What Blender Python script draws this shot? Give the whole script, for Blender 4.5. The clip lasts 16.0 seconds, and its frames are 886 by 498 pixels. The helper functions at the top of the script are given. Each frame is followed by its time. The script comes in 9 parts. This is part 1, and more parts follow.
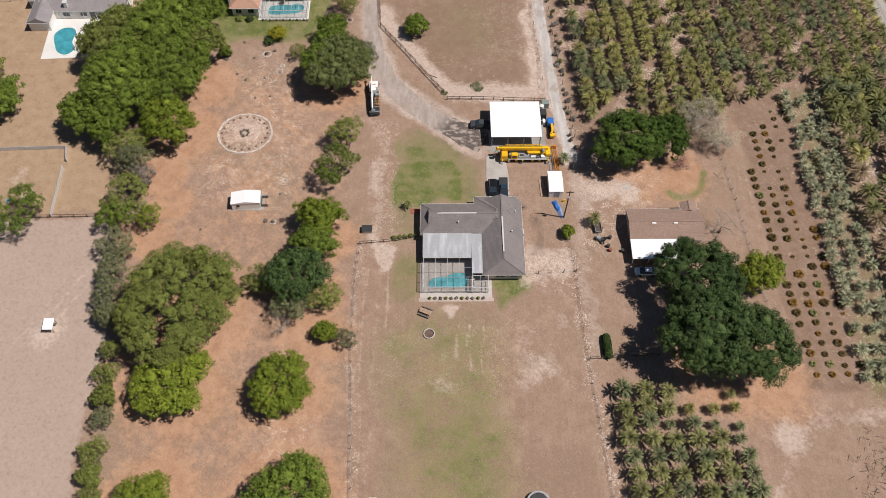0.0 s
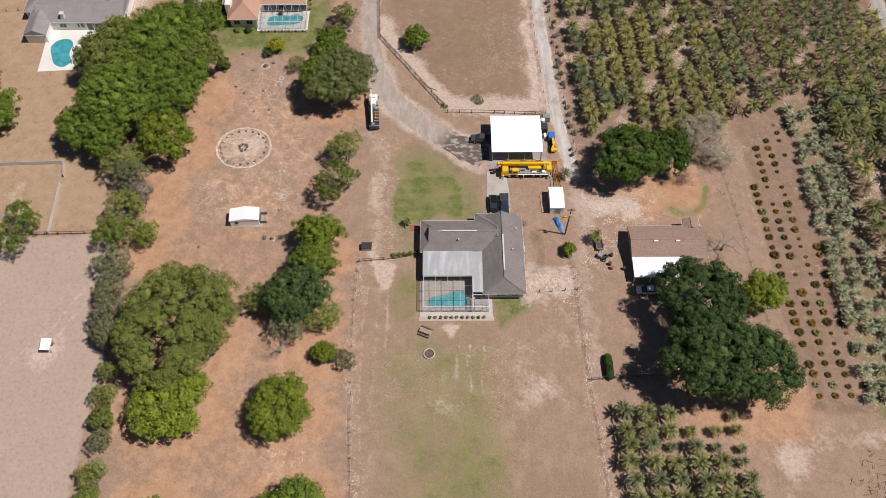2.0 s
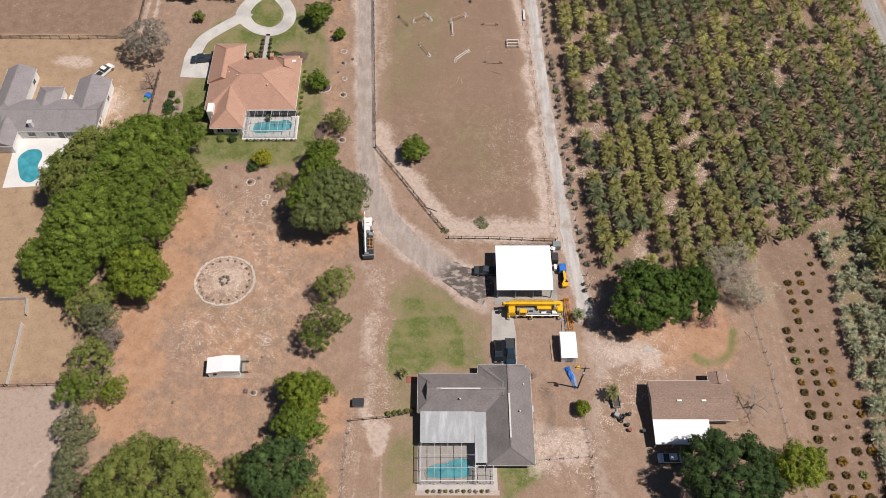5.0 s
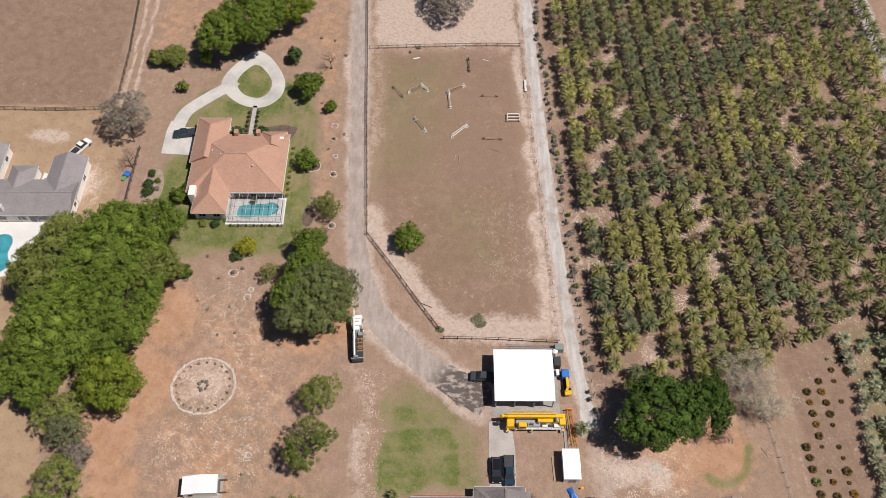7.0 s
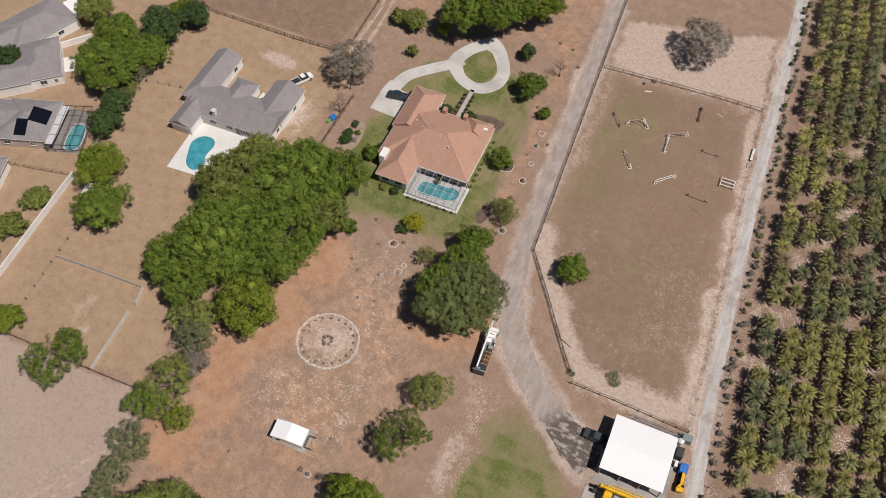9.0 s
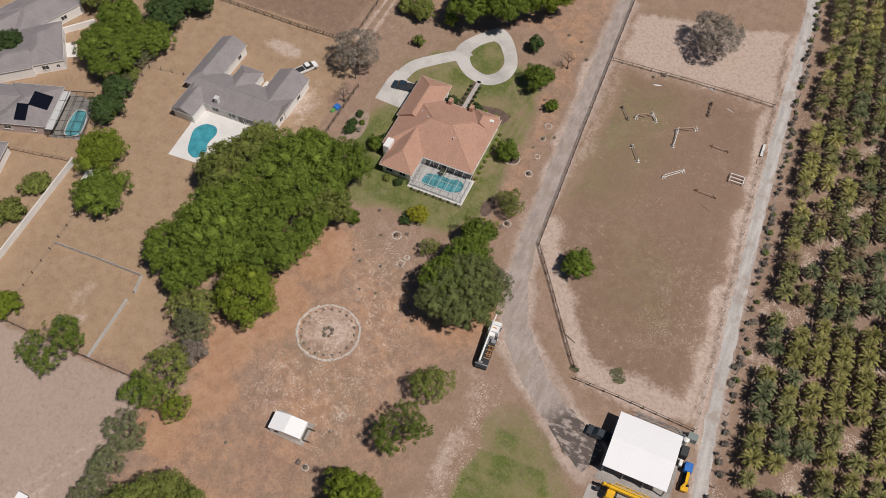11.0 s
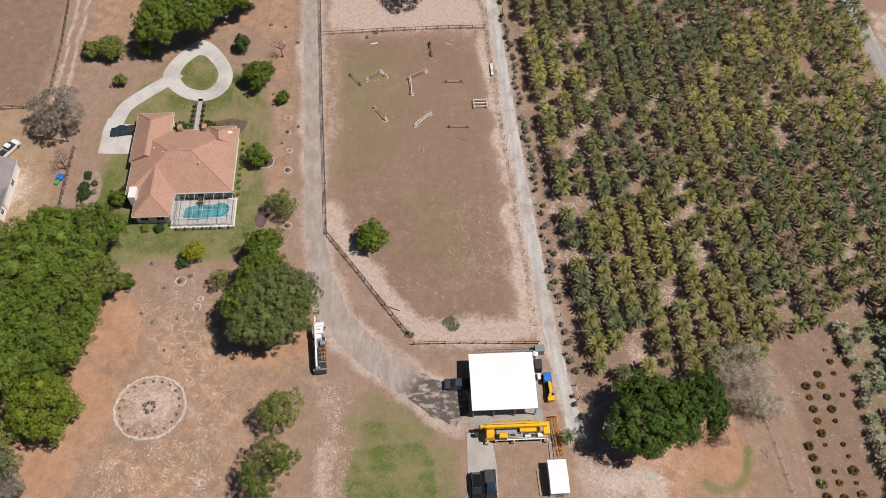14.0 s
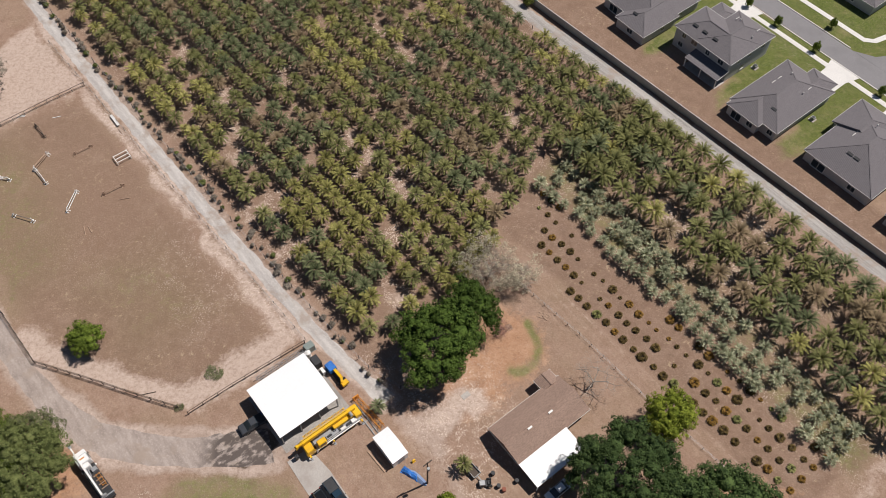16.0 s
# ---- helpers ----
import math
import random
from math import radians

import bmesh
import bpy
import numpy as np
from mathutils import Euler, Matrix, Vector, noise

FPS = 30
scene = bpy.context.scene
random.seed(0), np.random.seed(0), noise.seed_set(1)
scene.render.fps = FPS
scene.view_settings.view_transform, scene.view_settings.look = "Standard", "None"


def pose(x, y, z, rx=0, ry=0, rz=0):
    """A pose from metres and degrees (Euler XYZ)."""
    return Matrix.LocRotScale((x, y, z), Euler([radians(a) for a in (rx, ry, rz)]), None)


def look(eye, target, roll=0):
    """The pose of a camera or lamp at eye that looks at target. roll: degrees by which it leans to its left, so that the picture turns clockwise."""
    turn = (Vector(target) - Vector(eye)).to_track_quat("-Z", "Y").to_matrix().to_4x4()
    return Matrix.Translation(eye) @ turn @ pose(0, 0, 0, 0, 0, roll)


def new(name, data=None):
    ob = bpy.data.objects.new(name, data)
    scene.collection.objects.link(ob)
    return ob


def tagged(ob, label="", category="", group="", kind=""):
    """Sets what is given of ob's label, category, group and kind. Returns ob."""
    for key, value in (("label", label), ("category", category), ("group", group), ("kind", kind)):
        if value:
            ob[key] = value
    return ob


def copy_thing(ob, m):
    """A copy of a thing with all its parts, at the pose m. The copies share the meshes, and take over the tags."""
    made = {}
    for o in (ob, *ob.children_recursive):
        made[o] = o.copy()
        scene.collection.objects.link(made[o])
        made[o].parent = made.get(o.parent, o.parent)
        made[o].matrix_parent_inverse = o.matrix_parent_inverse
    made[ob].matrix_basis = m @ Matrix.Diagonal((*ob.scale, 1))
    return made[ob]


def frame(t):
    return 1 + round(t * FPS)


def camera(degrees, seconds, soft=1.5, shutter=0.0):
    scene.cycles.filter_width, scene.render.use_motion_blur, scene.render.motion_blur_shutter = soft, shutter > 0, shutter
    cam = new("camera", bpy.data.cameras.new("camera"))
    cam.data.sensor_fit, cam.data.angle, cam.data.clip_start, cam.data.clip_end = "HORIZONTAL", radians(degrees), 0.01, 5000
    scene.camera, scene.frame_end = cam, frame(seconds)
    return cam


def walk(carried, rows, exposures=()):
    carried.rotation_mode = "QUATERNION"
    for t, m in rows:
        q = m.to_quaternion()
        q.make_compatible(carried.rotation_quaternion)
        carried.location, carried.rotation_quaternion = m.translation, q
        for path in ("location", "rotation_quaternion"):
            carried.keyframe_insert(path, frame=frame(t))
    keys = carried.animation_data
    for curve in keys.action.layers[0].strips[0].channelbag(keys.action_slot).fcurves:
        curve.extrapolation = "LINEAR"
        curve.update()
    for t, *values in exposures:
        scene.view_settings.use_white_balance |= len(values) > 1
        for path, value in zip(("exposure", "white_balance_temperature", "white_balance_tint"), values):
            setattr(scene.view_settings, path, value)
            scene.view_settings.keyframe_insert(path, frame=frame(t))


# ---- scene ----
cam = camera(55.9, 16.0, soft=0.6)
PATH = [
    (0, (-0.035, -0.354, 148.529), (-0.033, 0.744, 146.857), -0.1),
    (0.5, (-0.418, -0.304, 149.54), (-0.41, 0.794, 147.868), 0.1),
    (1, (-0.236, 0.174, 150.002), (-0.251, 1.257, 148.321), -1.2),
    (1.5, (-0.018, 1.745, 149.931), (-0.015, 2.829, 148.251), -0.1),
    (2, (0.117, 4.958, 150.298), (0.117, 6.04, 148.616), -0.2),
    (2.5, (0.126, 9.42, 150.49), (0.125, 10.499, 148.806), -0.3),
    (3, (0.289, 14.317, 150.497), (0.285, 15.397, 148.814), -0.4),
    (3.5, (0.635, 19.835, 150.478), (0.627, 20.917, 148.797), -0.5),
    (4, (0.394, 26.341, 151.064), (0.388, 27.419, 149.379), -0.4),
    (6.5, (2.171, 57.867, 152.79), (2.155, 58.958, 151.114), -0.7),
    (7, (2.271, 62.544, 152.919), (2.258, 63.636, 151.244), -0.4),
    (7.5, (3.27, 65.906, 152.266), (3.195, 67.0, 150.592), -0.5),
    (8, (4.257, 68.787, 151.613), (4.04, 69.856, 149.936), -0.6),
    (8.5, (4.544, 69.345, 149.943), (4.177, 70.377, 148.27), -0.1),
    (9, (4.992, 69.804, 149.45), (4.558, 70.804, 147.773), -0.0),
    (11.5, (4.8, 70.522, 145.949), (4.359, 71.512, 144.267), 0.4),
    (12, (4.367, 70.962, 145.676), (3.949, 71.955, 143.991), 0.5),
    (12.5, (3.284, 71.344, 145.333), (2.964, 72.365, 143.644), 0.9),
    (13, (2.505, 70.897, 143.945), (2.328, 71.958, 142.259), 1.2),
    (13.5, (2.408, 70.242, 142.361), (2.353, 71.325, 140.681), 1.1),
    (14, (2.297, 70.021, 141.075), (2.362, 71.108, 139.398), 1.0),
    (14.5, (1.982, 70.021, 139.977), (2.203, 71.09, 138.301), 0.8),
    (15, (1.525, 70.266, 139.281), (1.893, 71.292, 137.604), 0.8),
    (15.5, (1.922, 70.606, 138.642), (2.445, 71.556, 136.961), 0.3),
    (16, (1.782, 68.419, 135.796), (2.459, 69.299, 134.132), -0.5),
]
walk(cam, [(t, look(eye, target, roll)) for t, eye, target, roll in PATH],
     exposures=[(0.0, -0.08), (4.2, -0.08), (7.0, -0.07), (8.0, -0.06), (9.0, -0.3), (11.5, -0.42), (12.2, -0.41), (13.0, -0.3), (14.5, -0.16), (16.0, -0.16)])

# ---- world, sun and exposure ----
SUN = Vector((5.5, -1.2, 9.6)).normalized()
sky = bpy.data.worlds.new("sky")
scene.world = sky
sky.use_nodes = True
tex = sky.node_tree.nodes.new("ShaderNodeTexSky")
tex.sky_type, tex.sun_disc = "NISHITA", False
tex.air_density, tex.dust_density = 0.7, 0.3
tex.sun_elevation = math.asin(SUN.z)
tex.sun_rotation = math.atan2(SUN.x, SUN.y)
sky.node_tree.links.new(tex.outputs[0], sky.node_tree.nodes["Background"].inputs[0])
sky.node_tree.nodes["Background"].inputs[1].default_value = 0.05
lamp = bpy.data.lights.new("sun", "SUN")
lamp.energy, lamp.angle, lamp.color = 5.0, radians(0.53), (1.0, 0.93, 0.875)
sun = new("sun", lamp)
sun.matrix_world = look(SUN * 200, (0, 0, 0))


# ---- materials ----
def nodes_of(name):
    m = bpy.data.materials.new(name)
    m.use_nodes = True
    nt = m.node_tree
    return m, nt, nt.nodes["Principled BSDF"]


def add(nt, kind, **values):
    n = nt.nodes.new(kind)
    for k, v in values.items():
        n.inputs[k.replace("_", " ")].default_value = v
    return n


def blend(nt, fac, a, b, mode="MIX"):
    n = nt.nodes.new("ShaderNodeMix")
    n.data_type, n.blend_type = "RGBA", mode
    for i, v in ((0, fac), (6, a), (7, b)):
        if hasattr(v, "links"):
            nt.links.new(v, n.inputs[i])
        else:
            n.inputs[i].default_value = v if i == 0 else (*v, 1)
    return n.outputs[2]


def calc(nt, op, a, b=0.0, clamp=False):
    n = nt.nodes.new("ShaderNodeMath")
    n.operation, n.use_clamp = op, clamp
    for i, v in ((0, a), (1, b)):
        if hasattr(v, "links"):
            nt.links.new(v, n.inputs[i])
        else:
            n.inputs[i].default_value = v
    return n.outputs[0]


def ramp(nt, value, lo, hi):
    n = nt.nodes.new("ShaderNodeMapRange")
    nt.links.new(value, n.inputs[0])
    n.inputs[1].default_value, n.inputs[2].default_value = lo, hi
    return n.outputs[0]


def where(nt, world=False, scale=(1, 1, 1)):
    if world:
        src = nt.nodes.new("ShaderNodeNewGeometry").outputs["Position"]
    else:
        src = nt.nodes.new("ShaderNodeTexCoord").outputs["Object"]
    mp = nt.nodes.new("ShaderNodeMapping")
    mp.inputs["Scale"].default_value = scale
    if world and scale[0] == scale[1]:
        mp.inputs["Rotation"].default_value = (0.3, 0.2, 0.65)
    nt.links.new(src, mp.inputs[0])
    return mp.outputs[0]


def noisy(nt, vec, scale, detail=3.0, rough=0.6):
    n = add(nt, "ShaderNodeTexNoise", Scale=scale, Detail=detail, Roughness=rough)
    nt.links.new(vec, n.inputs["Vector"])
    return n.outputs[0]


def bumped(nt, bs, height, strength, distance):
    b = add(nt, "ShaderNodeBump", Strength=strength, Distance=distance)
    nt.links.new(height, b.inputs["Height"])
    nt.links.new(b.outputs[0], bs.inputs["Normal"])


def surface(name, colour, rough=0.7, metal=0.0, var=0.25, scale=2.0, stain=None, stretch=(1, 1, 1), bump=0.3, dist=0.02, rand=0.0, world=False):
    """A surface with grain and stains of two sizes."""
    m, nt, bs = nodes_of(name)
    vec = where(nt, world, stretch)
    big, small = noisy(nt, vec, scale * 0.25), noisy(nt, vec, scale * 4, 4)
    lo = tuple(c * (1 - var) for c in colour)
    hi = tuple(min(1, c * (1 + var * 0.8)) for c in colour)
    c = blend(nt, ramp(nt, small, 0.3, 0.7), lo, hi)
    c = blend(nt, ramp(nt, big, 0.45, 0.75), c, stain or tuple(v * (1 - var * 1.2) for v in colour))
    if rand:
        r = nt.nodes.new("ShaderNodeObjectInfo").outputs["Random"]
        c = blend(nt, calc(nt, "MULTIPLY", r, rand), c, tuple(v * 0.45 for v in colour))
    nt.links.new(c, bs.inputs["Base Color"])
    bs.inputs["Roughness"].default_value, bs.inputs["Metallic"].default_value = rough, metal
    if bump:
        bumped(nt, bs, small, bump, dist)
    return m


def shingles(name, colour, course=0.14, streak=0.3):
    """Asphalt shingles: short tabs of mixed tone in courses, with weather streaks."""
    m, nt, bs = nodes_of(name)
    vec = where(nt)
    tabs = noisy(nt, where(nt, scale=(2.2, 2.2, 14)), 1.3, 1.5)
    grain, big = noisy(nt, vec, 18, 3), noisy(nt, vec, 0.35, 4)
    c = blend(nt, ramp(nt, tabs, 0.32, 0.68), tuple(v * 0.78 for v in colour), tuple(v * 1.18 for v in colour))
    c = blend(nt, calc(nt, "MULTIPLY", ramp(nt, big, 0.42, 0.72), streak), c, tuple(v * 0.55 for v in colour))
    c = blend(nt, calc(nt, "MULTIPLY", ramp(nt, grain, 0.55, 0.8), 0.35), c, tuple(min(1, v * 1.6) for v in colour))
    nt.links.new(c, bs.inputs["Base Color"])
    bs.inputs["Roughness"].default_value = 0.9
    wave = add(nt, "ShaderNodeTexWave", Scale=0.5 / course, Distortion=0.6)
    wave.bands_direction = "Z"
    nt.links.new(vec, wave.inputs["Vector"])
    bumped(nt, bs, wave.outputs[1], 0.5, 0.03)
    return m


def leafy(name, dark, light, tip=None, thin=0.1):
    """Leaves: each one of its own tone, with shaded pockets painted in, letting some light through."""
    m, nt, bs = nodes_of(name)
    r = nt.nodes.new("ShaderNodeNewGeometry").outputs["Random Per Island"]
    c = blend(nt, calc(nt, "ADD", calc(nt, "MULTIPLY", r, 0.86), 0.02), dark, light)
    # noise darkens clumps of leaves, painting in the shade between tufts
    c = blend(nt, calc(nt, "MULTIPLY", ramp(nt, noisy(nt, where(nt), 1.7, 3, 0.7), 0.52, 0.4), 0.6), c, tuple(v * 0.7 for v in dark))
    c = blend(nt, calc(nt, "MULTIPLY", ramp(nt, noisy(nt, where(nt), 2.3, 2), 0.54, 0.66), 0.5), c, tuple(v * 1.12 for v in light))
    big = noisy(nt, where(nt), 0.5, 2)
    c = blend(nt, calc(nt, "MULTIPLY", ramp(nt, big, 0.4, 0.7), 0.55), c, tip or light)
    o = nt.nodes.new("ShaderNodeObjectInfo").outputs["Random"]
    c = blend(nt, calc(nt, "MULTIPLY", o, 0.4), c, tuple(v * 0.6 for v in dark))
    nt.links.new(c, bs.inputs["Base Color"])
    bs.inputs["Roughness"].default_value = 0.78
    bs.inputs["Specular IOR Level"].default_value = 0.12
    tr = nt.nodes.new("ShaderNodeBsdfTranslucent")
    nt.links.new(c, tr.inputs[0])
    mx = nt.nodes.new("ShaderNodeMixShader")
    mx.inputs[0].default_value = thin
    nt.links.new(bs.outputs[0], mx.inputs[1])
    nt.links.new(tr.outputs[0], mx.inputs[2])
    nt.links.new(mx.outputs[0], nt.nodes["Material Output"].inputs[0])
    return m


def glassy(name, colour, rough=0.06):
    m, nt, bs = nodes_of(name)
    bs.inputs["Base Color"].default_value = (*colour, 1)
    bs.inputs["Roughness"].default_value = rough
    bs.inputs["Specular IOR Level"].default_value = 0.8
    return m


def screening(name):
    """Fine insect screen: dark threads with air between."""
    m, nt, bs = nodes_of(name)
    bs.inputs["Base Color"].default_value = (0.02, 0.02, 0.022, 1)
    bs.inputs["Roughness"].default_value = 0.8
    bs.inputs["Alpha"].default_value = 0.2
    return m


def pool_water(name, colour):
    m, nt, bs = nodes_of(name)
    vec = where(nt)
    c = blend(nt, ramp(nt, noisy(nt, vec, 0.5, 2), 0.35, 0.7), tuple(v * 0.8 for v in colour), tuple(v * 1.25 for v in colour))
    nt.links.new(c, bs.inputs["Base Color"])
    bs.inputs["Roughness"].default_value = 0.08
    bumped(nt, bs, noisy(nt, vec, 3, 2), 0.08, 0.05)
    return m


M_WALL = surface("stucco_white", (0.79, 0.77, 0.74), 0.85, var=0.08)
M_WALL_BEIGE = surface("stucco_beige", (0.55, 0.48, 0.40), 0.85, var=0.1)
M_WALL_GREY = surface("siding_grey", (0.42, 0.42, 0.42), 0.8, var=0.1)
M_WALL_PINK = surface("stucco_pink", (0.55, 0.45, 0.42), 0.85, var=0.1)
M_ROOF_A = shingles("roof_shingle_brown_grey", (0.205, 0.182, 0.176), streak=0.45)
M_ROOF_B = shingles("roof_shingle_terracotta", (0.44, 0.258, 0.186), streak=0.25)
M_ROOF_C = shingles("roof_shingle_grey", (0.272, 0.246, 0.248), streak=0.35)
M_ROOF_G = shingles("roof_shingle_brown", (0.285, 0.195, 0.152), streak=0.3)
M_ROOF_H = shingles("roof_shingle_slate", (0.165, 0.152, 0.16), streak=0.12)
M_MEMBRANE = surface("roof_membrane_grey", (0.36, 0.365, 0.38), 0.6, var=0.2, scale=2.6, stain=(0.52, 0.53, 0.55), stretch=(1.5, 0.35, 1))
M_RIDGE = surface("ridge_metal", (0.62, 0.60, 0.58), 0.5, var=0.1)
M_WHITE_METAL = surface("white_roof_metal", (0.86, 0.86, 0.86), 0.42, var=0.03, scale=0.6)
M_WHITE = surface("white_paint", (0.8, 0.79, 0.76), 0.5, var=0.08)
M_TRIM = surface("trim_white", (0.72, 0.71, 0.68), 0.6, var=0.08)
M_GLASS = glassy("window_glass", (0.03, 0.04, 0.05))
M_SCREEN = screening("insect_screen")
M_ALU = surface("aluminium_white", (0.74, 0.74, 0.74), 0.45, var=0.06)
M_ALU_DARK = surface("aluminium_bronze", (0.06, 0.05, 0.045), 0.5, var=0.1)
M_POOL = pool_water("pool_water_turquoise", (0.13, 0.42, 0.47))
M_POOL_TEAL = pool_water("pool_water_teal", (0.06, 0.30, 0.36))
M_CONC = surface("concrete", (0.44, 0.41, 0.38), 0.85, var=0.16, scale=1.2, stain=(0.34, 0.30, 0.27))
M_CONC_W = surface("concrete_white", (0.70, 0.68, 0.65), 0.8, var=0.1, scale=1)
M_CONC_G = surface("concrete_worn_grey", (0.36, 0.335, 0.31), 0.88, var=0.22, scale=0.7, stain=(0.23, 0.21, 0.19))
M_CONC_D = surface("concrete_drive", (0.56, 0.535, 0.50), 0.88, var=0.16, scale=0.8, stain=(0.38, 0.36, 0.34))
M_DECK = surface("pool_deck", (0.50, 0.455, 0.42), 0.8, var=0.12)
M_PAVER = surface("paver_blush", (0.47, 0.38, 0.33), 0.85, var=0.15)
M_STREET = surface("street_asphalt", (0.23, 0.222, 0.228), 0.9, var=0.12, scale=1, world=True)
M_WOOD = surface("fence_wood_dark", (0.125, 0.095, 0.076), 0.9, var=0.4, scale=6, rand=0.4)
M_WOOD_G = surface("fence_wood_grey", (0.22, 0.19, 0.165), 0.9, var=0.35, scale=6, rand=0.5)
M_TIMBER = surface("timber_pale", (0.45, 0.31, 0.22), 0.85, var=0.3, scale=4, rand=0.3)
M_STEEL = surface("galvanised_steel", (0.36, 0.37, 0.38), 0.5, 0.4, var=0.2, scale=4)
M_CORRAL = surface("corral_pale_steel", (0.60, 0.61, 0.62), 0.55, 0.2, var=0.15, scale=2)
M_DARK = surface("dark_machinery", (0.035, 0.036, 0.04), 0.6, var=0.3, scale=4)
M_TYRE = surface("tyre_rubber", (0.018, 0.018, 0.018), 0.85, var=0.3, scale=8)
M_YELLOW = surface("crane_yellow", (0.82, 0.47, 0.010), 0.42, var=0.12, scale=2, stain=(0.62, 0.34, 0.02))
M_ORANGE = surface("jib_orange", (0.62, 0.24, 0.02), 0.5, var=0.2, scale=3)
M_BLUE = surface("blue_tarp", (0.03, 0.17, 0.55), 0.5, var=0.3, scale=3)
M_BLUE_D = surface("blue_paint_dark", (0.03, 0.07, 0.2), 0.35, var=0.1)
M_BLACK = surface("car_paint_black", (0.012, 0.013, 0.015), 0.2, var=0.1, bump=0)
M_NAVY = surface("car_paint_navy", (0.022, 0.045, 0.07), 0.2, var=0.1, bump=0)
M_GREY_CAR = surface("car_paint_grey", (0.06, 0.065, 0.075), 0.25, var=0.1, bump=0)
M_WHITE_CAR = surface("car_paint_white", (0.8, 0.8, 0.8), 0.25, var=0.04, bump=0)
M_CHROME = surface("bright_metal", (0.6, 0.6, 0.6), 0.25, 0.9, var=0.1, bump=0)
M_RED = glassy("tail_lamp_red", (0.35, 0.01, 0.01), 0.2)
M_LAMP = glassy("headlamp_clear", (0.6, 0.62, 0.65), 0.15)
M_STONE = surface("stones_pale", (0.60, 0.53, 0.47), 0.9, var=0.25, scale=4, rand=0.5)
M_MULCH = surface("mulch", (0.15, 0.1, 0.08), 0.95, var=0.4, scale=4)
M_BRICK = surface("brick_red", (0.36, 0.13, 0.085), 0.9, var=0.25, scale=6, rand=0.4)
M_BARK = surface("bark", (0.13, 0.10, 0.08), 0.95, var=0.35, scale=4)
M_BARK_G = surface("bark_grey", (0.36, 0.315, 0.27), 0.95, var=0.3, scale=4)
M_SOLAR = glassy("solar_panel", (0.006, 0.007, 0.012), 0.12)
M_BLOCKWALL = surface("block_wall_grey", (0.38, 0.36, 0.345), 0.88, var=0.15, scale=1.5)

L_OAK = leafy("leaf_oak", (0.062, 0.100, 0.015), (0.240, 0.312, 0.050), (0.200, 0.266, 0.041))
L_OLIVE = leafy("leaf_olive", (0.105, 0.13, 0.028), (0.305, 0.335, 0.088), (0.255, 0.28, 0.07))
L_DARK = leafy("leaf_dark", (0.028, 0.055, 0.020), (0.128, 0.186, 0.058), (0.102, 0.155, 0.046))
L_DEEP = leafy("leaf_deep_green", (0.032, 0.064, 0.012), (0.125, 0.185, 0.035), (0.10, 0.155, 0.028))
L_BRIGHT = leafy("leaf_bright", (0.085, 0.126, 0.014), (0.285, 0.33, 0.042), (0.23, 0.28, 0.034))
L_LIME = leafy("leaf_yellow_green", (0.105, 0.145, 0.018), (0.29, 0.33, 0.045), (0.245, 0.285, 0.038))
L_GREY = leafy("leaf_grey_green", (0.092, 0.106, 0.050), (0.285, 0.295, 0.150), (0.23, 0.235, 0.116))
L_DRY = leafy("leaf_dry", (0.20, 0.172, 0.14), (0.41, 0.355, 0.29), (0.33, 0.285, 0.23))
L_PALE = leafy("twig_pale", (0.40, 0.36, 0.25), (0.66, 0.60, 0.45), (0.56, 0.50, 0.37), 0.05)
L_PALM = leafy("frond_green", (0.066, 0.076, 0.024), (0.425, 0.420, 0.165), (0.335, 0.330, 0.120), 0.08)
L_PALM_Y = leafy("frond_yellow_green", (0.10, 0.10, 0.025), (0.49, 0.455, 0.16), (0.39, 0.36, 0.115), 0.08)
L_PALM_B = leafy("frond_blue_green", (0.052, 0.070, 0.030), (0.345, 0.370, 0.185), (0.265, 0.285, 0.135), 0.08)
L_PALM_D = leafy("frond_dry", (0.16, 0.118, 0.068), (0.41, 0.315, 0.185), (0.34, 0.26, 0.150), 0.1)
L_SILVER = leafy("leaf_silver", (0.066, 0.084, 0.034), (0.56, 0.57, 0.38), (0.35, 0.365, 0.22), 0.05)
L_YELLOW = leafy("leaf_yellow", (0.20, 0.20, 0.018), (0.42, 0.40, 0.045), (0.36, 0.35, 0.035))
L_SAGE = leafy("leaf_sage", (0.095, 0.122, 0.036), (0.315, 0.345, 0.13), (0.26, 0.285, 0.105))
L_BRONZE = leafy("leaf_bronze", (0.06, 0.044, 0.018), (0.225, 0.155, 0.058), (0.16, 0.11, 0.04), 0.1)
L_GINGER = leafy("leaf_ginger", (0.13, 0.072, 0.018), (0.42, 0.245, 0.062), (0.32, 0.18, 0.045), 0.1)


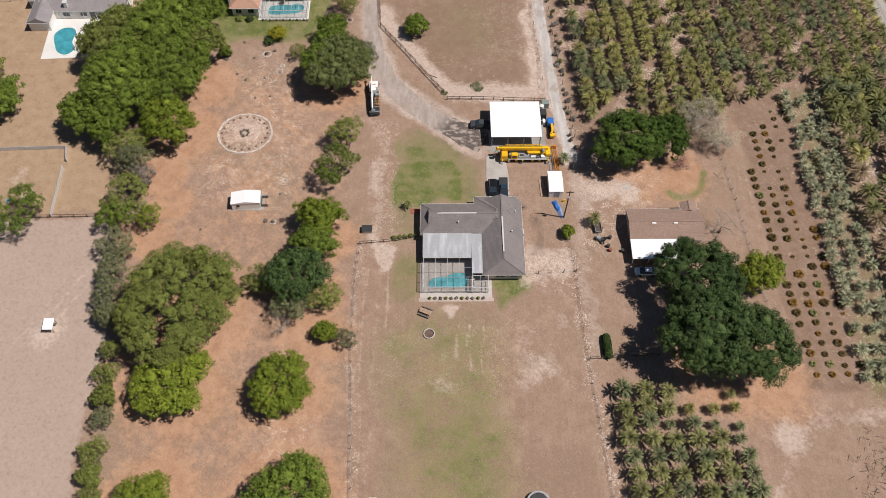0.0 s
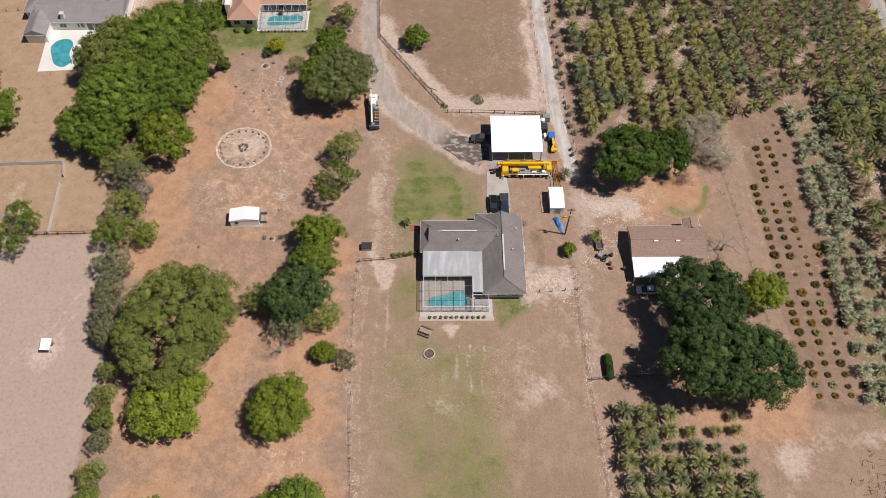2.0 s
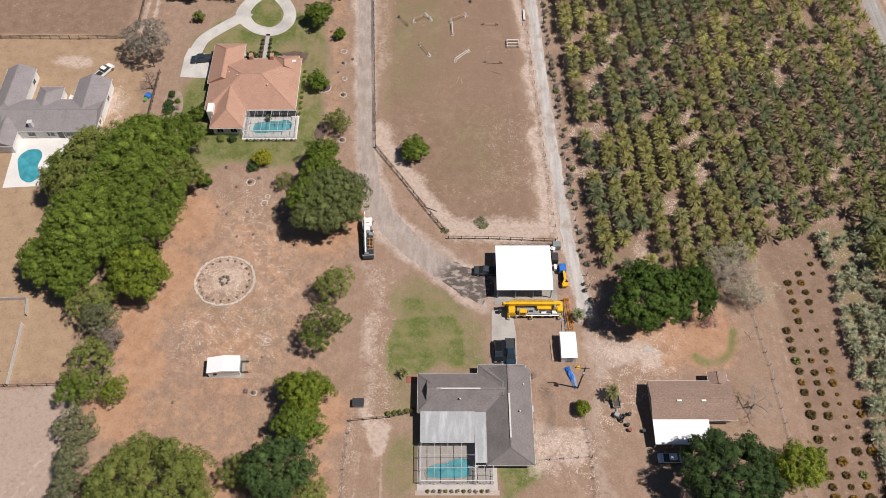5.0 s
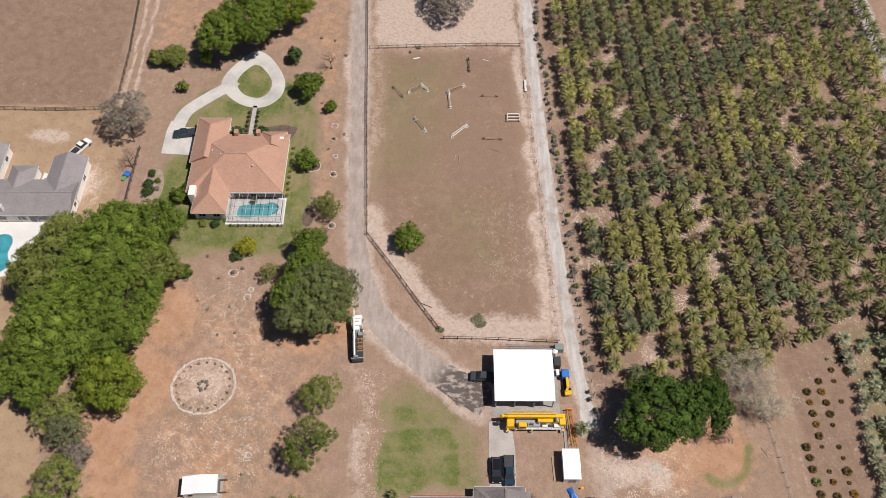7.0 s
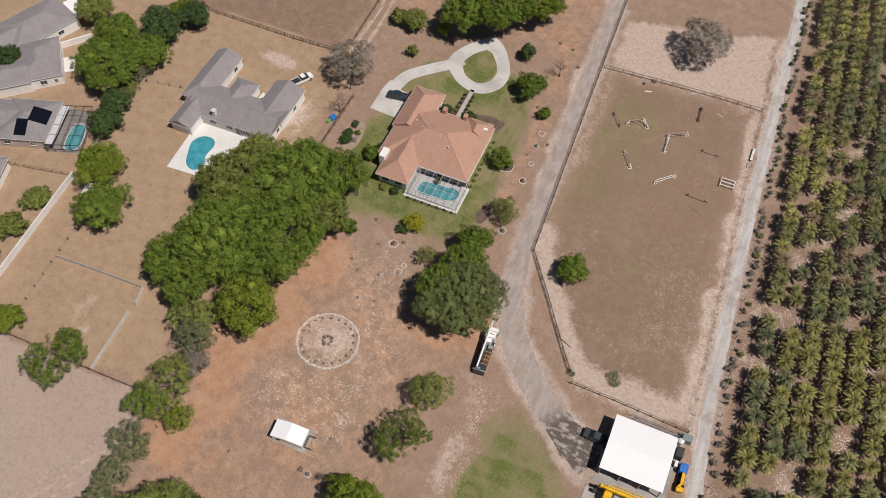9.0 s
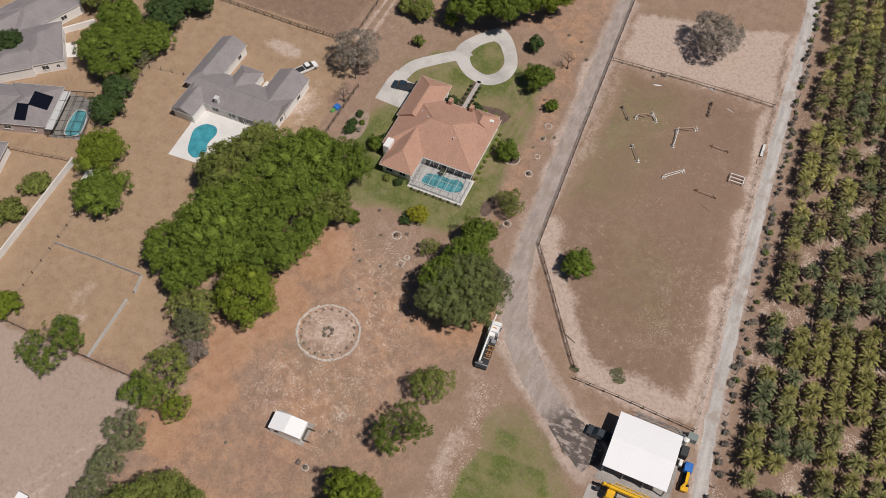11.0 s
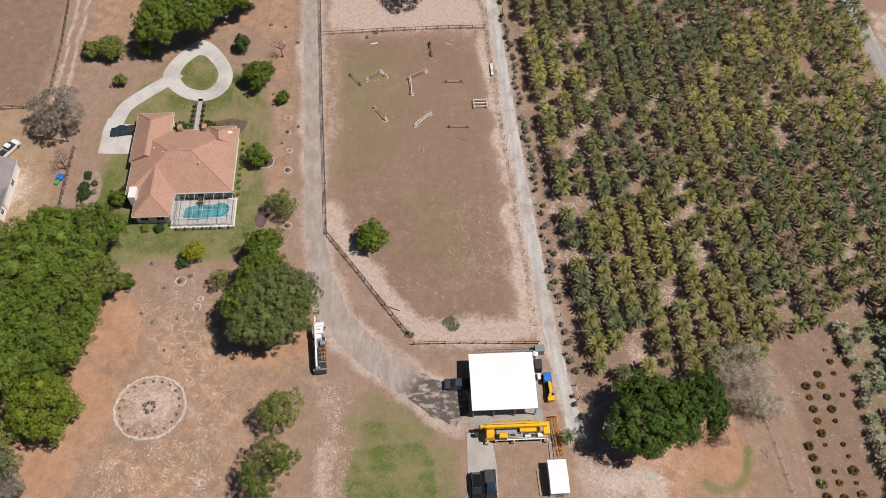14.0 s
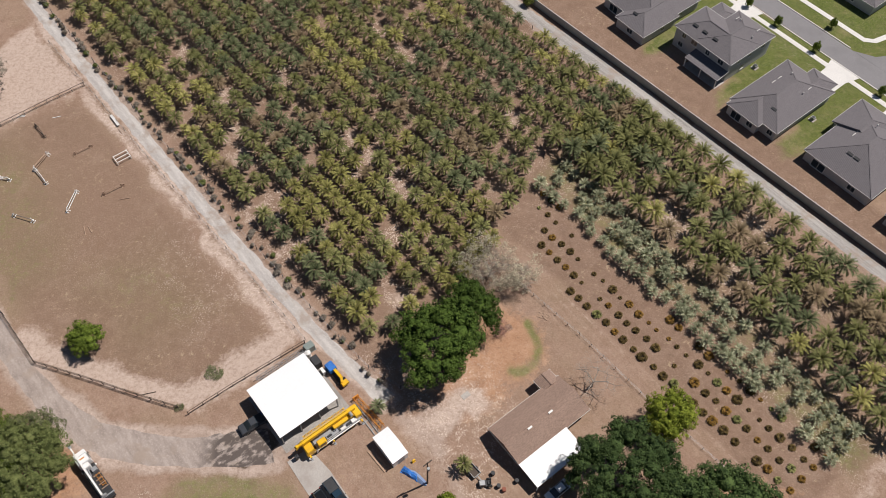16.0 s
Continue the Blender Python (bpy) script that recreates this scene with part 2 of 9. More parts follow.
# ---- mesh helpers ----
class Geo:
    """Gathers vertices and faces of one mesh."""

    def __init__(self):
        self.v, self.f = [], []

    def face_set(self, verts, faces):
        n = len(self.v)
        self.v += [tuple(p) for p in verts]
        self.f += [tuple(i + n for i in f) for f in faces]
        return self

    def box(self, x0, x1, y0, y1, z0, z1, bevel=0.0, m=None):
        b = min(bevel, (x1 - x0) / 3, (y1 - y0) / 3, (z1 - z0) / 2)
        if b <= 0:
            vs = [(x, y, z) for z in (z0, z1) for x, y in ((x0, y0), (x1, y0), (x1, y1), (x0, y1))]
            fs = [(3, 2, 1, 0), (4, 5, 6, 7)] + [(i, (i + 1) % 4, (i + 1) % 4 + 4, i + 4) for i in range(4)]
        else:
            def ring(d, z):
                a, c, e, g = x0 + d, x1 - d, y0 + d, y1 - d
                return [(a + b, e, z), (c - b, e, z), (c, e + b, z), (c, g - b, z), (c - b, g, z), (a + b, g, z), (a, g - b, z), (a, e + b, z)]
            vs = ring(0, z0) + ring(0, z1 - b) + ring(b * 0.7, z1)
            fs = [tuple(range(7, -1, -1)), tuple(range(16, 24))]
            for k in (0, 8):
                fs += [(k + i, k + (i + 1) % 8, k + (i + 1) % 8 + 8, k + i + 8) for i in range(8)]
        if m is not None:
            vs = [m @ Vector(p) for p in vs]
        return self.face_set(vs, fs)

    def tube(self, a, b, r0, r1=None, n=6, cap=True):
        a, b = Vector(a), Vector(b)
        r1 = r0 if r1 is None else r1
        w = (b - a).normalized()
        u = w.orthogonal().normalized()
        s = w.cross(u)
        vs = [p + (u * math.cos(6.2832 * i / n) + s * math.sin(6.2832 * i / n)) * r for p, r in ((a, r0), (b, r1)) for i in range(n)]
        fs = [(i, (i + 1) % n, n + (i + 1) % n, n + i) for i in range(n)]
        if cap:
            fs += [tuple(range(n - 1, -1, -1)), tuple(range(n, 2 * n))]
        return self.face_set(vs, fs)

    def prism(self, pts, z0, z1):
        n = len(pts)
        vs = [(x, y, z) for z in (z0, z1) for x, y in pts]
        fs = [tuple(range(n - 1, -1, -1)), tuple(range(n, 2 * n))] + [(i, (i + 1) % n, n + (i + 1) % n, n + i) for i in range(n)]
        return self.face_set(vs, fs)

    def beam(self, a, b, w, h):
        """A bar of width w and height h from a to b."""
        a, b = Vector(a), Vector(b)
        d = (b - a).normalized()
        s = d.cross(Vector((0, 0, 1)))
        s = s.normalized() * w / 2 if s.length > 1e-4 else Vector((w / 2, 0, 0))
        t = s.cross(d).normalized() * h / 2
        vs = [p + i * s + j * t for p in (a, b) for i, j in ((-1, -1), (1, -1), (1, 1), (-1, 1))]
        return self.face_set(vs, [(3, 2, 1, 0), (4, 5, 6, 7)] + [(i, (i + 1) % 4, (i + 1) % 4 + 4, i + 4) for i in range(4)])

    def side(self, outline, x0, x1, inset=()):
        """A side outline (y, z) drawn out between x0 and x1; inset: how far each point is drawn in."""
        n = len(outline)
        ins = list(inset) or [0] * n
        vs = [(x0 + d, y, z) for (y, z), d in zip(outline, ins)] + [(x1 - d, y, z) for (y, z), d in zip(outline, ins)]
        fs = [tuple(range(n)), tuple(range(2 * n - 1, n - 1, -1))] + [(i, n + i, n + (i + 1) % n, (i + 1) % n) for i in range(n)]
        return self.face_set(vs, fs)

    def mesh(self, name, material, smooth=False):
        me = bpy.data.meshes.new(name)
        me.from_pydata([tuple(p) for p in self.v], [], self.f)
        if smooth:
            me.polygons.foreach_set("use_smooth", [True] * len(me.polygons))
        bm = bmesh.new()
        bm.from_mesh(me)
        if len(bm.faces) < 4000:
            bmesh.ops.recalc_face_normals(bm, faces=bm.faces)
        bm.to_mesh(me)
        bm.free()
        me.materials.append(material)
        return me


def part(name, geo, material, parent, label="", smooth=False):
    me = geo if isinstance(geo, bpy.types.Mesh) else geo.mesh(name, material, smooth)
    ob = new(name, me)
    ob.parent = parent
    return tagged(ob, label) if label else ob


def thing(name, label, category, x=0.0, y=0.0, z=0.0, rz=0.0, group="", kind=""):
    ob = new(name)
    ob.matrix_basis = pose(x, y, z, 0, 0, rz)
    ob.empty_display_size = 0.2
    return tagged(ob, label, category, group, kind)


def solid(name, geo, material, label, category, kind="", group="", smooth=False, at=None):
    ob = new(name, geo.mesh(name, material, smooth))
    if at is not None:
        ob.matrix_basis = at
    return tagged(ob, label, category, group, kind)


def big_mesh(name, verts, faces, material):
    """A mesh straight from arrays: verts (n, 3), faces (m, k) of one size."""
    me = bpy.data.meshes.new(name)
    verts, faces = np.asarray(verts, np.float32), np.asarray(faces, np.int32)
    k = faces.shape[1]
    me.vertices.add(len(verts))
    me.vertices.foreach_set("co", verts.ravel())
    me.loops.add(faces.size)
    me.loops.foreach_set("vertex_index", faces.ravel())
    me.polygons.add(len(faces))
    me.polygons.foreach_set("loop_start", np.arange(0, faces.size, k, dtype=np.int32))
    me.update(calc_edges=True)
    me.materials.append(material)
    return me


# ---- ground ----
def value_noise(x, y, size, seed):
    rs = np.random.RandomState(seed)
    grid = rs.rand(256, 256)
    u, v = x / size, y / size
    i, j = np.floor(u).astype(int), np.floor(v).astype(int)
    a, b = u - i, v - j
    a, b = a * a * (3 - 2 * a), b * b * (3 - 2 * b)
    g = lambda p, q: grid[p % 256, q % 256]
    return (g(i, j) * (1 - a) + g(i + 1, j) * a) * (1 - b) + (g(i, j + 1) * (1 - a) + g(i + 1, j + 1) * a) * b


def line_distance(x, y, pts):
    d = np.full(x.shape, 1e9)
    for (ax, ay), (bx, by) in zip(pts[:-1], pts[1:]):
        ux, uy = bx - ax, by - ay
        s = np.clip(((x - ax) * ux + (y - ay) * uy) / (ux * ux + uy * uy), 0, 1)
        d = np.minimum(d, np.hypot(x - ax - s * ux, y - ay - s * uy))
    return d


def inside(x, y, pts):
    """Signed distance: positive inside the outline."""
    d = line_distance(x, y, pts + pts[:1])
    c = np.zeros(x.shape, bool)
    for (ax, ay), (bx, by) in zip(pts, pts[1:] + pts[:1]):
        if ay != by:
            c ^= ((ay > y) != (by > y)) & (x < (bx - ax) * (y - ay) / (by - ay) + ax)
    return np.where(c, d, -d)


def soft(d, width):
    return np.clip(d / width + 0.5, 0, 1)


ROAD_WEST = [((-26.6, 300.0), (-22.9, 300.0)), ((-23.7, 243.0), (-20.0, 243.0)), ((-22.6, 221.4), (-18.9, 221.4)), ((-21.8, 202.0), (-18.2, 202.0)), ((-20.6, 179.4), (-17.0, 179.4)), ((-20.1, 168.3), (-16.5, 168.3)), ((-19.1, 158.3), (-14.8, 158.0)),
             ((-17.3, 149.5), (-11.4, 148.5)), ((-13.8, 142.5), (-6.4, 142.2)), ((-8.3, 136.4), (-1.7, 137.1)), ((-3.4, 132.2), (1.9, 134.8)), ((3.0, 127.0), (6.4, 132.4)), ((8.4, 123.6), (10.6, 129.6))]
ROAD_EAST = [((20.2, 300.0), (23.2, 300.0)), ((21.6, 243.0), (24.4, 243.0)), ((22.2, 221.5), (24.9, 221.5)), ((22.9, 202.1), (25.6, 202.1)), ((23.6, 184.5), (26.3, 184.5)), ((24.3, 168.5), (27.0, 168.5)),
             ((25.2, 153.8), (27.7, 153.9)), ((26.2, 140.4), (28.5, 140.4)), ((27.2, 129.3), (29.8, 129.3)), ((28.5, 121.1), (31.6, 121.1))]
SERVICE = [((110.4, 300.0), (114.0, 300.0)), ((111.9, 223.0), (115.6, 223.0)), ((112.3, 205.0), (116.1, 205.0)), ((112.4, 193.5), (115.9, 193.5)), ((112.9, 181.0), (116.4, 181.0)), ((113.7, 168.0), (117.6, 168.0)), ((115.3, 145.0), (118.9, 145.0)), ((116.2, 125.0), (119.5, 125.0)), ((116.9, 109.5), (120.0, 109.5)), ((117.8, 92.8), (120.8, 92.8)), ((119.2, 60.0), (122.2, 60.0)), ((120.8, 20.0), (123.8, 20.0))]
CIRCLE = (-46.1, 129.8)
TREE_SOIL = [(-51.8, 80, 15), (-50.7, 64.6, 11), (-30.1, 64, 10), (-27.8, 46, 11), (-52.4, 44.4, 10), (-29, 85, 9), (-60, 130, 9), (-57, 146, 8), (-64, 118, 7), (-63, 100, 6), (-60, 110, 5), (-25, 146, 9), (52, 69, 9), (62, 66, 9), (44, 117, 8), (53, 117, 7), (-24, 100, 6), (-26, 76, 8)]
CLEARINGS = [(37.8, 169.9, 4.2, 3.4), (34.1, 158.3, 3.4, 2.2), (61.2, 157.8, 3.2, 4.2), (43.6, 137.1, 2.2, 3.4), (60.2, 168.5, 3.6, 2.6), (57.5, 175.1, 3.6, 2.4), (36.7, 184.9, 2.6, 3.2), (51.5, 148.4, 2.6, 2.6),
             (40.3, 191.3, 3.0, 2.4), (58.5, 198.9, 2.6, 3.4), (83.4, 187.9, 3.6, 3.6), (43.8, 202.1, 4.0, 2.6), (52.3, 167.7, 2.6, 2.4), (79.3, 156.2, 2.6, 2.2), (83.1, 198.2, 2.4, 3.0), (89.9, 157.8, 2.6, 2.6),
             (31.4, 171.1, 2.4, 2.4), (45.7, 219.7, 3.2, 3.2), (98.0, 118.0, 3.4, 4.4), (96.0, 101.0, 2.4, 3.4), (109.0, 105.0, 2.6, 4.0)]
WEST_LINE = [(-16.2, 40.0), (-17.2, 58.2), (-18.1, 75.9), (-18.2, 89.0), (-17.6, 98.4)]
EAST_LINE = [(27.3, 99.4), (28.0, 91.6), (28.2, 80.8), (28.7, 70.8), (29.3, 61.4), (29.9, 52.5), (30.4, 44.2)]


def build_ground():
    xs = np.concatenate([[-2600, -1400, -700, -420, -280, -220], np.arange(-180, 190.1, 0.7), [220, 280, 420, 700, 1400, 2600]])
    ys = np.concatenate([[-2500, -1300, -600, -250, -100, -20, 15], np.arange(34, 256.1, 0.7), [280, 320, 400, 600, 1000, 1700, 2900]])
    gx, gy = np.meshgrid(xs, ys)
    x0, y0 = gx.ravel(), gy.ravel()
    n1, n2, n3, n4 = (value_noise(x0, y0, s, k) for s, k in ((14, 1), (5, 2), (2.2, 3), (40, 4)))
    x, y = x0 + (n2 - 0.5) * 2.4, y0 + (value_noise(x0, y0, 4.5, 8) - 0.5) * 2.4
    zero = np.zeros_like(x)

    green = np.zeros_like(x)

    def lawn(pts, w, amount):
        return np.maximum(green, soft(inside(x, y, pts), w) * amount)

    green = lawn([(-11, 129.5), (-6, 131), (0.5, 128.5), (5, 124.5), (8.6, 119), (9, 109), (-5, 108), (-6, 100), (-10.9, 100)], 2, 0.6)
    green = lawn([(-11, 121.5), (2.5, 122.5), (5, 117.5), (6, 110), (-11, 108.5)], 1.4, 1.12)
    green = lawn([(-9.2, 97.2), (-4.9, 97.2), (-4.5, 85.4), (-7.8, 84.2), (-10.9, 87.1), (-10.4, 92.7)], 2.2, 0.62)
    green = lawn([(10.0, 89.6), (19.2, 90.4), (18.6, 87.0), (14.4, 83.6), (10.8, 82.3), (9.6, 85.1)], 1.8, 0.9)
    green = lawn([(-12, 76), (-4, 82), (10, 80), (11, 60), (13, 46), (16, 20), (-8, 20), (-9, 55)], 10, 0.7)
    green = lawn([(-8, 68), (0, 72), (4, 66), (0, 58), (-8, 60)], 8, 0.62)
    green = lawn([(6, 60), (13, 58), (13, 46), (5, 44)], 7, 0.66)
    green = lawn([(-3, 52), (8, 60), (12, 50), (14, 30), (-2, 30)], 6, 0.45)
    green = lawn([(-64, 158.5), (-52, 160.5), (-34, 160), (-29.5, 168), (-28.5, 196), (-31, 208), (-38, 214), (-44, 205), (-50, 207), (-58, 210), (-64.5, 202), (-63.2, 188), (-63.6, 174)], 2.5, 0.95)
    green = lawn([(-40, 178), (-33, 176), (-33, 202), (-38, 204)], 3, 1.25)
    green = lawn([(-53, 211), (-50, 218), (-46.8, 220.4), (-43, 217), (-41.4, 211), (-43.5, 206.6), (-47, 206)], 1.0, 0.85)
    green = lawn([(-60, 207), (-54, 213), (-50, 221), (-58, 214)], 3, 0.4)
    green = lawn([(-17, 222), (2, 222), (3, 196), (-6, 180), (-16.5, 178)], 10, 0.4)
    green = lawn([(-4, 178), (14, 176), (16, 156), (0, 156)], 10, 0.34)
    green = lawn([(-9, 126.5), (-4, 127.5), (3, 124), (2, 120), (-9, 121)], 2.5, 0.8)
    green = lawn([(-10.9, 118), (-9.4, 118), (-9.6, 108), (-10.9, 108)], 0.8, 1.0)
    green = lawn([(82, 62), (92, 62), (93, 144), (84, 144)], 3, 0.5)
    green = lawn([(93, 62), (113, 62), (113, 146), (93, 146)], 3, 0.2)
    green = lawn([(137, 90), (157, 90), (157, 185), (137, 185)], 1.5, 1.5)
    green = lawn([(156, 90), (160, 90), (160, 185), (156, 185)], 0.8, 1.5)
    green = lawn([(164, 90), (190, 90), (190, 185), (164, 185)], 0.8, 1.4)
    for cy in (154.6, 133.8, 115.2):
        green = lawn([(127, cy - 1.5), (140, cy - 3.0), (140, cy + 3.0), (129, cy + 2)], 2.5, 1.15)
    green = np.maximum(green, soft(0.9 - line_distance(x, y, [(50.8, 112.6), (52.6, 111.0), (55.3, 111.2), (58.2, 113.6), (59.8, 117.5)]), 1.2) * 0.9)
    green *= 0.5 + 0.4 * n1 + 0.45 * n2
    # mown swathes on the lawn and worn lines in the yard
    for k in range(6):
        green *= 1 - 0.5 * soft(0.45 - line_distance(x0 + (n3 - 0.5) * 0.8, y0, [(-38.2 + 1.75 * k, 172 + 2 * k), (-37.4 + 1.75 * k, 208 - 2 * k)]), 0.9) * (0.3 + n2)
    for k in range(5):
        green *= 1 - 0.22 * soft(0.5 - line_distance(x0, y0 + (n3 - 0.5) * 0.8, [(-10, 110.5 + 2.6 * k), (5, 111.5 + 2.6 * k)]), 1.0) * (0.2 + n2)

    orange = np.zeros_like(x)
    for cx, cy, r in TREE_SOIL:
        orange = np.maximum(orange, soft(r * 1.05 - np.hypot(x - cx, y - cy), r * 0.9))
    orange = np.maximum(orange, (0.42 + 0.12 * n1) * soft(inside(x, y, [(-62, 30), (-19, 30), (-19, 100), (-22, 150), (-55, 150), (-62, 110)]), 8))
    orange = np.maximum(orange, 0.55 * soft(inside(x, y, [(-75, 222), (-58, 222), (-40, 226), (-24, 222), (-24, 260), (-75, 260)]), 6))
    orange = np.maximum(orange, 0.5 * soft(inside(x, y, [(-28, 165), (-23, 165), (-24, 225), (-31, 225)]), 4))
    orange *= 0.7 + 0.5 * n2

    paddock = [(-15.5, 166), (-17.4, 225.5), (20.5, 225.5), (24.6, 140.2), (1.8, 140.6)]
    dp = inside(x, y, paddock)
    pale = soft(dp, 1.5) * soft(2.0 - dp + (n1 - 0.5) * 7, 8) * 0.62
    pale = np.maximum(pale, soft(inside(x, y, [(-4, 150), (3, 139), (24, 140), (23, 145), (6, 146)]), 5) * 0.85)
    pale = np.maximum(pale, soft(dp, 1.2) * soft(3.2 - line_distance(x, y, [(-16, 170), (-15.5, 166), (1.8, 140.6), (24, 140)]) + n2 * 1.5, 3) * 0.95)
    pale = np.maximum(pale, 1.0 * soft(inside(x, y, [(-17, 225.2), (20.6, 225.6), (20.0, 252), (8, 248), (-17.5, 243)]), 4))
    pale = np.maximum(pale, 0.8 * soft(3.5 - np.hypot(x + 78.5, y - 77.5), 4))
    pale = np.maximum(pale, 0.95 * soft(inside(x, y, [(-15.2, 99.3), (-9.9, 99.2), (-9.8, 96), (-11.0, 91.6), (-12.4, 91.4), (-14.5, 95.3)]), 1.2))
    pale = np.maximum(pale, 0.95 * soft(inside(x0, y0, [(-0.6, 83.5), (3.9, 83.5), (2.6, 81.6), (1.6, 79.8), (0.8, 81.8)]), 1.0))
    pale = np.maximum(pale, 0.62 * soft(2.0 - line_distance(x, y, [(58.9, 40), (62.8, 52.4), (69.5, 58.4), (83.5, 60.0), (115, 62)]), 4.5) * (0.6 + 0.6 * n2))
    pale = np.maximum(pale, 0.9 * soft(3.0 - np.hypot((x - 64), (y - 55)) + n2 * 2, 4))
    pale = np.maximum(pale, 0.62 * soft(1.6 - line_distance(x, y, [(-16.5, 133), (-14.5, 125), (-14.6, 112), (-14, 99)]), 3.5) * (0.5 + n2))
    pale = np.maximum(pale, 0.75 * soft(2.6 - np.hypot((x + 93.6) / 1.7, y - 195), 2))
    pale = np.maximum(pale, 0.2 * soft(inside(x, y, [(34, 120), (64, 122), (66, 104), (58, 96), (30, 98)]), 8))
    pale = np.maximum(pale, 0.7 * soft(inside(x, y, [(15, 86), (28, 90), (28, 98), (17, 99)]), 3))

    pale = np.maximum(pale, 1.0 * soft(inside(x, y, [(31, 114), (37, 115.5), (43.5, 113), (44, 109.5), (40.5, 108), (40, 111.2), (34, 111.5)]), 1.6) * (0.75 + 0.5 * n3))
    pale = np.maximum(pale, 0.5 * soft(inside(x, y, [(30.5, 117), (37, 117.5), (45, 116), (47, 112), (40, 110), (33, 108), (30.5, 110)]), 3) * (0.6 + 0.6 * n2))
    pale = np.maximum(pale, 0.9 * soft(2.6 - np.hypot((x + 81.4) / 0.9, (y - 180) / 2.0), 3) * (0.3 + 1.1 * n3))
    pale = np.maximum(pale, 0.62 * soft(5.8 - np.hypot(x0 - CIRCLE[0], y0 - CIRCLE[1]), 1.0) * (0.6 + 0.6 * n2))
    pale = np.maximum(pale, 0.95 * soft(1.3 - line_distance(x, y, [(19.6, 224), (20.6, 204), (21.8, 180), (22.9, 157), (23.6, 141)]), 2.0) * (0.55 + 0.6 * n2))
    for edge_line in ([p for p, q in ROAD_WEST], [q for p, q in ROAD_WEST]):
        pale = np.maximum(pale, 0.85 * soft(0.9 - line_distance(x, y, edge_line), 1.6) * (0.4 + 0.7 * n2))
    for edge_line, amount in (([p for p, q in ROAD_EAST], 0.9), ([q for p, q in ROAD_EAST], 0.5)):
        pale = np.maximum(pale, amount * soft(0.8 - line_distance(x, y, edge_line), 1.2) * (0.5 + 0.7 * n2))
    pale = np.maximum(pale, soft(inside(x, y, [(116.6, 219), (117.5, 214.5), (125, 216), (129.5, 217), (130, 226), (117, 228)]), 2) * (0.5 + 0.8 * n3))
    pale = np.maximum(pale, 0.7 * soft(1.6 - np.hypot((x + 92.7) / 1.4, y - 112.5), 1.4))
    pale = np.maximum(pale, 0.6 * soft(2.6 - np.hypot((x + 95.5), (y - 117) / 1.4), 3) * (0.4 + n2))
    for pts, w, a in (([(5.2, 79), (5.0, 69)], 0.35, 0.72), ([(8.2, 82), (7.5, 69)], 0.3, 0.62), ([(10.6, 79), (10.0, 68)], 0.3, 0.66), ([(3.2, 79), (2.5, 71)], 0.3, 0.62), ([(66.9, 122), (67.2, 100), (68.2, 72)], 0.3, 0.5), ([(68.5, 120), (68.7, 100), (69.6, 72)], 0.3, 0.55), ([(71.9, 118), (72.6, 98), (73.8, 70)], 0.2, 0.4), ([(75.1, 128), (75.8, 98), (77, 70)], 0.2, 0.4), ([(-75.9, 203), (-76.9, 245)], 0.5, 0.9), ([(-78.3, 204), (-79.3, 245)], 0.5, 0.9),
                      ([(-14.0, 98), (-13.2, 112), (-13.2, 124)], 0.4, 0.5), ([(-11.4, 92), (-11.0, 83), (-11.4, 76)], 0.4, 0.6), ([(-13, 92), (-13.4, 78), (-14, 60), (-14, 40)], 0.5, 0.4), ([(-15.8, 94), (-16, 70), (-15.4, 40)], 0.5, 0.45),
                      ([(-82, 77), (-78.1, 84.9), (-73, 93.7), (-71, 97)], 0.4, 0.66), ([(-80, 76), (-75.3, 84.9), (-71.4, 91.4)], 0.4, 0.66), ([(-86, 72), (-79, 88), (-76, 94)], 0.4, 0.5)):
        pale = np.maximum(pale, a * soft(w - line_distance(x0 + (n2 - 0.5), y0, pts), 0.9))
    pale = np.maximum(pale, 0.8 * soft(2.6 - np.hypot((x + 78.5), (y - 177) / 2.2), 2.5) * n2 * 1.5)
    pale = np.maximum(pale, 0.6 * soft(inside(x, y, [(-7, 72), (4, 74), (4, 64), (-8, 62)]), 6) * n2 * 1.6)
    pale = np.maximum(pale, 0.55 * soft(inside(x, y, [(14, 80), (26, 82), (27, 66), (16, 64)]), 6) * n2 * 1.5)
    grit = (0.95 + 0.1 * n4) * soft(inside(x, y, [(-190, 20), (-66, 20), (-67, 80), (-71, 105.5), (-100, 105.3), (-190, 105.3)]), 1.5)
    for road, w in ((ROAD_WEST, 1.4), (ROAD_EAST, 0.7), (SERVICE, 0.2)):
        outline = [p for p, q in road] + [q for p, q in road][::-1]
        grit = np.maximum(grit, soft(inside(x, y, outline) + w, 2.0))
    grit = np.maximum(grit, 0.85 * soft(inside(x, y, [(29.0, 124), (32, 117), (43.5, 114.5), (43.5, 108), (38, 110.5), (33, 109), (29, 105)]), 3))
    grit = np.maximum(grit, 0.4 * soft(inside(x, y, [(8, 122), (12, 137.5), (27, 138), (27, 121.5), (15, 121)]), 1.5))
    grit = np.maximum(grit, 0.75 * soft(inside(x, y, [(-3, 131), (4, 134), (11, 131), (12, 122.5), (7, 123)]), 2.0))
    grit = np.maximum(grit, 0.55 * soft(1.9 - line_distance(x, y, [(29.6, 118), (29.7, 105), (29.8, 95), (30.3, 80), (30.6, 72)]), 2.5))

    litter = 0.14 * n1
    litter = np.maximum(litter, soft(5.6 - np.hypot(x0 - CIRCLE[0], y0 - CIRCLE[1]), 1.5) * 0.9)
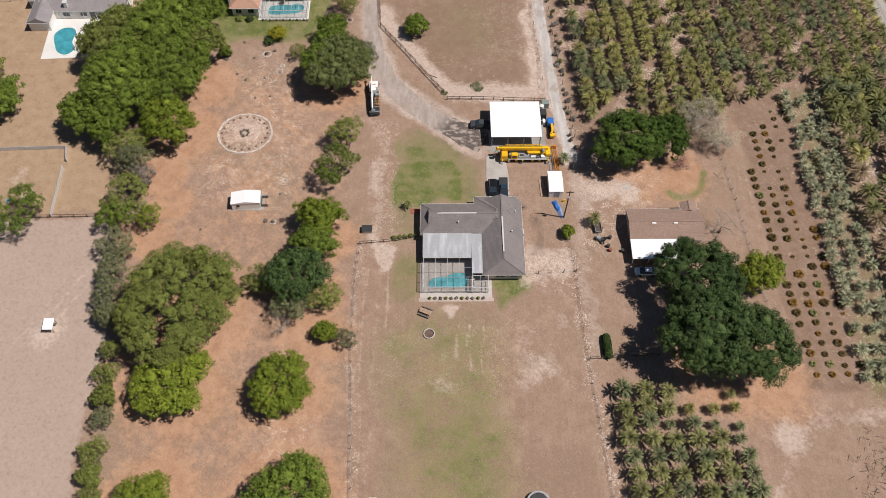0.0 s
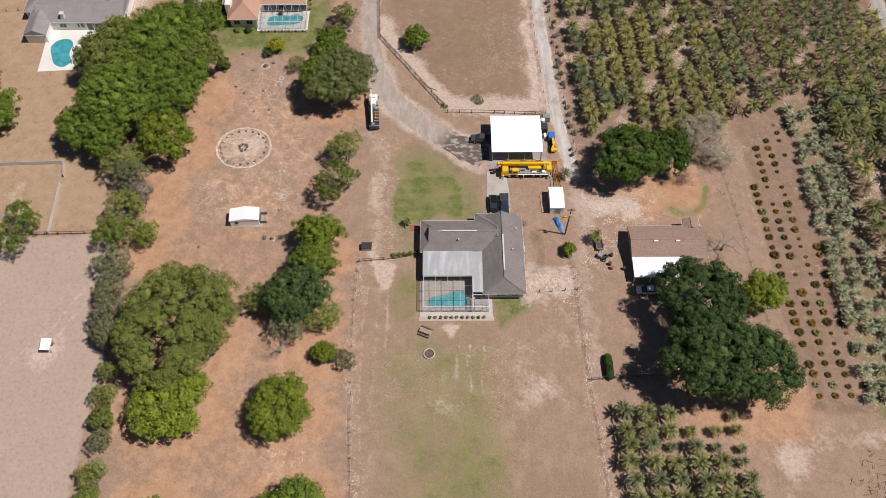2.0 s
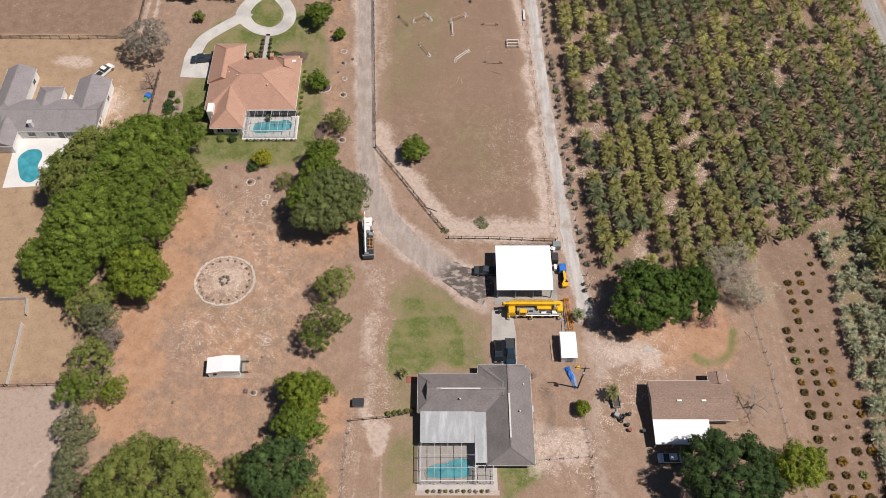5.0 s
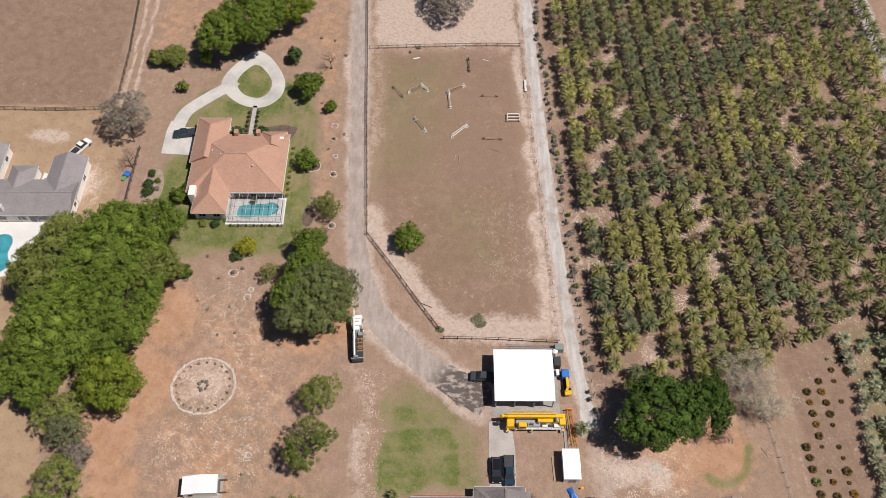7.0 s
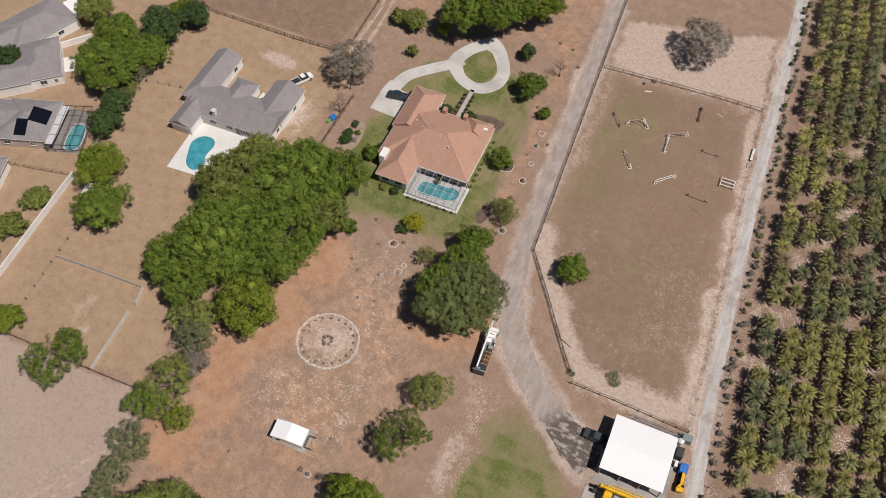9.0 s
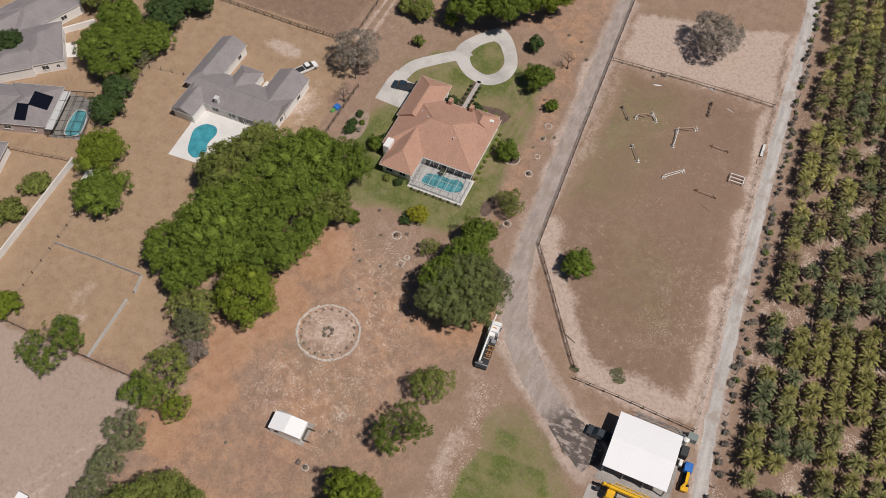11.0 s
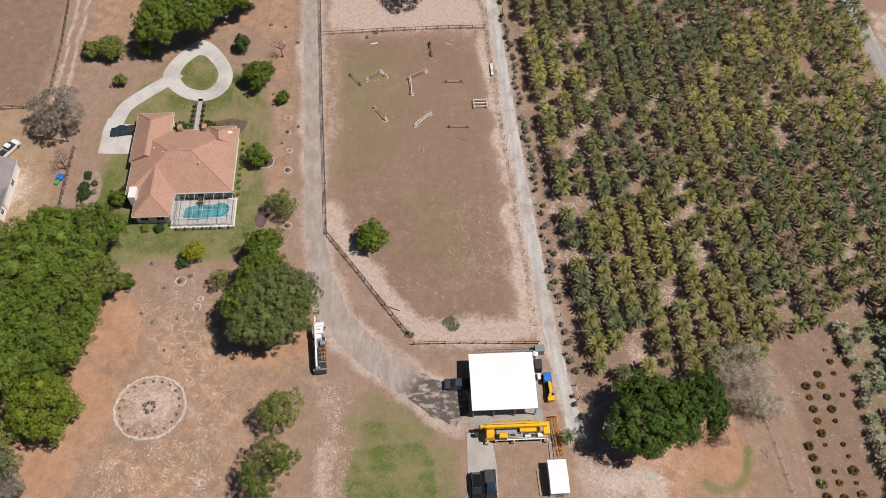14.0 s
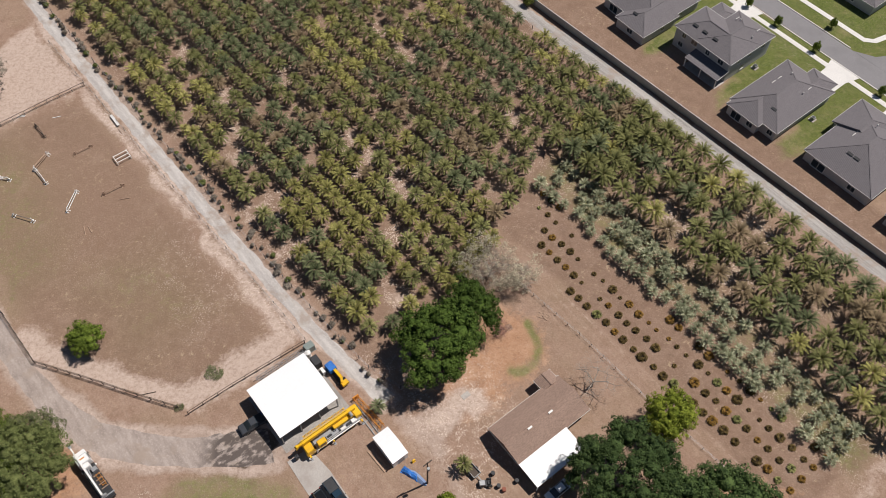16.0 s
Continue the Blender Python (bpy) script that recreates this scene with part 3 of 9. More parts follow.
    litter = np.maximum(litter, soft(6 - line_distance(x, y, [(-44, 150), (-40, 140), (-36, 128), (-40, 116)]), 12) * 0.8)
    litter = np.maximum(litter, soft(1.0 - np.hypot((x + 44) / 11, (y - 117) / 8), 0.6) * 0.9)
    litter = np.maximum(litter, soft(1.0 - line_distance(x, y, WEST_LINE), 1.6) * 0.9)
    litter = np.maximum(litter, soft(1.3 - line_distance(x, y, EAST_LINE), 2.0))
    litter = np.maximum(litter, soft(2.6 - line_distance(x, y, [(22.2, 215), (23, 190), (24, 160), (24.6, 144)]), 3) * 0.9)
    litter = np.maximum(litter, soft(inside(x, y, [(-14, 86), (-4, 84), (10, 82), (26, 84), (24, 66), (4, 62), (-14, 66)]), 8) * 0.22 * (0.4 + n1))
    litter = np.maximum(litter, soft(inside(x, y, [(18, 96), (29, 98), (29, 84), (18, 88)]), 4) * 0.95)
    litter = np.maximum(litter, soft(inside(x, y, [(29, 132), (48, 118), (46, 104), (30, 92)]), 5) * 0.75)
    litter = np.maximum(litter, soft(inside(x, y, [(-16, 134), (-11, 134), (-10, 100), (-15, 96)]), 3) * 0.7)
    litter = np.maximum(litter, soft(inside(x, y, [(28, 140), (112, 144), (112, 245), (26, 245)]), 4) * 0.36)
    for cx, cy, rx, ry in CLEARINGS:
        heap = soft(1.25 - np.hypot((x - cx) / rx, (y - cy) / ry), 0.6)
        litter = np.maximum(litter, heap)
        pale = np.maximum(pale, heap * 0.4 * (0.5 + 0.8 * n3))
    litter = np.maximum(litter, soft(inside(x, y, [(30, 118), (43, 116), (44, 108), (30, 106)]), 4) * 0.8)
    litter = np.maximum(litter, soft(inside(x, y, [(81, 60), (112, 60), (112, 144), (81, 144)]), 3) * 0.4)
    litter = np.maximum(litter, soft(5 - np.hypot(x + 30, y - 55), 6) * 0.8)
    litter = np.maximum(litter, soft(4 - np.hypot((x + 81.4), (y - 180) / 2.0), 3))
    litter = np.maximum(litter, soft(inside(x, y, [(8, 152), (24, 152), (23, 178), (10, 178)]), 8) * 0.45)
    litter = np.where(dp > 4, litter * (0.3 + n1), litter)

    tan = 0.25 * n4 + zero
    tan = np.maximum(tan, soft(inside(x, y, [(-190, 106.5), (-74, 106.5), (-74, 202), (-79, 205), (-190, 203)]), 3) * 0.9)
    tan = np.maximum(tan, soft(inside(x, y, [(-105, 40), (-85, 50), (-84, 62), (-105, 70)]), 8) * 0.5)
    tan = np.maximum(tan, soft(inside(x, y, [(-10, 80), (16, 80), (16, 30), (-10, 30)]), 8) * 0.5)
    tan = np.maximum(tan, soft(inside(x, y, [(28, 140), (80, 148), (112, 140), (112, 245), (26, 245)]), 4) * 0.2)
    tan = np.maximum(tan, soft(dp - 2, 8) * (0.35 + 0.4 * n1))

    dark_mask = np.zeros_like(x)
    # damp ground before the barn, then dark soil by the house and at the brush
    dark_mask = np.maximum(dark_mask, soft(inside(x, y, [(0.3, 130.6), (6.4, 131.2), (11, 128.5), (11, 123.8), (7.4, 124.2), (0.8, 128.9)]), 2) * 1.1 * soft(n3 - 0.32, 0.3))
    dark_mask = np.maximum(dark_mask, soft(inside(x, y, [(18.5, 106), (23, 107), (22, 96), (18.5, 94)]), 3) * 0.5)
    dark_mask = np.maximum(dark_mask, soft(inside(x, y, [(74, 45), (100, 52), (100, 20), (72, 20)]), 5) * 0.4 * n2)
    # darker round patch on the sand below the dry oak
    dark_mask = np.maximum(dark_mask, soft(5 - np.hypot(x - 1, y - 237), 5) * 0.4)
    # dark strip at the wall's west foot: weeds, and its shadow band painted wider
    dark_mask = np.maximum(dark_mask, soft(0.5 - line_distance(x, y, [(124.2, 20), (119.2, 146), (117.2, 195)]), 0.8) * 0.5)
    plough = np.zeros_like(x)
    plough = np.maximum(plough, soft(inside(x, y, [(-190, 204.5), (-83, 204.5), (-81.5, 212), (-83, 260), (-190, 260)]), 1.5))
    plough = np.maximum(plough, 1.25 * soft(inside(x, y, [(69.5, 144), (92, 146), (92, 64), (70, 64)]), 2.5))
    plough = np.maximum(plough, 0.85 * soft(inside(x, y, [(31, 128), (64, 128), (68, 146), (90, 146), (92, 60), (113, 60), (113, 250), (26, 250)]), 3) * 1.15)
    plough = np.maximum(plough, 0.75 * soft(inside(x, y, [(82, 62), (114, 62), (113, 146), (82, 146)]), 2) * (0.62 + 0.6 * n2))
    plough = np.maximum(plough, 0.5 * soft(inside(x, y, [(15, 54), (27.5, 54), (28, 30), (15, 30)]), 1.2))
    plough = np.maximum(plough, 0.95 * soft(inside(x, y, [(123.2, 20), (132, 20), (132, 194), (127, 212), (117.5, 212), (118.4, 192), (120.6, 146)]), 1.5))
    plough = np.maximum(plough, (0.62 + 0.36 * n4) * soft(dp - 2.2, 5))

    nx, ny = len(xs), len(ys)
    idx = np.arange(nx * ny).reshape(ny, nx)
    faces = np.stack([idx[:-1, :-1], idx[:-1, 1:], idx[1:, 1:], idx[1:, :-1]], -1).reshape(-1, 4)
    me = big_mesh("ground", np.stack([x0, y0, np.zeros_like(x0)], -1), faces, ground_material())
    for name, chans in (("cover", (green, orange, pale, grit)), ("wear", (litter, tan, dark_mask, plough))):
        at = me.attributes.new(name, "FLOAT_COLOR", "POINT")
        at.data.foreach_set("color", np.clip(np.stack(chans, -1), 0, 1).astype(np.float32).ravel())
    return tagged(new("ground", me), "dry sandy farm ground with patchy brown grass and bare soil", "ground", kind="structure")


def ground_material():
    m, nt, bs = nodes_of("dry_farm_ground")
    vec = where(nt, True)

    def mask(name):
        a = nt.nodes.new("ShaderNodeAttribute")
        a.attribute_name = name
        s = nt.nodes.new("ShaderNodeSeparateColor")
        nt.links.new(a.outputs["Color"], s.inputs[0])
        return (*s.outputs, a.outputs["Alpha"])

    green, orange, pale, grit = mask("cover")
    litter, tan, dark_mask, plough = mask("wear")
    fine, mid, wide, grain = noisy(nt, vec, 1.5, 5, 0.68), noisy(nt, vec, 0.45, 4), noisy(nt, vec, 0.08, 3), noisy(nt, vec, 3.6, 3, 0.75)

    def edge(msk, amount=1.0):
        """The mask broken into tufts and patches."""
        n = calc(nt, "MULTIPLY", calc(nt, "SUBTRACT", fine, 0.5), 0.9 * amount)
        n = calc(nt, "ADD", n, calc(nt, "MULTIPLY", calc(nt, "SUBTRACT", mid, 0.5), 1.1 * amount))
        return ramp(nt, calc(nt, "ADD", msk, n), 0.32, 0.78)

    lanes = noisy(nt, where(nt, True, (1.0, 0.07, 1)), 1.5, 3)
    c = blend(nt, ramp(nt, mid, 0.36, 0.66), (0.278, 0.186, 0.136), (0.340, 0.238, 0.178))
    c = blend(nt, calc(nt, "MULTIPLY", ramp(nt, wide, 0.42, 0.68), 0.6), c, (0.285, 0.210, 0.142))
    c = blend(nt, calc(nt, "MULTIPLY", ramp(nt, lanes, 0.5, 0.66), 0.16), c, (0.42, 0.325, 0.258))
    worn = ramp(nt, noisy(nt, vec, 0.8, 6, 0.8), 0.52, 0.66)
    c = blend(nt, calc(nt, "MULTIPLY", worn, 0.18), c, (0.45, 0.345, 0.27))
    c = blend(nt, edge(tan), c, blend(nt, ramp(nt, mid, 0.3, 0.7), (0.322, 0.224, 0.142), (0.395, 0.288, 0.188)))
    c = blend(nt, calc(nt, "MULTIPLY", edge(plough), 0.9), c, blend(nt, ramp(nt, mid, 0.3, 0.7), (0.205, 0.136, 0.097), (0.266, 0.184, 0.134)))
    c = blend(nt, calc(nt, "MULTIPLY", edge(orange), 0.85), c, blend(nt, ramp(nt, mid, 0.35, 0.7), (0.395, 0.222, 0.130), (0.485, 0.300, 0.188)))
    turf = blend(nt, ramp(nt, noisy(nt, vec, 0.22, 3), 0.38, 0.62), (0.080, 0.118, 0.026), (0.225, 0.198, 0.095))
    c = blend(nt, calc(nt, "ADD", calc(nt, "MULTIPLY", edge(green, 1.0), 0.6), calc(nt, "MULTIPLY", green, 0.45), True), c, blend(nt, ramp(nt, fine, 0.34, 0.68), turf, (0.195, 0.205, 0.075)))
    lush = blend(nt, ramp(nt, fine, 0.3, 0.7), (0.072, 0.108, 0.020), (0.125, 0.160, 0.036))
    c = blend(nt, calc(nt, "MULTIPLY", ramp(nt, calc(nt, "ADD", green, calc(nt, "MULTIPLY", calc(nt, "SUBTRACT", mid, 0.5), 0.5)), 0.86, 1.0), 0.8), c, lush)
    c = blend(nt, edge(grit, 0.8), c, blend(nt, ramp(nt, fine, 0.26, 0.76), (0.372, 0.290, 0.238), (0.425, 0.338, 0.282)))
    c = blend(nt, calc(nt, "MULTIPLY", edge(pale, 0.7), 0.85), c, blend(nt, ramp(nt, fine, 0.35, 0.66), (0.465, 0.368, 0.306), (0.57, 0.472, 0.408)))
    c = blend(nt, edge(dark_mask), c, (0.115, 0.088, 0.066))
    # straw and dust lying in streaks on turned soil
    straw = calc(nt, "MULTIPLY", ramp(nt, noisy(nt, vec, 1.1, 6, 0.72), 0.575, 0.64), ramp(nt, noisy(nt, vec, 0.13, 3), 0.44, 0.6))
    c = blend(nt, calc(nt, "MULTIPLY", calc(nt, "MULTIPLY", straw, plough), 0.62), c, (0.46, 0.365, 0.235))
    # tufts, clods and fallen leaves
    tuft = calc(nt, "MULTIPLY", ramp(nt, fine, 0.48, 0.34), 0.3)
    c = blend(nt, tuft, c, blend(nt, 0.6, c, (0.10, 0.078, 0.048)))
    c = blend(nt, calc(nt, "MULTIPLY", ramp(nt, grain, 0.53, 0.68), 0.24), c, (0.50, 0.392, 0.305))
    c = blend(nt, calc(nt, "MULTIPLY", ramp(nt, grain, 0.45, 0.3), 0.26), c, blend(nt, 0.65, c, (0.09, 0.066, 0.045)))
    warp = nt.nodes.new("ShaderNodeMixRGB")
    warp.blend_type = "ADD"
    warp.inputs[0].default_value = 1.6
    nz = add(nt, "ShaderNodeTexNoise", Scale=1.1, Detail=3.0)
    nt.links.new(vec, nz.inputs["Vector"])
    nt.links.new(vec, warp.inputs[1])
    nt.links.new(nz.outputs["Color"], warp.inputs[2])
    vor = add(nt, "ShaderNodeTexVoronoi", Scale=3.6)
    nt.links.new(warp.outputs[0], vor.inputs["Vector"])
    spot = ramp(nt, vor.outputs["Distance"], 0.46, 0.28)
    few = ramp(nt, noisy(nt, vec, 0.55, 5, 0.8), 0.46, 0.58)
    spot = calc(nt, "MULTIPLY", calc(nt, "MULTIPLY", spot, few), calc(nt, "MULTIPLY", litter, 1.5), True)
    c = blend(nt, calc(nt, "MULTIPLY", spot, 0.95), c, (0.68, 0.58, 0.49))
    drift = noisy(nt, vec, 0.16, 5, 0.62)
    c = blend(nt, calc(nt, "MULTIPLY", ramp(nt, drift, 0.52, 0.72), 0.14), c, blend(nt, 0.5, c, (0.17, 0.115, 0.080)))
    c = blend(nt, calc(nt, "MULTIPLY", ramp(nt, drift, 0.46, 0.28), 0.14), c, (0.46, 0.365, 0.29))
    c = blend(nt, 1.0, c, (1.0, 0.972, 0.965), "MULTIPLY")
    nt.links.new(c, bs.inputs["Base Color"])
    bs.inputs["Roughness"].default_value = 0.95
    bs.inputs["Specular IOR Level"].default_value = 0.15
    bumped(nt, bs, calc(nt, "ADD", grain, calc(nt, "MULTIPLY", fine, 2.0)), 0.34, 0.12)
    return m


build_ground()


def gravel_road(name, dark, light, stretch=0.12, damp=None):
    m, nt, bs = nodes_of(name)
    vec = where(nt, True)
    long = noisy(nt, where(nt, True, (1.0, stretch, 1)), 0.9, 4)
    c = blend(nt, ramp(nt, long, 0.35, 0.65), dark, light)
    c = blend(nt, calc(nt, "MULTIPLY", ramp(nt, noisy(nt, vec, 3, 5, 0.7), 0.5, 0.7), 0.5), c, tuple(v * 1.35 for v in light))
    c = blend(nt, calc(nt, "MULTIPLY", ramp(nt, noisy(nt, vec, 0.3, 3), 0.52, 0.68), 0.7), c, (0.33, 0.26, 0.21))
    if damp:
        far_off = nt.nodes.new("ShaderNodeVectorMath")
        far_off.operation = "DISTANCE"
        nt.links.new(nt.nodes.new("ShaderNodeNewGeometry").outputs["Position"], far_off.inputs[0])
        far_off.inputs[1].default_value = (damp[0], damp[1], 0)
        dark_mask = calc(nt, "MULTIPLY", ramp(nt, far_off.outputs["Value"], damp[2], damp[2] * 0.6), ramp(nt, noisy(nt, where(nt, True, (1.0, 1.6, 1)), 0.55, 5), 0.40, 0.52))
        c = blend(nt, calc(nt, "MULTIPLY", dark_mask, 0.9), c, (0.085, 0.068, 0.06))
    nt.links.new(c, bs.inputs["Base Color"])
    bs.inputs["Roughness"].default_value = 0.92
    bumped(nt, bs, noisy(nt, vec, 12, 3), 0.5, 0.05)
    return m


def strip(rails, step=1.5, ragged=0.25, seed=1):
    """A road between two lists of edge points, with uneven edges and a flat crown."""
    rs = random.Random(seed)
    left, right = [], []
    for (a, b), (c, d) in zip(rails[:-1], rails[1:]):
        n = max(1, round((Vector(c) - Vector(a)).length / step))
        for i in range(n):
            s = i / n
            left.append(Vector(a).lerp(Vector(c), s))
            right.append(Vector(b).lerp(Vector(d), s))
    left.append(Vector(rails[-1][0]))
    right.append(Vector(rails[-1][1]))
    g = Geo()
    vs, fs = [], []
    for p, q in zip(left, right):
        w = (q - p).normalized()
        p2, q2 = p + w * rs.uniform(-ragged, ragged), q + w * rs.uniform(-ragged, ragged)
        for k, z in ((0, 0.004), (0.12, 0.025), (0.5, 0.045), (0.88, 0.025), (1, 0.004)):
            r = p2.lerp(q2, k)
            vs.append((r.x, r.y, z))
    for i in range(len(left) - 1):
        for k in range(4):
            fs.append((5 * i + k, 5 * i + k + 1, 5 * i + k + 6, 5 * i + k + 5))
    return g.face_set(vs, fs)


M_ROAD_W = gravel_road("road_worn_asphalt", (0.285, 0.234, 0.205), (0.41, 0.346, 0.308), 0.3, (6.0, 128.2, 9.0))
M_ROAD_S = gravel_road("road_grey_gravel", (0.25, 0.235, 0.222), (0.43, 0.405, 0.38), 0.05)
M_ROAD_E = gravel_road("road_limerock", (0.375, 0.345, 0.325), (0.53, 0.50, 0.47))
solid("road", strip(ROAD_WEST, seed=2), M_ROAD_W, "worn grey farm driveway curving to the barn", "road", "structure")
solid("road", strip(ROAD_EAST, seed=3), M_ROAD_E, "pale limerock lane beside the palm grove", "road", "structure")
solid("road", strip(SERVICE, seed=4), M_ROAD_S, "pale gravel service road along the block wall", "road", "structure")


# ---- plants ----
def limbs(seed, height, spread, depth=3, r0=0.3, kids=4, droop=0.0):
    """A tapered trunk that forks into limbs."""
    rs = random.Random(seed)
    g = Geo()

    def grow(p, d, length, r, level):
        q = p + d * length
        g.tube(p, q, r, r * 0.62, 6 if level == 0 else 4 if level < 3 else 3, cap=level == 0)
        if level >= depth:
            return
        n = kids + (1 if level == 0 else 0)
        for i in range(n):
            a = 6.2832 * (i + rs.random() * 0.7) / n
            out = Vector((math.cos(a), math.sin(a), 0))
            nd = (d * rs.uniform(0.35, 0.8) + out * rs.uniform(0.6, 1.0) * spread + Vector((0, 0, rs.uniform(0.1, 0.45) - droop))).normalized()
            s = q if i % 2 else p.lerp(q, rs.uniform(0.7, 1.0))
            grow(s, nd, length * rs.uniform(0.55, 0.82), r * 0.55, level + 1)

    grow(Vector((0, 0, -0.1)), Vector((rs.uniform(-.08, .08), rs.uniform(-.08, .08), 1)).normalized(), height * 0.36, r0, 0)
    return g


def crown_arrays(seed, radius, height, boughs, leaf, cover, base=0.28, ragged=0.16, gaps=0.0, tufts=13):
    """Leaves of a crown: boughs of uneven size, each with many tufts of rhombic leaves."""
    rs = np.random.RandomState(seed)
    zc, az = height * (base + 1) / 2, height * (1 - base) / 2
    ph = rs.rand(4) * 6.28
    V, Q, n_v = [], [], 0
    i = np.arange(boughs) + 0.5
    ups = 1 - 1.4 * i / boughs
    turns = i * 2.39996 + rs.uniform(-0.35, 0.35, boughs)
    size = radius * rs.uniform(0.75, 1.3, boughs) * 1.42 / math.sqrt(max(boughs, 7))
    mids = []
    for k in range(boughs):
        u, a = ups[k], turns[k]
        flat = math.sqrt(max(0, 1 - u * u))
        wob = 1 + ragged * (0.5 * math.sin(2 * a + ph[0]) + 0.35 * math.sin(3 * a + ph[1])) + rs.uniform(-0.75, 0.6) * ragged
        out = max(0.05, radius * wob - size[k] * 1.02)
        mids.append((math.cos(a) * flat * out, math.sin(a) * flat * out, zc + u * max(0.1, az - size[k] * 0.8) * (1 + rs.uniform(-0.9, 0.5) * ragged)))
    mids = np.array(mids)
    squash = np.array([1, 1, 0.82])
    for k in range(boughs):
        if rs.rand() < gaps:
            continue
        c, big = mids[k], size[k]
        away = np.array([c[0] / radius, c[1] / radius, 0.55])
        j = np.arange(tufts) + 0.5
        z = 1 - 2 * j / tufts
        t = j * 2.39996 + rs.rand() * 6.28
        rim = np.sqrt(1 - z * z)
        dirs = np.stack([np.cos(t) * rim, np.sin(t) * rim, z], -1) + away * 0.55
        dirs /= np.linalg.norm(dirs, axis=1)[:, None]
        for d0 in dirs:
            mid = c + d0 * big * rs.uniform(0.55, 1.12) * squash
            if any(np.linalg.norm((mid - m2) / squash) < 0.62 * s2 for m2, s2 in zip(np.delete(mids, k, 0), np.delete(size, k))):
                continue
            if gaps and rs.rand() < gaps * 0.6:
                continue
            rl = big * rs.uniform(0.7, 1.3) * 1.3 / math.sqrt(tufts)
            n = max(6, int(cover * rl * rl * 9 / (leaf * leaf)))
            d = rs.randn(n, 3) + d0 * 0.7 + np.array([0, 0, 0.3])
            d /= np.linalg.norm(d, axis=1)[:, None]
            p = mid + d * (rl * rs.uniform(0.5, 1.2, n))[:, None] * squash
            nrm = d * 1.1 + d0 * 0.35 + np.array([0.1, 0, 0.2]) + rs.randn(n, 3) * 0.36
            nrm /= np.linalg.norm(nrm, axis=1)[:, None]
            t2 = np.cross(nrm, rs.randn(n, 3))
            t2 /= np.linalg.norm(t2, axis=1)[:, None] + 1e-9
            b2 = np.cross(nrm, t2)
            sz = (leaf * rs.uniform(0.5, 1.25, n))[:, None]
            V.append(np.stack([p - t2 * sz - b2 * sz * 0.6, p + t2 * sz * rs.uniform(0.7, 1.3, (n, 1)), p - t2 * sz * 0.8 + b2 * sz * 0.7 - nrm * sz * 0.2], 1).reshape(-1, 3))
            Q.append(np.arange(n * 3).reshape(-1, 3) + n_v)
            n_v += n * 3
        if gaps == 0:
            # the bough's shaded inner leaves
            ring = [(math.cos(a2) * m, math.sin(a2) * m, h) for h, m in ((-0.5, 0.6), (0.3, 0.72)) for a2 in np.arange(6) * 1.0472]
            V.append(np.vstack([np.array(ring) * big * 0.86 + c, c + [0, 0, big * 0.55], c - [0, 0, big * 0.55]]))
            f = [t3 for m in range(6) for t3 in ((m, (m + 1) % 6, 6 + m), ((m + 1) % 6, 6 + (m + 1) % 6, 6 + m), (6 + m, 6 + (m + 1) % 6, 12))]
            Q.append(np.array(f) + n_v)
            n_v += 14
    return np.vstack(V), np.vstack(Q)


CROWN = {
    "huge": dict(radius=11, height=13.5, boughs=62, leaf=0.165, cover=0.42, tufts=14),
    "big": dict(radius=8, height=11, boughs=44, leaf=0.165, cover=0.42, tufts=13),
    "medium": dict(radius=5, height=8, boughs=28, leaf=0.15, cover=0.42, tufts=12),
    "small": dict(radius=3, height=5, boughs=17, leaf=0.125, cover=0.44, base=0.2, tufts=11),
    "bush": dict(radius=1.5, height=2.4, boughs=7, leaf=0.14, cover=0.6, base=0.05, tufts=7),
    "sparse": dict(radius=5, height=8, boughs=18, leaf=0.14, cover=0.36, gaps=0.16, ragged=0.25, tufts=15),
    "twiggy": dict(radius=5, height=8, boughs=20, leaf=0.11, cover=0.12, gaps=0.15, ragged=0.2),
    "withered": dict(radius=5, height=8, boughs=24, leaf=0.13, cover=0.30, gaps=0.1, ragged=0.2),
    "thin": dict(radius=3, height=6, boughs=13, leaf=0.125, cover=0.38, gaps=0.15, ragged=0.25),
}
crown_cache, tree_cache = {}, {}


def tree(size, seed, leaf, x, y, r, h, label, name="tree", group="", bark=None):
    """A leafy tree with trunk, limbs and crown."""
    spec = CROWN[size]
    key = (size, seed, leaf.name)
    sc = (r / spec["radius"], r / spec["radius"], h / spec["height"])
    spin = (x * 37.7 + y * 11.3) % 360
    m = pose(x, y, 0, 0, 0, spin)
    if key not in tree_cache:
        if (size, seed) not in crown_cache:
            crown_cache[size, seed] = crown_arrays(seed * 17 + len(size), **spec)
        v, q = crown_cache[size, seed]
        ob = thing(name, label, "tree")
        part("trunk", limbs(seed, spec["height"], 1.0, 5 if size in ("twiggy", "withered") else 3 if size in ("sparse", "thin", "huge", "big") else 2, spec["radius"] * 0.045), bark or M_BARK, ob)
        part("crown", big_mesh("crown", v, q, leaf), leaf, ob)
        tree_cache[key] = ob
    else:
        ob = copy_thing(tree_cache[key], m)
        ob.name = name
    ob.matrix_basis = m @ Matrix.Diagonal((*sc, 1))
    return tagged(ob, label, "tree", group)


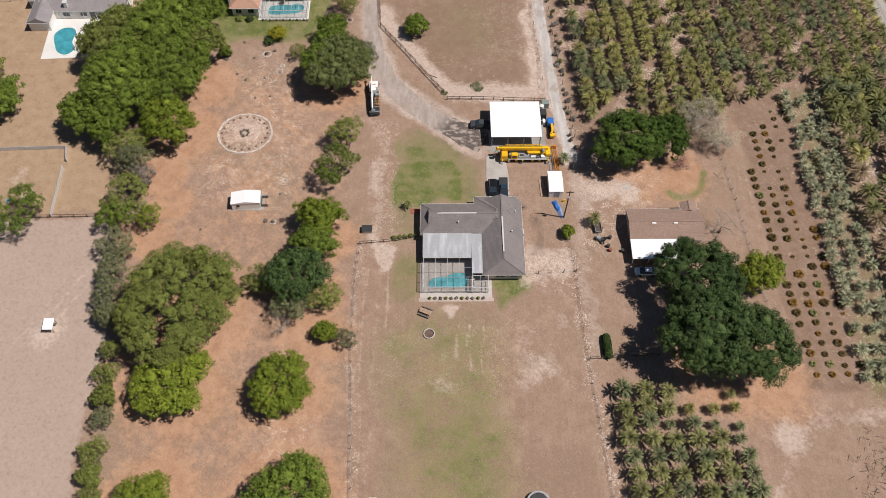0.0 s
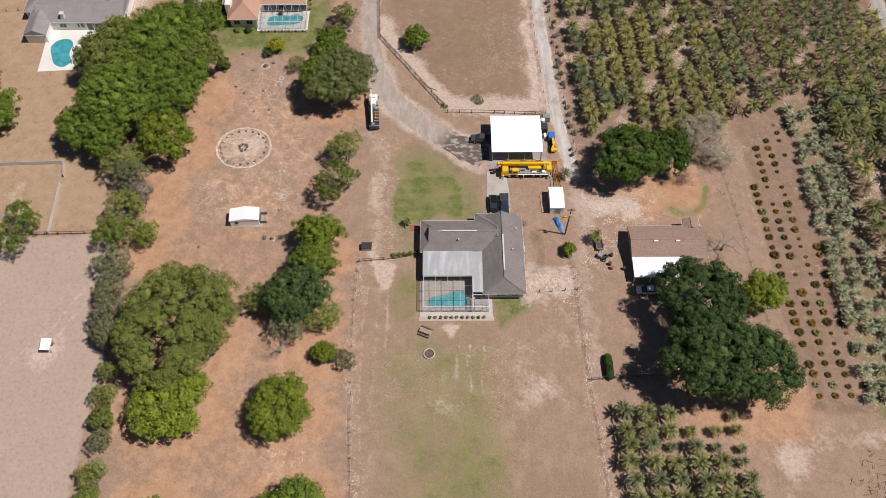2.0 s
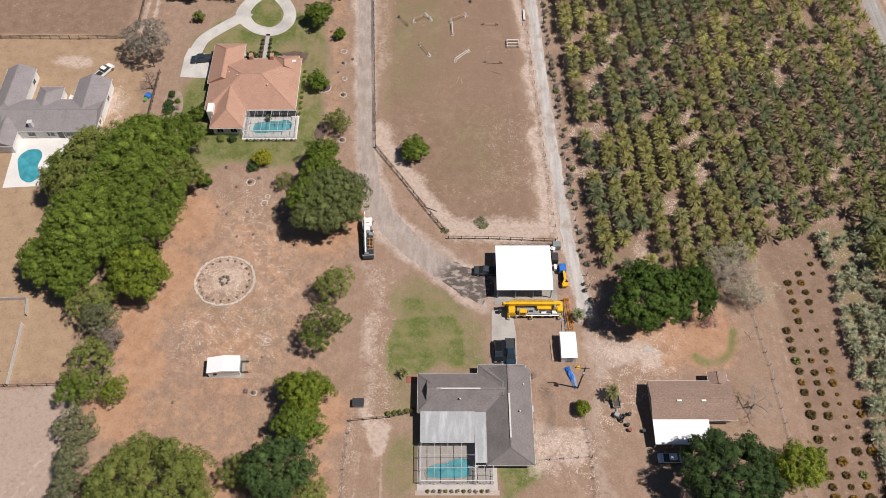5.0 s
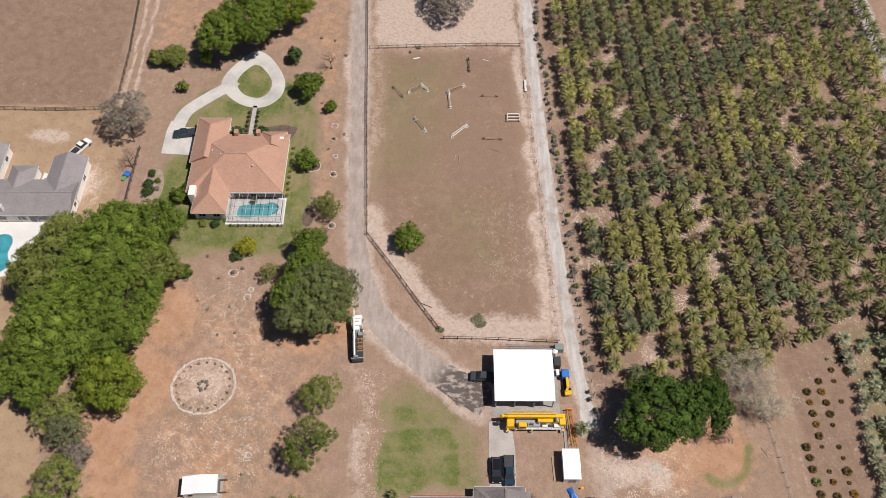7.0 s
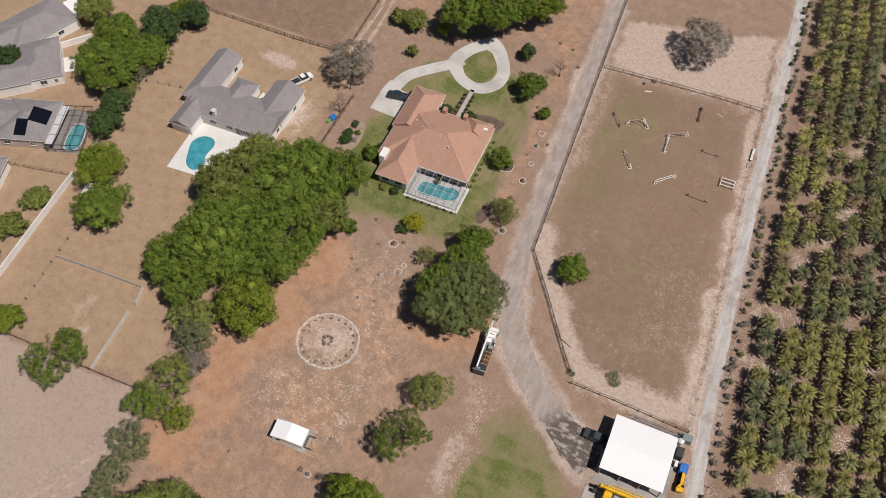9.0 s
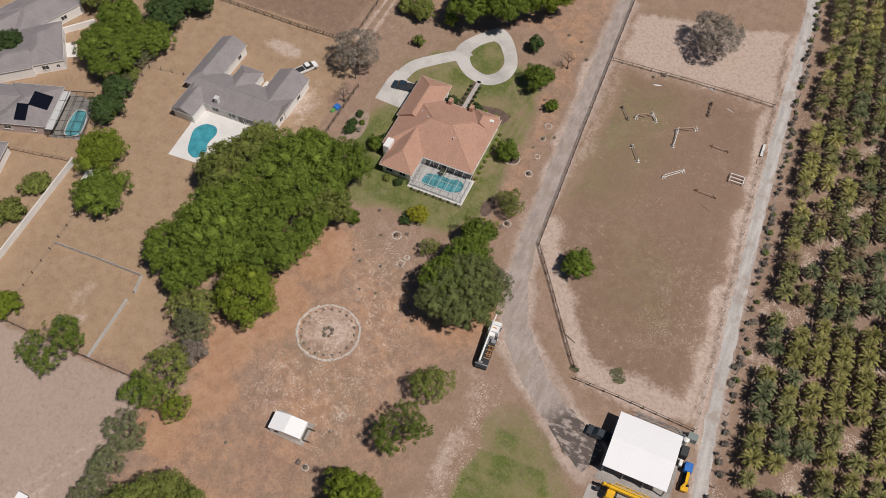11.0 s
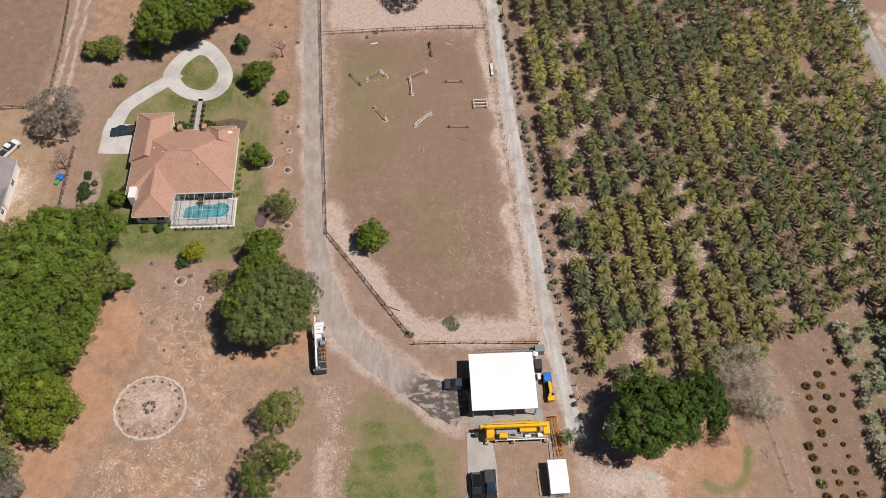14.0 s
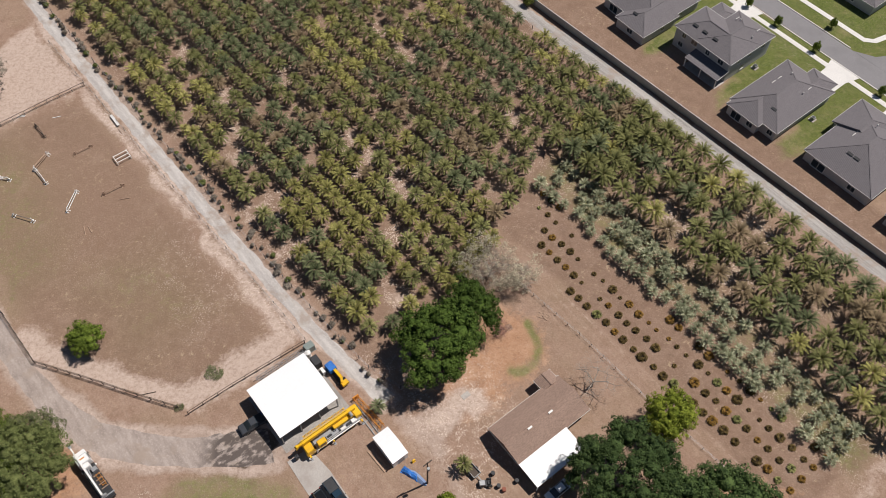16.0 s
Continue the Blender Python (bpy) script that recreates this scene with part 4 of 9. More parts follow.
def bare_tree(seed, x, y, r, h, label, bark=None):
    ob = thing("bare_tree", label, "tree", x, y)
    g = limbs(seed, h * 1.1, 1.5, 6, 0.15, 3)
    part("trunk", Geo().tube((0, 0, -0.05), (0, 0, h * 0.12), 0.3, 0.24, 8), M_BARK, ob)
    mx = max(max(abs(p[0]), abs(p[1])) for p in g.v)
    mz = max(p[2] for p in g.v)
    g.v = [(p[0] * r / mx, p[1] * r / mx, p[2] * h / mz) for p in g.v]
    part("branch_work", g, bark or M_BARK, ob)
    return ob


def frond_arrays(seed, fronds, length, leaflets, curve, rise=(0.15, 1.35), leaf_len=0.5):
    """Palm fronds: arched ribs with a row of leaflets on either side."""
    rs = np.random.RandomState(seed)
    V, T = [], []
    n = 0
    for i in range(fronds):
        a = i * 2.39996 + rs.uniform(-0.25, 0.25)
        el = rise[0] + (rise[1] - rise[0]) * ((i + 0.5) / fronds) ** 1.15 + rs.uniform(-0.1, 0.1)
        L = length * rs.uniform(0.8, 1.12) * (1.0 - 0.25 * max(0, el - 0.8))
        o = np.array([math.cos(a), math.sin(a), 0])
        s = np.array([-o[1], o[0], 0])
        pts, p, e = [], o * 0.08, el
        for k in range(7):
            pts.append(p.copy())
            p = p + (o * math.cos(e) + np.array([0, 0, math.sin(e)])) * L / 6
            e -= rs.uniform(0.6, 1.3) * curve
        pts = np.array(pts)
        n0 = n
        stations = []
        for k in range(leaflets + 1):
            f = min(5.999, (0.1 + 0.9 * k / leaflets) * 6)
            j = int(f)
            stations.append(pts[j] + (pts[j + 1] - pts[j]) * (f - j))
        V += stations
        n += len(stations)
        for k in range(leaflets):
            u = (k + 0.5) / leaflets
            fw = stations[k + 1] - stations[k]
            fw = fw / np.linalg.norm(fw)
            ll = leaf_len * (0.45 + 0.75 * math.sin(0.35 + u * 2.5)) * rs.uniform(0.85, 1.15)
            for side in (-1, 1):
                d = s * side * 0.8 + fw * rs.uniform(0.45, 0.75) + np.array([0, 0, rs.uniform(0.1, 0.35)])
                V.append((stations[k] + stations[k + 1]) / 2 + d / np.linalg.norm(d) * ll)
                T.append((n0 + k, n0 + k + 1, n) if side > 0 else (n0 + k + 1, n0 + k, n))
                n += 1
    return np.array(V), np.array(T)


PALMS = [frond_arrays(40 + k, 46, 2.12, 9, 0.2, (-0.25, 1.45), 0.33) for k in range(4)]
SILVER = [frond_arrays(60 + k, 34, 1.35, 4, 0.16, (-0.1, 1.5), 0.27) for k in range(3)]
BRONZE = [frond_arrays(70 + k, 44, 0.75, 3, 0.3, (0.3, 1.5), 0.24) for k in range(3)]
for k, (v, t) in enumerate(PALMS):
    v[:, 2] += 2.8
for v, t in SILVER:
    v[:, 2] += 1.25
for v, t in BRONZE:
    v[:, 2] += 0.15
palm_cache = {}


def palm(kind, k, leaf, x, y, size, label, group, name="palm"):
    arrays = {"palm": PALMS, "silver": SILVER, "bronze": BRONZE}[kind]
    key = (kind, k, leaf.name)
    m = pose(x, y, 0, 0, 0, (x * 53 + y * 91) % 360)
    if key not in palm_cache:
        ob = thing(name, label, "palm" if kind == "palm" else "shrub")
        v, t = arrays[k]
        if kind == "palm":
            g = Geo()
            for j in range(11):
                g.tube((0, 0, j * 0.26 - 0.05), (0, 0, j * 0.26 + 0.23), 0.30 - 0.008 * j, 0.22 - 0.008 * j, 8)
            part("trunk", g, M_BARK, ob)
        else:
            part("stem", Geo().tube((0, 0, -0.03), (0, 0, 1.05 if kind == "silver" else 0.4), 0.09, 0.05, 6), M_BARK, ob)
        part("fronds" if kind == "palm" else "leaves", big_mesh("fronds", v, t, leaf), leaf, ob)
        palm_cache[key] = ob
    else:
        ob = copy_thing(palm_cache[key], m)
        ob.name = name
    ob.matrix_basis = m @ Matrix.Diagonal((size, size, size, 1))
    return tagged(ob, label, "palm" if kind == "palm" else "shrub", group)


def palm_mass(name, spots, arrays, material, label, category):
    """Many far palms as one mesh."""
    V, T, n = [], [], 0
    for i, (x, y, s) in enumerate(spots):
        v, t = arrays[i % len(arrays)]
        a = (x * 53 + y * 91) % 6.28
        c, d = math.cos(a), math.sin(a)
        w = np.stack([v[:, 0] * c - v[:, 1] * d, v[:, 0] * d + v[:, 1] * c, v[:, 2]], -1) * s + [x, y, 0]
        V.append(w)
        T.append(t + n)
        n += len(v)
    return tagged(new(name, big_mesh(name, np.vstack(V), np.vstack(T), material)), label, category, kind="stuff")


def plant_grove():
    """Palms in straight columns, with clearings where some have died."""
    rs = random.Random(11)
    near, far = [], []
    for col in range(21):
        y = 124.0 + (col % 3) * 1.1
        while y < 288:
            lane = 32.5 + (188 - y) * 0.047
            px, py = lane + (col - 1) * 4.28 - (0.3 if col == 0 else 0) + rs.uniform(-0.35, 0.35), y + rs.uniform(-0.5, 0.5)
            y += 3.05
            clear = py < 131.5 and px > 33.5 or (58 < px < 93 and py < 131.5 + (px - 58) * 0.5) or px > 112.5
            bare = any(((px - cx) / rx) ** 2 + ((py - cy) / ry) ** 2 < 0.55 for cx, cy, rx, ry in CLEARINGS)
            gap = float(value_noise(np.array([px]), np.array([py]), 5.0, 21)[0])
            if clear or bare or gap < 0.06 or rs.random() < 0.03 or (col == 0 and rs.random() < 0.12):
                continue
            tone = float(value_noise(np.array([px]), np.array([py]), 12.0, 33)[0]) + rs.uniform(-0.35, 0.35)
            s = rs.uniform(0.3, 0.5) if col == 0 else rs.uniform(0.45, 0.6) if rs.random() < 0.06 else rs.uniform(0.83, 1.04)
            kind = "shrub" if col == 0 else "dry" if rs.random() < 0.05 else "yellow" if tone > (0.36 if px < 54 and py < 172 else 0.74) else "blue" if tone < 0.22 else "green"
            (near if py < 180 and px < 66 or py < 168 and px < 75 else far).append((px, py, s, kind))
    # the block east of the young plants
    for col in range(5):
        y = 62.0 + (col % 2) * 2.0
        while y < 146:
            px, py = 93.2 - max(0, (y - 120)) * 0.05 + col * 4.75 + rs.uniform(-0.6, 0.6), y + rs.uniform(-0.8, 0.8)
            y += 4.4
            bare = any(((px - cx) / rx) ** 2 + ((py - cy) / ry) ** 2 < 1 for cx, cy, rx, ry in CLEARINGS)
            if not bare and px < 113.4 and float(value_noise(np.array([px]), np.array([py]), 5.0, 23)[0]) > 0.1:
                far.append((px, py, rs.uniform(1.05, 1.32), rs.choice(["green", "blue", "blue", "yellow", "dry"]) if rs.random() < 0.4 else "green"))
    return near, far


LEAF = {"green": L_PALM, "yellow": L_PALM_Y, "blue": L_PALM_B, "dry": L_PALM_D}
WORDS = {"green": "green", "yellow": "yellowing green", "blue": "blue-green", "dry": "dried-out brown"}
near, far = plant_grove()
lane_shrubs = [p for p in near + far if p[3] == "shrub"]
near, far = [p for p in near if p[3] != "shrub"], [p for p in far if p[3] != "shrub"]
near.sort(key=lambda p: p[1] + 0.5 * p[0])
far += near[290:]
for i, (x, y, s, kind) in enumerate(near[:290]):
    palm("palm", i % 4, LEAF[kind], x, y, s, f"low {WORDS[kind]} date palm in the grove", "palms of the grove")
for kind in LEAF:
    spots = [(x, y, s) for x, y, s, k in far if k == kind]
    if spots:
        palm_mass("palm_grove", spots, PALMS, LEAF[kind], f"rows of low {WORDS[kind]} date palms", "palms")

# the palm plot south of the cross fence
rs = random.Random(5)
for j in range(9):
    y = 63.6 - 3.15 * j
    for i in range(6):
        x = 33.7 + 4.15 * i + 0.16 * j
        if j == 0 and i in (3, 4):
            continue
        small = (j < 2 and i > 2) or (j == 2 and i in (2, 4, 5)) or (j == 3 and i == 5)
        s = rs.uniform(0.48, 0.62) if small else rs.uniform(0.86, 1.02)
        kind = rs.choice(["green", "green", "blue", "green"]) if not (small and j == 1) else "yellow"
        palm("palm", (i + j) % 4, LEAF[kind], x + rs.uniform(-.35, .35), y + rs.uniform(-.35, .35), s, f"{'young' if small else 'bushy'} {WORDS[kind]} date palm in a planted plot", "palms of the plot")

# silver shrubs and young bronze plants beside the grove
y = 67.5
spots = []
while y < 141:
    for x in (82.2, 85.7, 89.1):
        if rs.random() < 0.9:
            spots.append((x + rs.uniform(-.8, .8) + (y - 100) * 0.012, y + rs.uniform(-.7, .7), rs.uniform(0.86, 1.2)))
    y += 2.5
for i, (x, y, s) in enumerate(spots):
    palm("silver", i % 3, L_SILVER, x, y, s, "bushy silver-leaved shrub in a nursery row", "silver shrubs", "silver_shrub")
ROWS = ((67, 118, 0.03), (67, 131, 0.03), (67, 132, 0.03), (67, 104, 0.35), (133, 141, 0.1))
i = 0
y = 67.6
while y < 141:
    for k, (lo, hi, lost) in enumerate(ROWS):
        if not (lo < y < hi or k == 3 and 126 < y < 138) or rs.random() < lost:
            continue
        i += 1
        x = 70.15 + (116 - y) * 0.045 + 3.1 * k + rs.uniform(-.2, .2)
        leaf = L_BRONZE if rs.random() < 0.58 else rs.choice([L_PALM, L_GINGER, L_GINGER, L_GINGER, L_GINGER])
        palm("bronze", i % 3, leaf, x, y + rs.uniform(-.25, .25), rs.choice([0.6, 0.85, 0.98, 1.1, 1.2]) * rs.uniform(0.9, 1.1), "young bronze-leaved plant in bare soil", "young plants", "young_plant")
    y += 2.28


BIG = [
    ("huge", 1, L_OLIVE, -51.8, 80.0, 12.0, 13, "broad olive-green oak in the horse field"),
    ("medium", 1, L_BRIGHT, -50.5, 64.2, 7.2, 8.6, "round bright green tree on orange soil"),
    ("medium", 2, L_BRIGHT, -30.1, 63.8, 6.1, 8.2, "round bright green tree on orange soil"),
    ("medium", 3, L_OAK, -26.6, 42.4, 7.6, 9, "green oak in the horse field"),
    ("medium", 1, L_LIME, -52.0, 39.8, 6.8, 8, "yellow-green tree in the horse field"),
    ("medium", 2, L_DARK, -29.3, 87.2, 6.2, 10, "dense dark green oak within a clump"),
    ("thin", 1, L_OLIVE, -36.5, 87.7, 3.4, 6, "thin olive tree in a clump"),
    ("small", 1, L_BRIGHT, -25.9, 102.0, 4.9, 9, "bright green tree at the field edge"),
    ("small", 2, L_OAK, -26.8, 95.6, 4.7, 8, "green tree at the field edge"),
    ("thin", 2, L_OLIVE, -23.6, 83.7, 3.6, 6, "thin olive tree in a clump"),
    ("thin", 3, L_GREY, -30.2, 81.6, 3.4, 6, "grey-green sparse tree in a clump"),
    ("small", 3, L_BRIGHT, -23.2, 76.2, 2.4, 4.2, "small bright green tree beside the fence"),
    ("thin", 1, L_GREY, -19.2, 74.8, 2.1, 3.5, "half-bare small tree beside the fence"),
    ("sparse", 1, L_OAK, -23.2, 116.6, 4.6, 8, "loose green tree beside the driveway"),
    ("thin", 2, L_OLIVE, -22.0, 126.3, 4.2, 7, "thin olive tree beside the driveway"),
    ("big", 2, L_SAGE, -24.4, 145.8, 8.0, 11, "large grey-green oak beside the driveway"),
    ("sparse", 2, L_GREY, -20.6, 149.6, 4.6, 9, "grey-green half-bare oak beside the driveway"),
    ("small", 3, L_OAK, -27.0, 153.6, 4.6, 9.5, "green oak behind a grey-green one"),
    ("medium", 1, L_OAK, -28.0, 146.6, 5.4, 10.3, "green oak grown into a grey-green one"),
    ("small", 1, L_OAK, -27.2, 160.4, 3.7, 8, "green tree behind the large oak"),
    ("small", 2, L_OAK, -6.3, 163.2, 3.3, 5, "round green tree inside the paddock"),
    ("big", 1, L_DARK, 50.6, 84.6, 9.0, 12.4, "dense dark green oak beside the brown house"),
    ("big", 3, L_DARK, 50.8, 72.2, 9.4, 14, "dense dark green oak in a large clump"),
    ("medium", 2, L_DARK, 59.2, 71.2, 7.6, 12, "dark green oak at the edge of a clump"),
    ("small", 3, L_LIME, 64.4, 88.4, 4.6, 8, "yellow-green tree beside the young plants"),
    ("medium", 1, L_DEEP, 41.6, 122.2, 8.0, 10.5, "dense dark green oak beside the lane"),
    ("small", 1, L_DEEP, 51.0, 124.4, 5.4, 9, "dark green oak beside a bare tree"),
    ("sparse", 1, L_OAK, -90.4, 103.6, 5.4, 8, "loose green tree at the corral fence"),
    ("small", 2, L_OAK, -104.2, 137.2, 5.8, 8, "round green tree on dry grass"),
    ("big", 1, L_OAK, -67.2, 156.0, 10.4, 14, "large green oak in a dense grove"),
    ("medium", 2, L_OAK, -61.0, 162.4, 6.6, 12, "green oak in a dense grove"),
    ("medium", 3, L_OLIVE, -78.6, 153.2, 8.4, 13, "olive oak in a dense grove"),
    ("big", 2, L_OAK, -73.6, 138.6, 9.6, 14, "large green oak in a dense grove"),
    ("big", 3, L_OAK, -63.5, 142.3, 9.4, 14, "large green oak in a dense grove"),
    ("medium", 1, L_OAK, -81.6, 131.0, 5.8, 10, "green oak at the edge of a dense grove"),
    ("medium", 2, L_BRIGHT, -62.3, 128.0, 6.2, 11, "bright green oak at the edge of a dense grove"),
    ("medium", 3, L_OAK, -75.8, 128.2, 5.2, 10, "green oak at the edge of a dense grove"),
    ("medium", 1, L_OLIVE, -59.0, 152.6, 5.9, 11, "olive oak in a dense grove"),
    ("small", 1, L_OLIVE, -81.0, 163.5, 4.4, 8, "olive tree beside the grey house"),
    ("small", 2, L_OLIVE, -70.6, 166.6, 4.6, 8, "olive tree at the grove's edge"),
    ("medium", 2, L_OAK, -54.5, 222.8, 6.6, 12, "large green tree at the head of the driveway loop"),
    ("big", 3, L_OAK, -47.4, 226.4, 8.0, 13, "large green tree at the head of the driveway loop"),
    ("medium", 1, L_BRIGHT, -38.6, 233.4, 6.0, 10, "green tree north of the driveway loop"),
    ("small", 3, L_OLIVE, -67.2, 218.5, 3.2, 5, "olive tree beside the dirt track"),
    ("small", 1, L_OAK, -32.0, 208.0, 3.6, 6, "green tree on the lawn"),
    ("bush", 1, L_OAK, -30.8, 185.3, 2.6, 4, "green tree in a ring of mulch"),
    ("thin", 3, L_OLIVE, -24.8, 171.6, 3.0, 5, "thin olive tree beside the driveway"),
    ("small", 2, L_YELLOW, -41.4, 161.6, 2.2, 3.6, "yellow-green young tree on the lawn"),
    ("bush", 3, L_DARK, -43.6, 159.9, 1.2, 1.8, "dark green shrub under a yellow tree"),
    ("thin", 1, L_OLIVE, -35.9, 155.0, 2.0, 3.6, "small olive-brown tree on the lawn"),
    ("bush", 1, L_OAK, -53.9, 155.4, 1.6, 3, "green shrub on bare soil"),
    ("bush", 2, L_OLIVE, -71.7, 218.6, 2.2, 4, "olive shrub beside the dirt track"),
    ("bush", 3, L_OAK, -59.6, 219.0, 1.7, 4, "round green young tree on bare soil"),
    ("bush", 1, L_DARK, -36.9, 219.6, 1.9, 4, "dark green young tree"),
    ("bush", 2, L_OAK, -26.4, 202.6, 1.5, 3, "small green tree beside the driveway"),
    ("bush", 3, L_OLIVE, -63.8, 209.0, 1.4, 3, "small olive shrub on bare soil"),
    ("small", 2, L_BRIGHT, -111.4, 146.6, 5.4, 8, "bright green tree beside the white wall"),
    ("big", 1, L_OAK, -127.4, 172.6, 8.0, 9, "large green tree behind the neighbours' houses"),
    ("medium", 3, L_OAK, -132.4, 183.2, 5.4, 8, "green tree behind the neighbours' houses"),
    ("medium", 1, L_DARK, -123.6, 189.8, 5.6, 8, "dark green tree along the boundary"),
    ("small", 1, L_DARK, -118.6, 157.8, 3.8, 6, "dark green tree along the boundary"),
    ("small", 3, L_OAK, -122.0, 181.0, 5.0, 7, "green tree along the boundary"),
    ("small", 2, L_DARK, -119.8, 164.0, 3.6, 6, "dark green tree along the boundary"),
    ("small", 3, L_DARK, -153.2, 165.4, 3.6, 6, "round dark green tree between two houses"),
    ("medium", 2, L_OLIVE, -143.2, 188.6, 5.0, 8, "olive tree beside a house"),
    ("small", 1, L_DARK, -119.0, 196.5, 4.0, 7, "dark green tree along the boundary"),
    ("small", 2, L_BRIGHT, -106.0, 107.6, 3.2, 5, "bright green small tree on dry grass"),
    ("bush", 1, L_OLIVE, -120.6, 126.5, 3.2, 4, "olive shrubs outside the white wall"),
    ("bush", 2, L_OLIVE, -120.4, 134.5, 3.0, 3.5, "olive shrubs outside the white wall"),
    ("bush", 3, L_OAK, -119.4, 117.8, 2.6, 3.5, "green shrubs outside the white wall"),
    ("withered", 3, L_DRY, 2.6, 237.2, 6.6, 9, "dry grey-brown oak in the sandy paddock"),
    ("withered", 2, L_DRY, -74.0, 196.4, 6.2, 9, "half-bare brown tree beside the dirt track"),
    ("bush", 1, L_BRIGHT, 26.9, 100.6, 1.5, 2.6, "small bright green bush beside the lane"),
]
for size, seed, leaf, x, y, r, h, label in BIG:
    tree(size, seed, leaf, x, y, r, h, label)
LINE = [(-68.0, 108.6, 4.8, 8, L_OLIVE), (-62.4, 103.2, 2.9, 6, L_BRIGHT), (-69.8, 103.2, 3.6, 7, L_OAK), (-67.8, 96.4, 3.8, 6.5, L_GREY), (-67.2, 90.0, 3.6, 7, L_GREY), (-67.2, 84.6, 3.2, 7, L_GREY), (-66.4, 79.6, 2.6, 6, L_GREY),
        (-68.4, 118.2, 4.2, 8, L_GREY), (-70.6, 122.4, 4.4, 8, L_OLIVE), (-65.6, 113.8, 3.2, 6, L_DRY), (-64.3, 72.0, 2.2, 5, L_OLIVE), (-63.9, 67.4, 2.3, 5, L_OLIVE), (-63.4, 62.8, 2.4, 5, L_OLIVE), (-62.9, 58.3, 2.4, 5, L_GREY), (-63.0, 51.9, 2.5, 5, L_OLIVE), (-62.6, 47.5, 2.4, 5, L_OLIVE), (-61.2, 43.2, 2.6, 5, L_OLIVE)]
for i, (x, y, r, h, leaf) in enumerate(LINE):
    word = {L_OLIVE.name: "olive", L_GREY.name: "grey-green", L_BRIGHT.name: "bright green", L_OAK.name: "green", L_DRY.name: "dry brown"}[leaf.name]
    tree("thin" if i % 3 or r > 3 else "small", 1 + i % 3, leaf, x, y, r, h, f"{word} tree in a row along the fence", group="fence row trees")
tree("twiggy", 1, L_PALE, 60.2, 130.0, 6.2, 7, "pale bare tree with fine beige twigs", "bare_tree", bark=M_BARK_G)
tree("twiggy", 2, L_PALE, 63.6, 125.2, 4.6, 5, "pale bare tree with fine beige twigs", "bare_tree", bark=M_BARK_G)
bare_tree(4, 59.6, 101.2, 5.6, 6.5, "leafless brown tree behind the brown house", M_BARK_G)
bare_tree(12, 54.0, 119.6, 2.7, 1.8, "heap of reddish dead branches under the oak", surface("bark_red", (0.26, 0.14, 0.115), 0.85, var=0.3))
srs = random.Random(17)
for i, (x, y, s, kind) in enumerate(lane_shrubs):
    for dy in (0, 1.5):
        tree("bush", 1 + srs.randrange(3), srs.choice([L_DRY, L_DRY, L_SAGE]), x - 0.3 + srs.uniform(-.5, .7), y + dy + srs.uniform(-.6, .6), srs.uniform(0.3, 0.75), srs.uniform(0.5, 1.2), "dry scrubby shrub beside the gravel lane", "lane_shrub", "lane shrubs")
bare_tree(6, -32.3, 77.4, 4.3, 5, "leafless dead tree on orange soil", M_BARK_G)
bare_tree(7, -71.8, 185.0, 3.0, 5.5, "leafless tree beside the garden fence")
bare_tree(8, -27.6, 217.0, 3.0, 5, "leafless young tree beside the driveway")
bare_tree(9, -66.0, 114.5, 3.0, 7, "dead grey tree in the fence row", M_BARK_G)


# ---- buildings ----
def roof_solid(x0, x1, y0, y1, ze, zr, axis="x", hip=(True, True), thick=0.16):
    """A hipped or gabled roof as a closed body; hip tells, end by end, how far the hip runs in (0: a gable)."""
    w = (y1 - y0) / 2 if axis == "x" else (x1 - x0) / 2
    a, b = w * hip[0], w * hip[1]
    if axis == "x":
        ridge = [(x0 + a, (y0 + y1) / 2, zr), (x1 - b, (y0 + y1) / 2, zr)]
    else:
        ridge = [((x0 + x1) / 2, y0 + a, zr), ((x0 + x1) / 2, y1 - b, zr)]
    low = [(x0, y0, ze - thick), (x1, y0, ze - thick), (x1, y1, ze - thick), (x0, y1, ze - thick)]
    top = [(p[0], p[1], ze) for p in low]
    fs = [(3, 2, 1, 0)] + [(i, (i + 1) % 4, 4 + (i + 1) % 4, 4 + i) for i in range(4)]
    if axis == "x":
        fs += [(4, 5, 9, 8), (6, 7, 8, 9), (7, 4, 8), (5, 6, 9)]
    else:
        fs += [(5, 6, 9, 8), (7, 4, 8, 9), (4, 5, 8), (6, 7, 9)]
    return Geo().face_set(low + top + ridge, fs), ridge


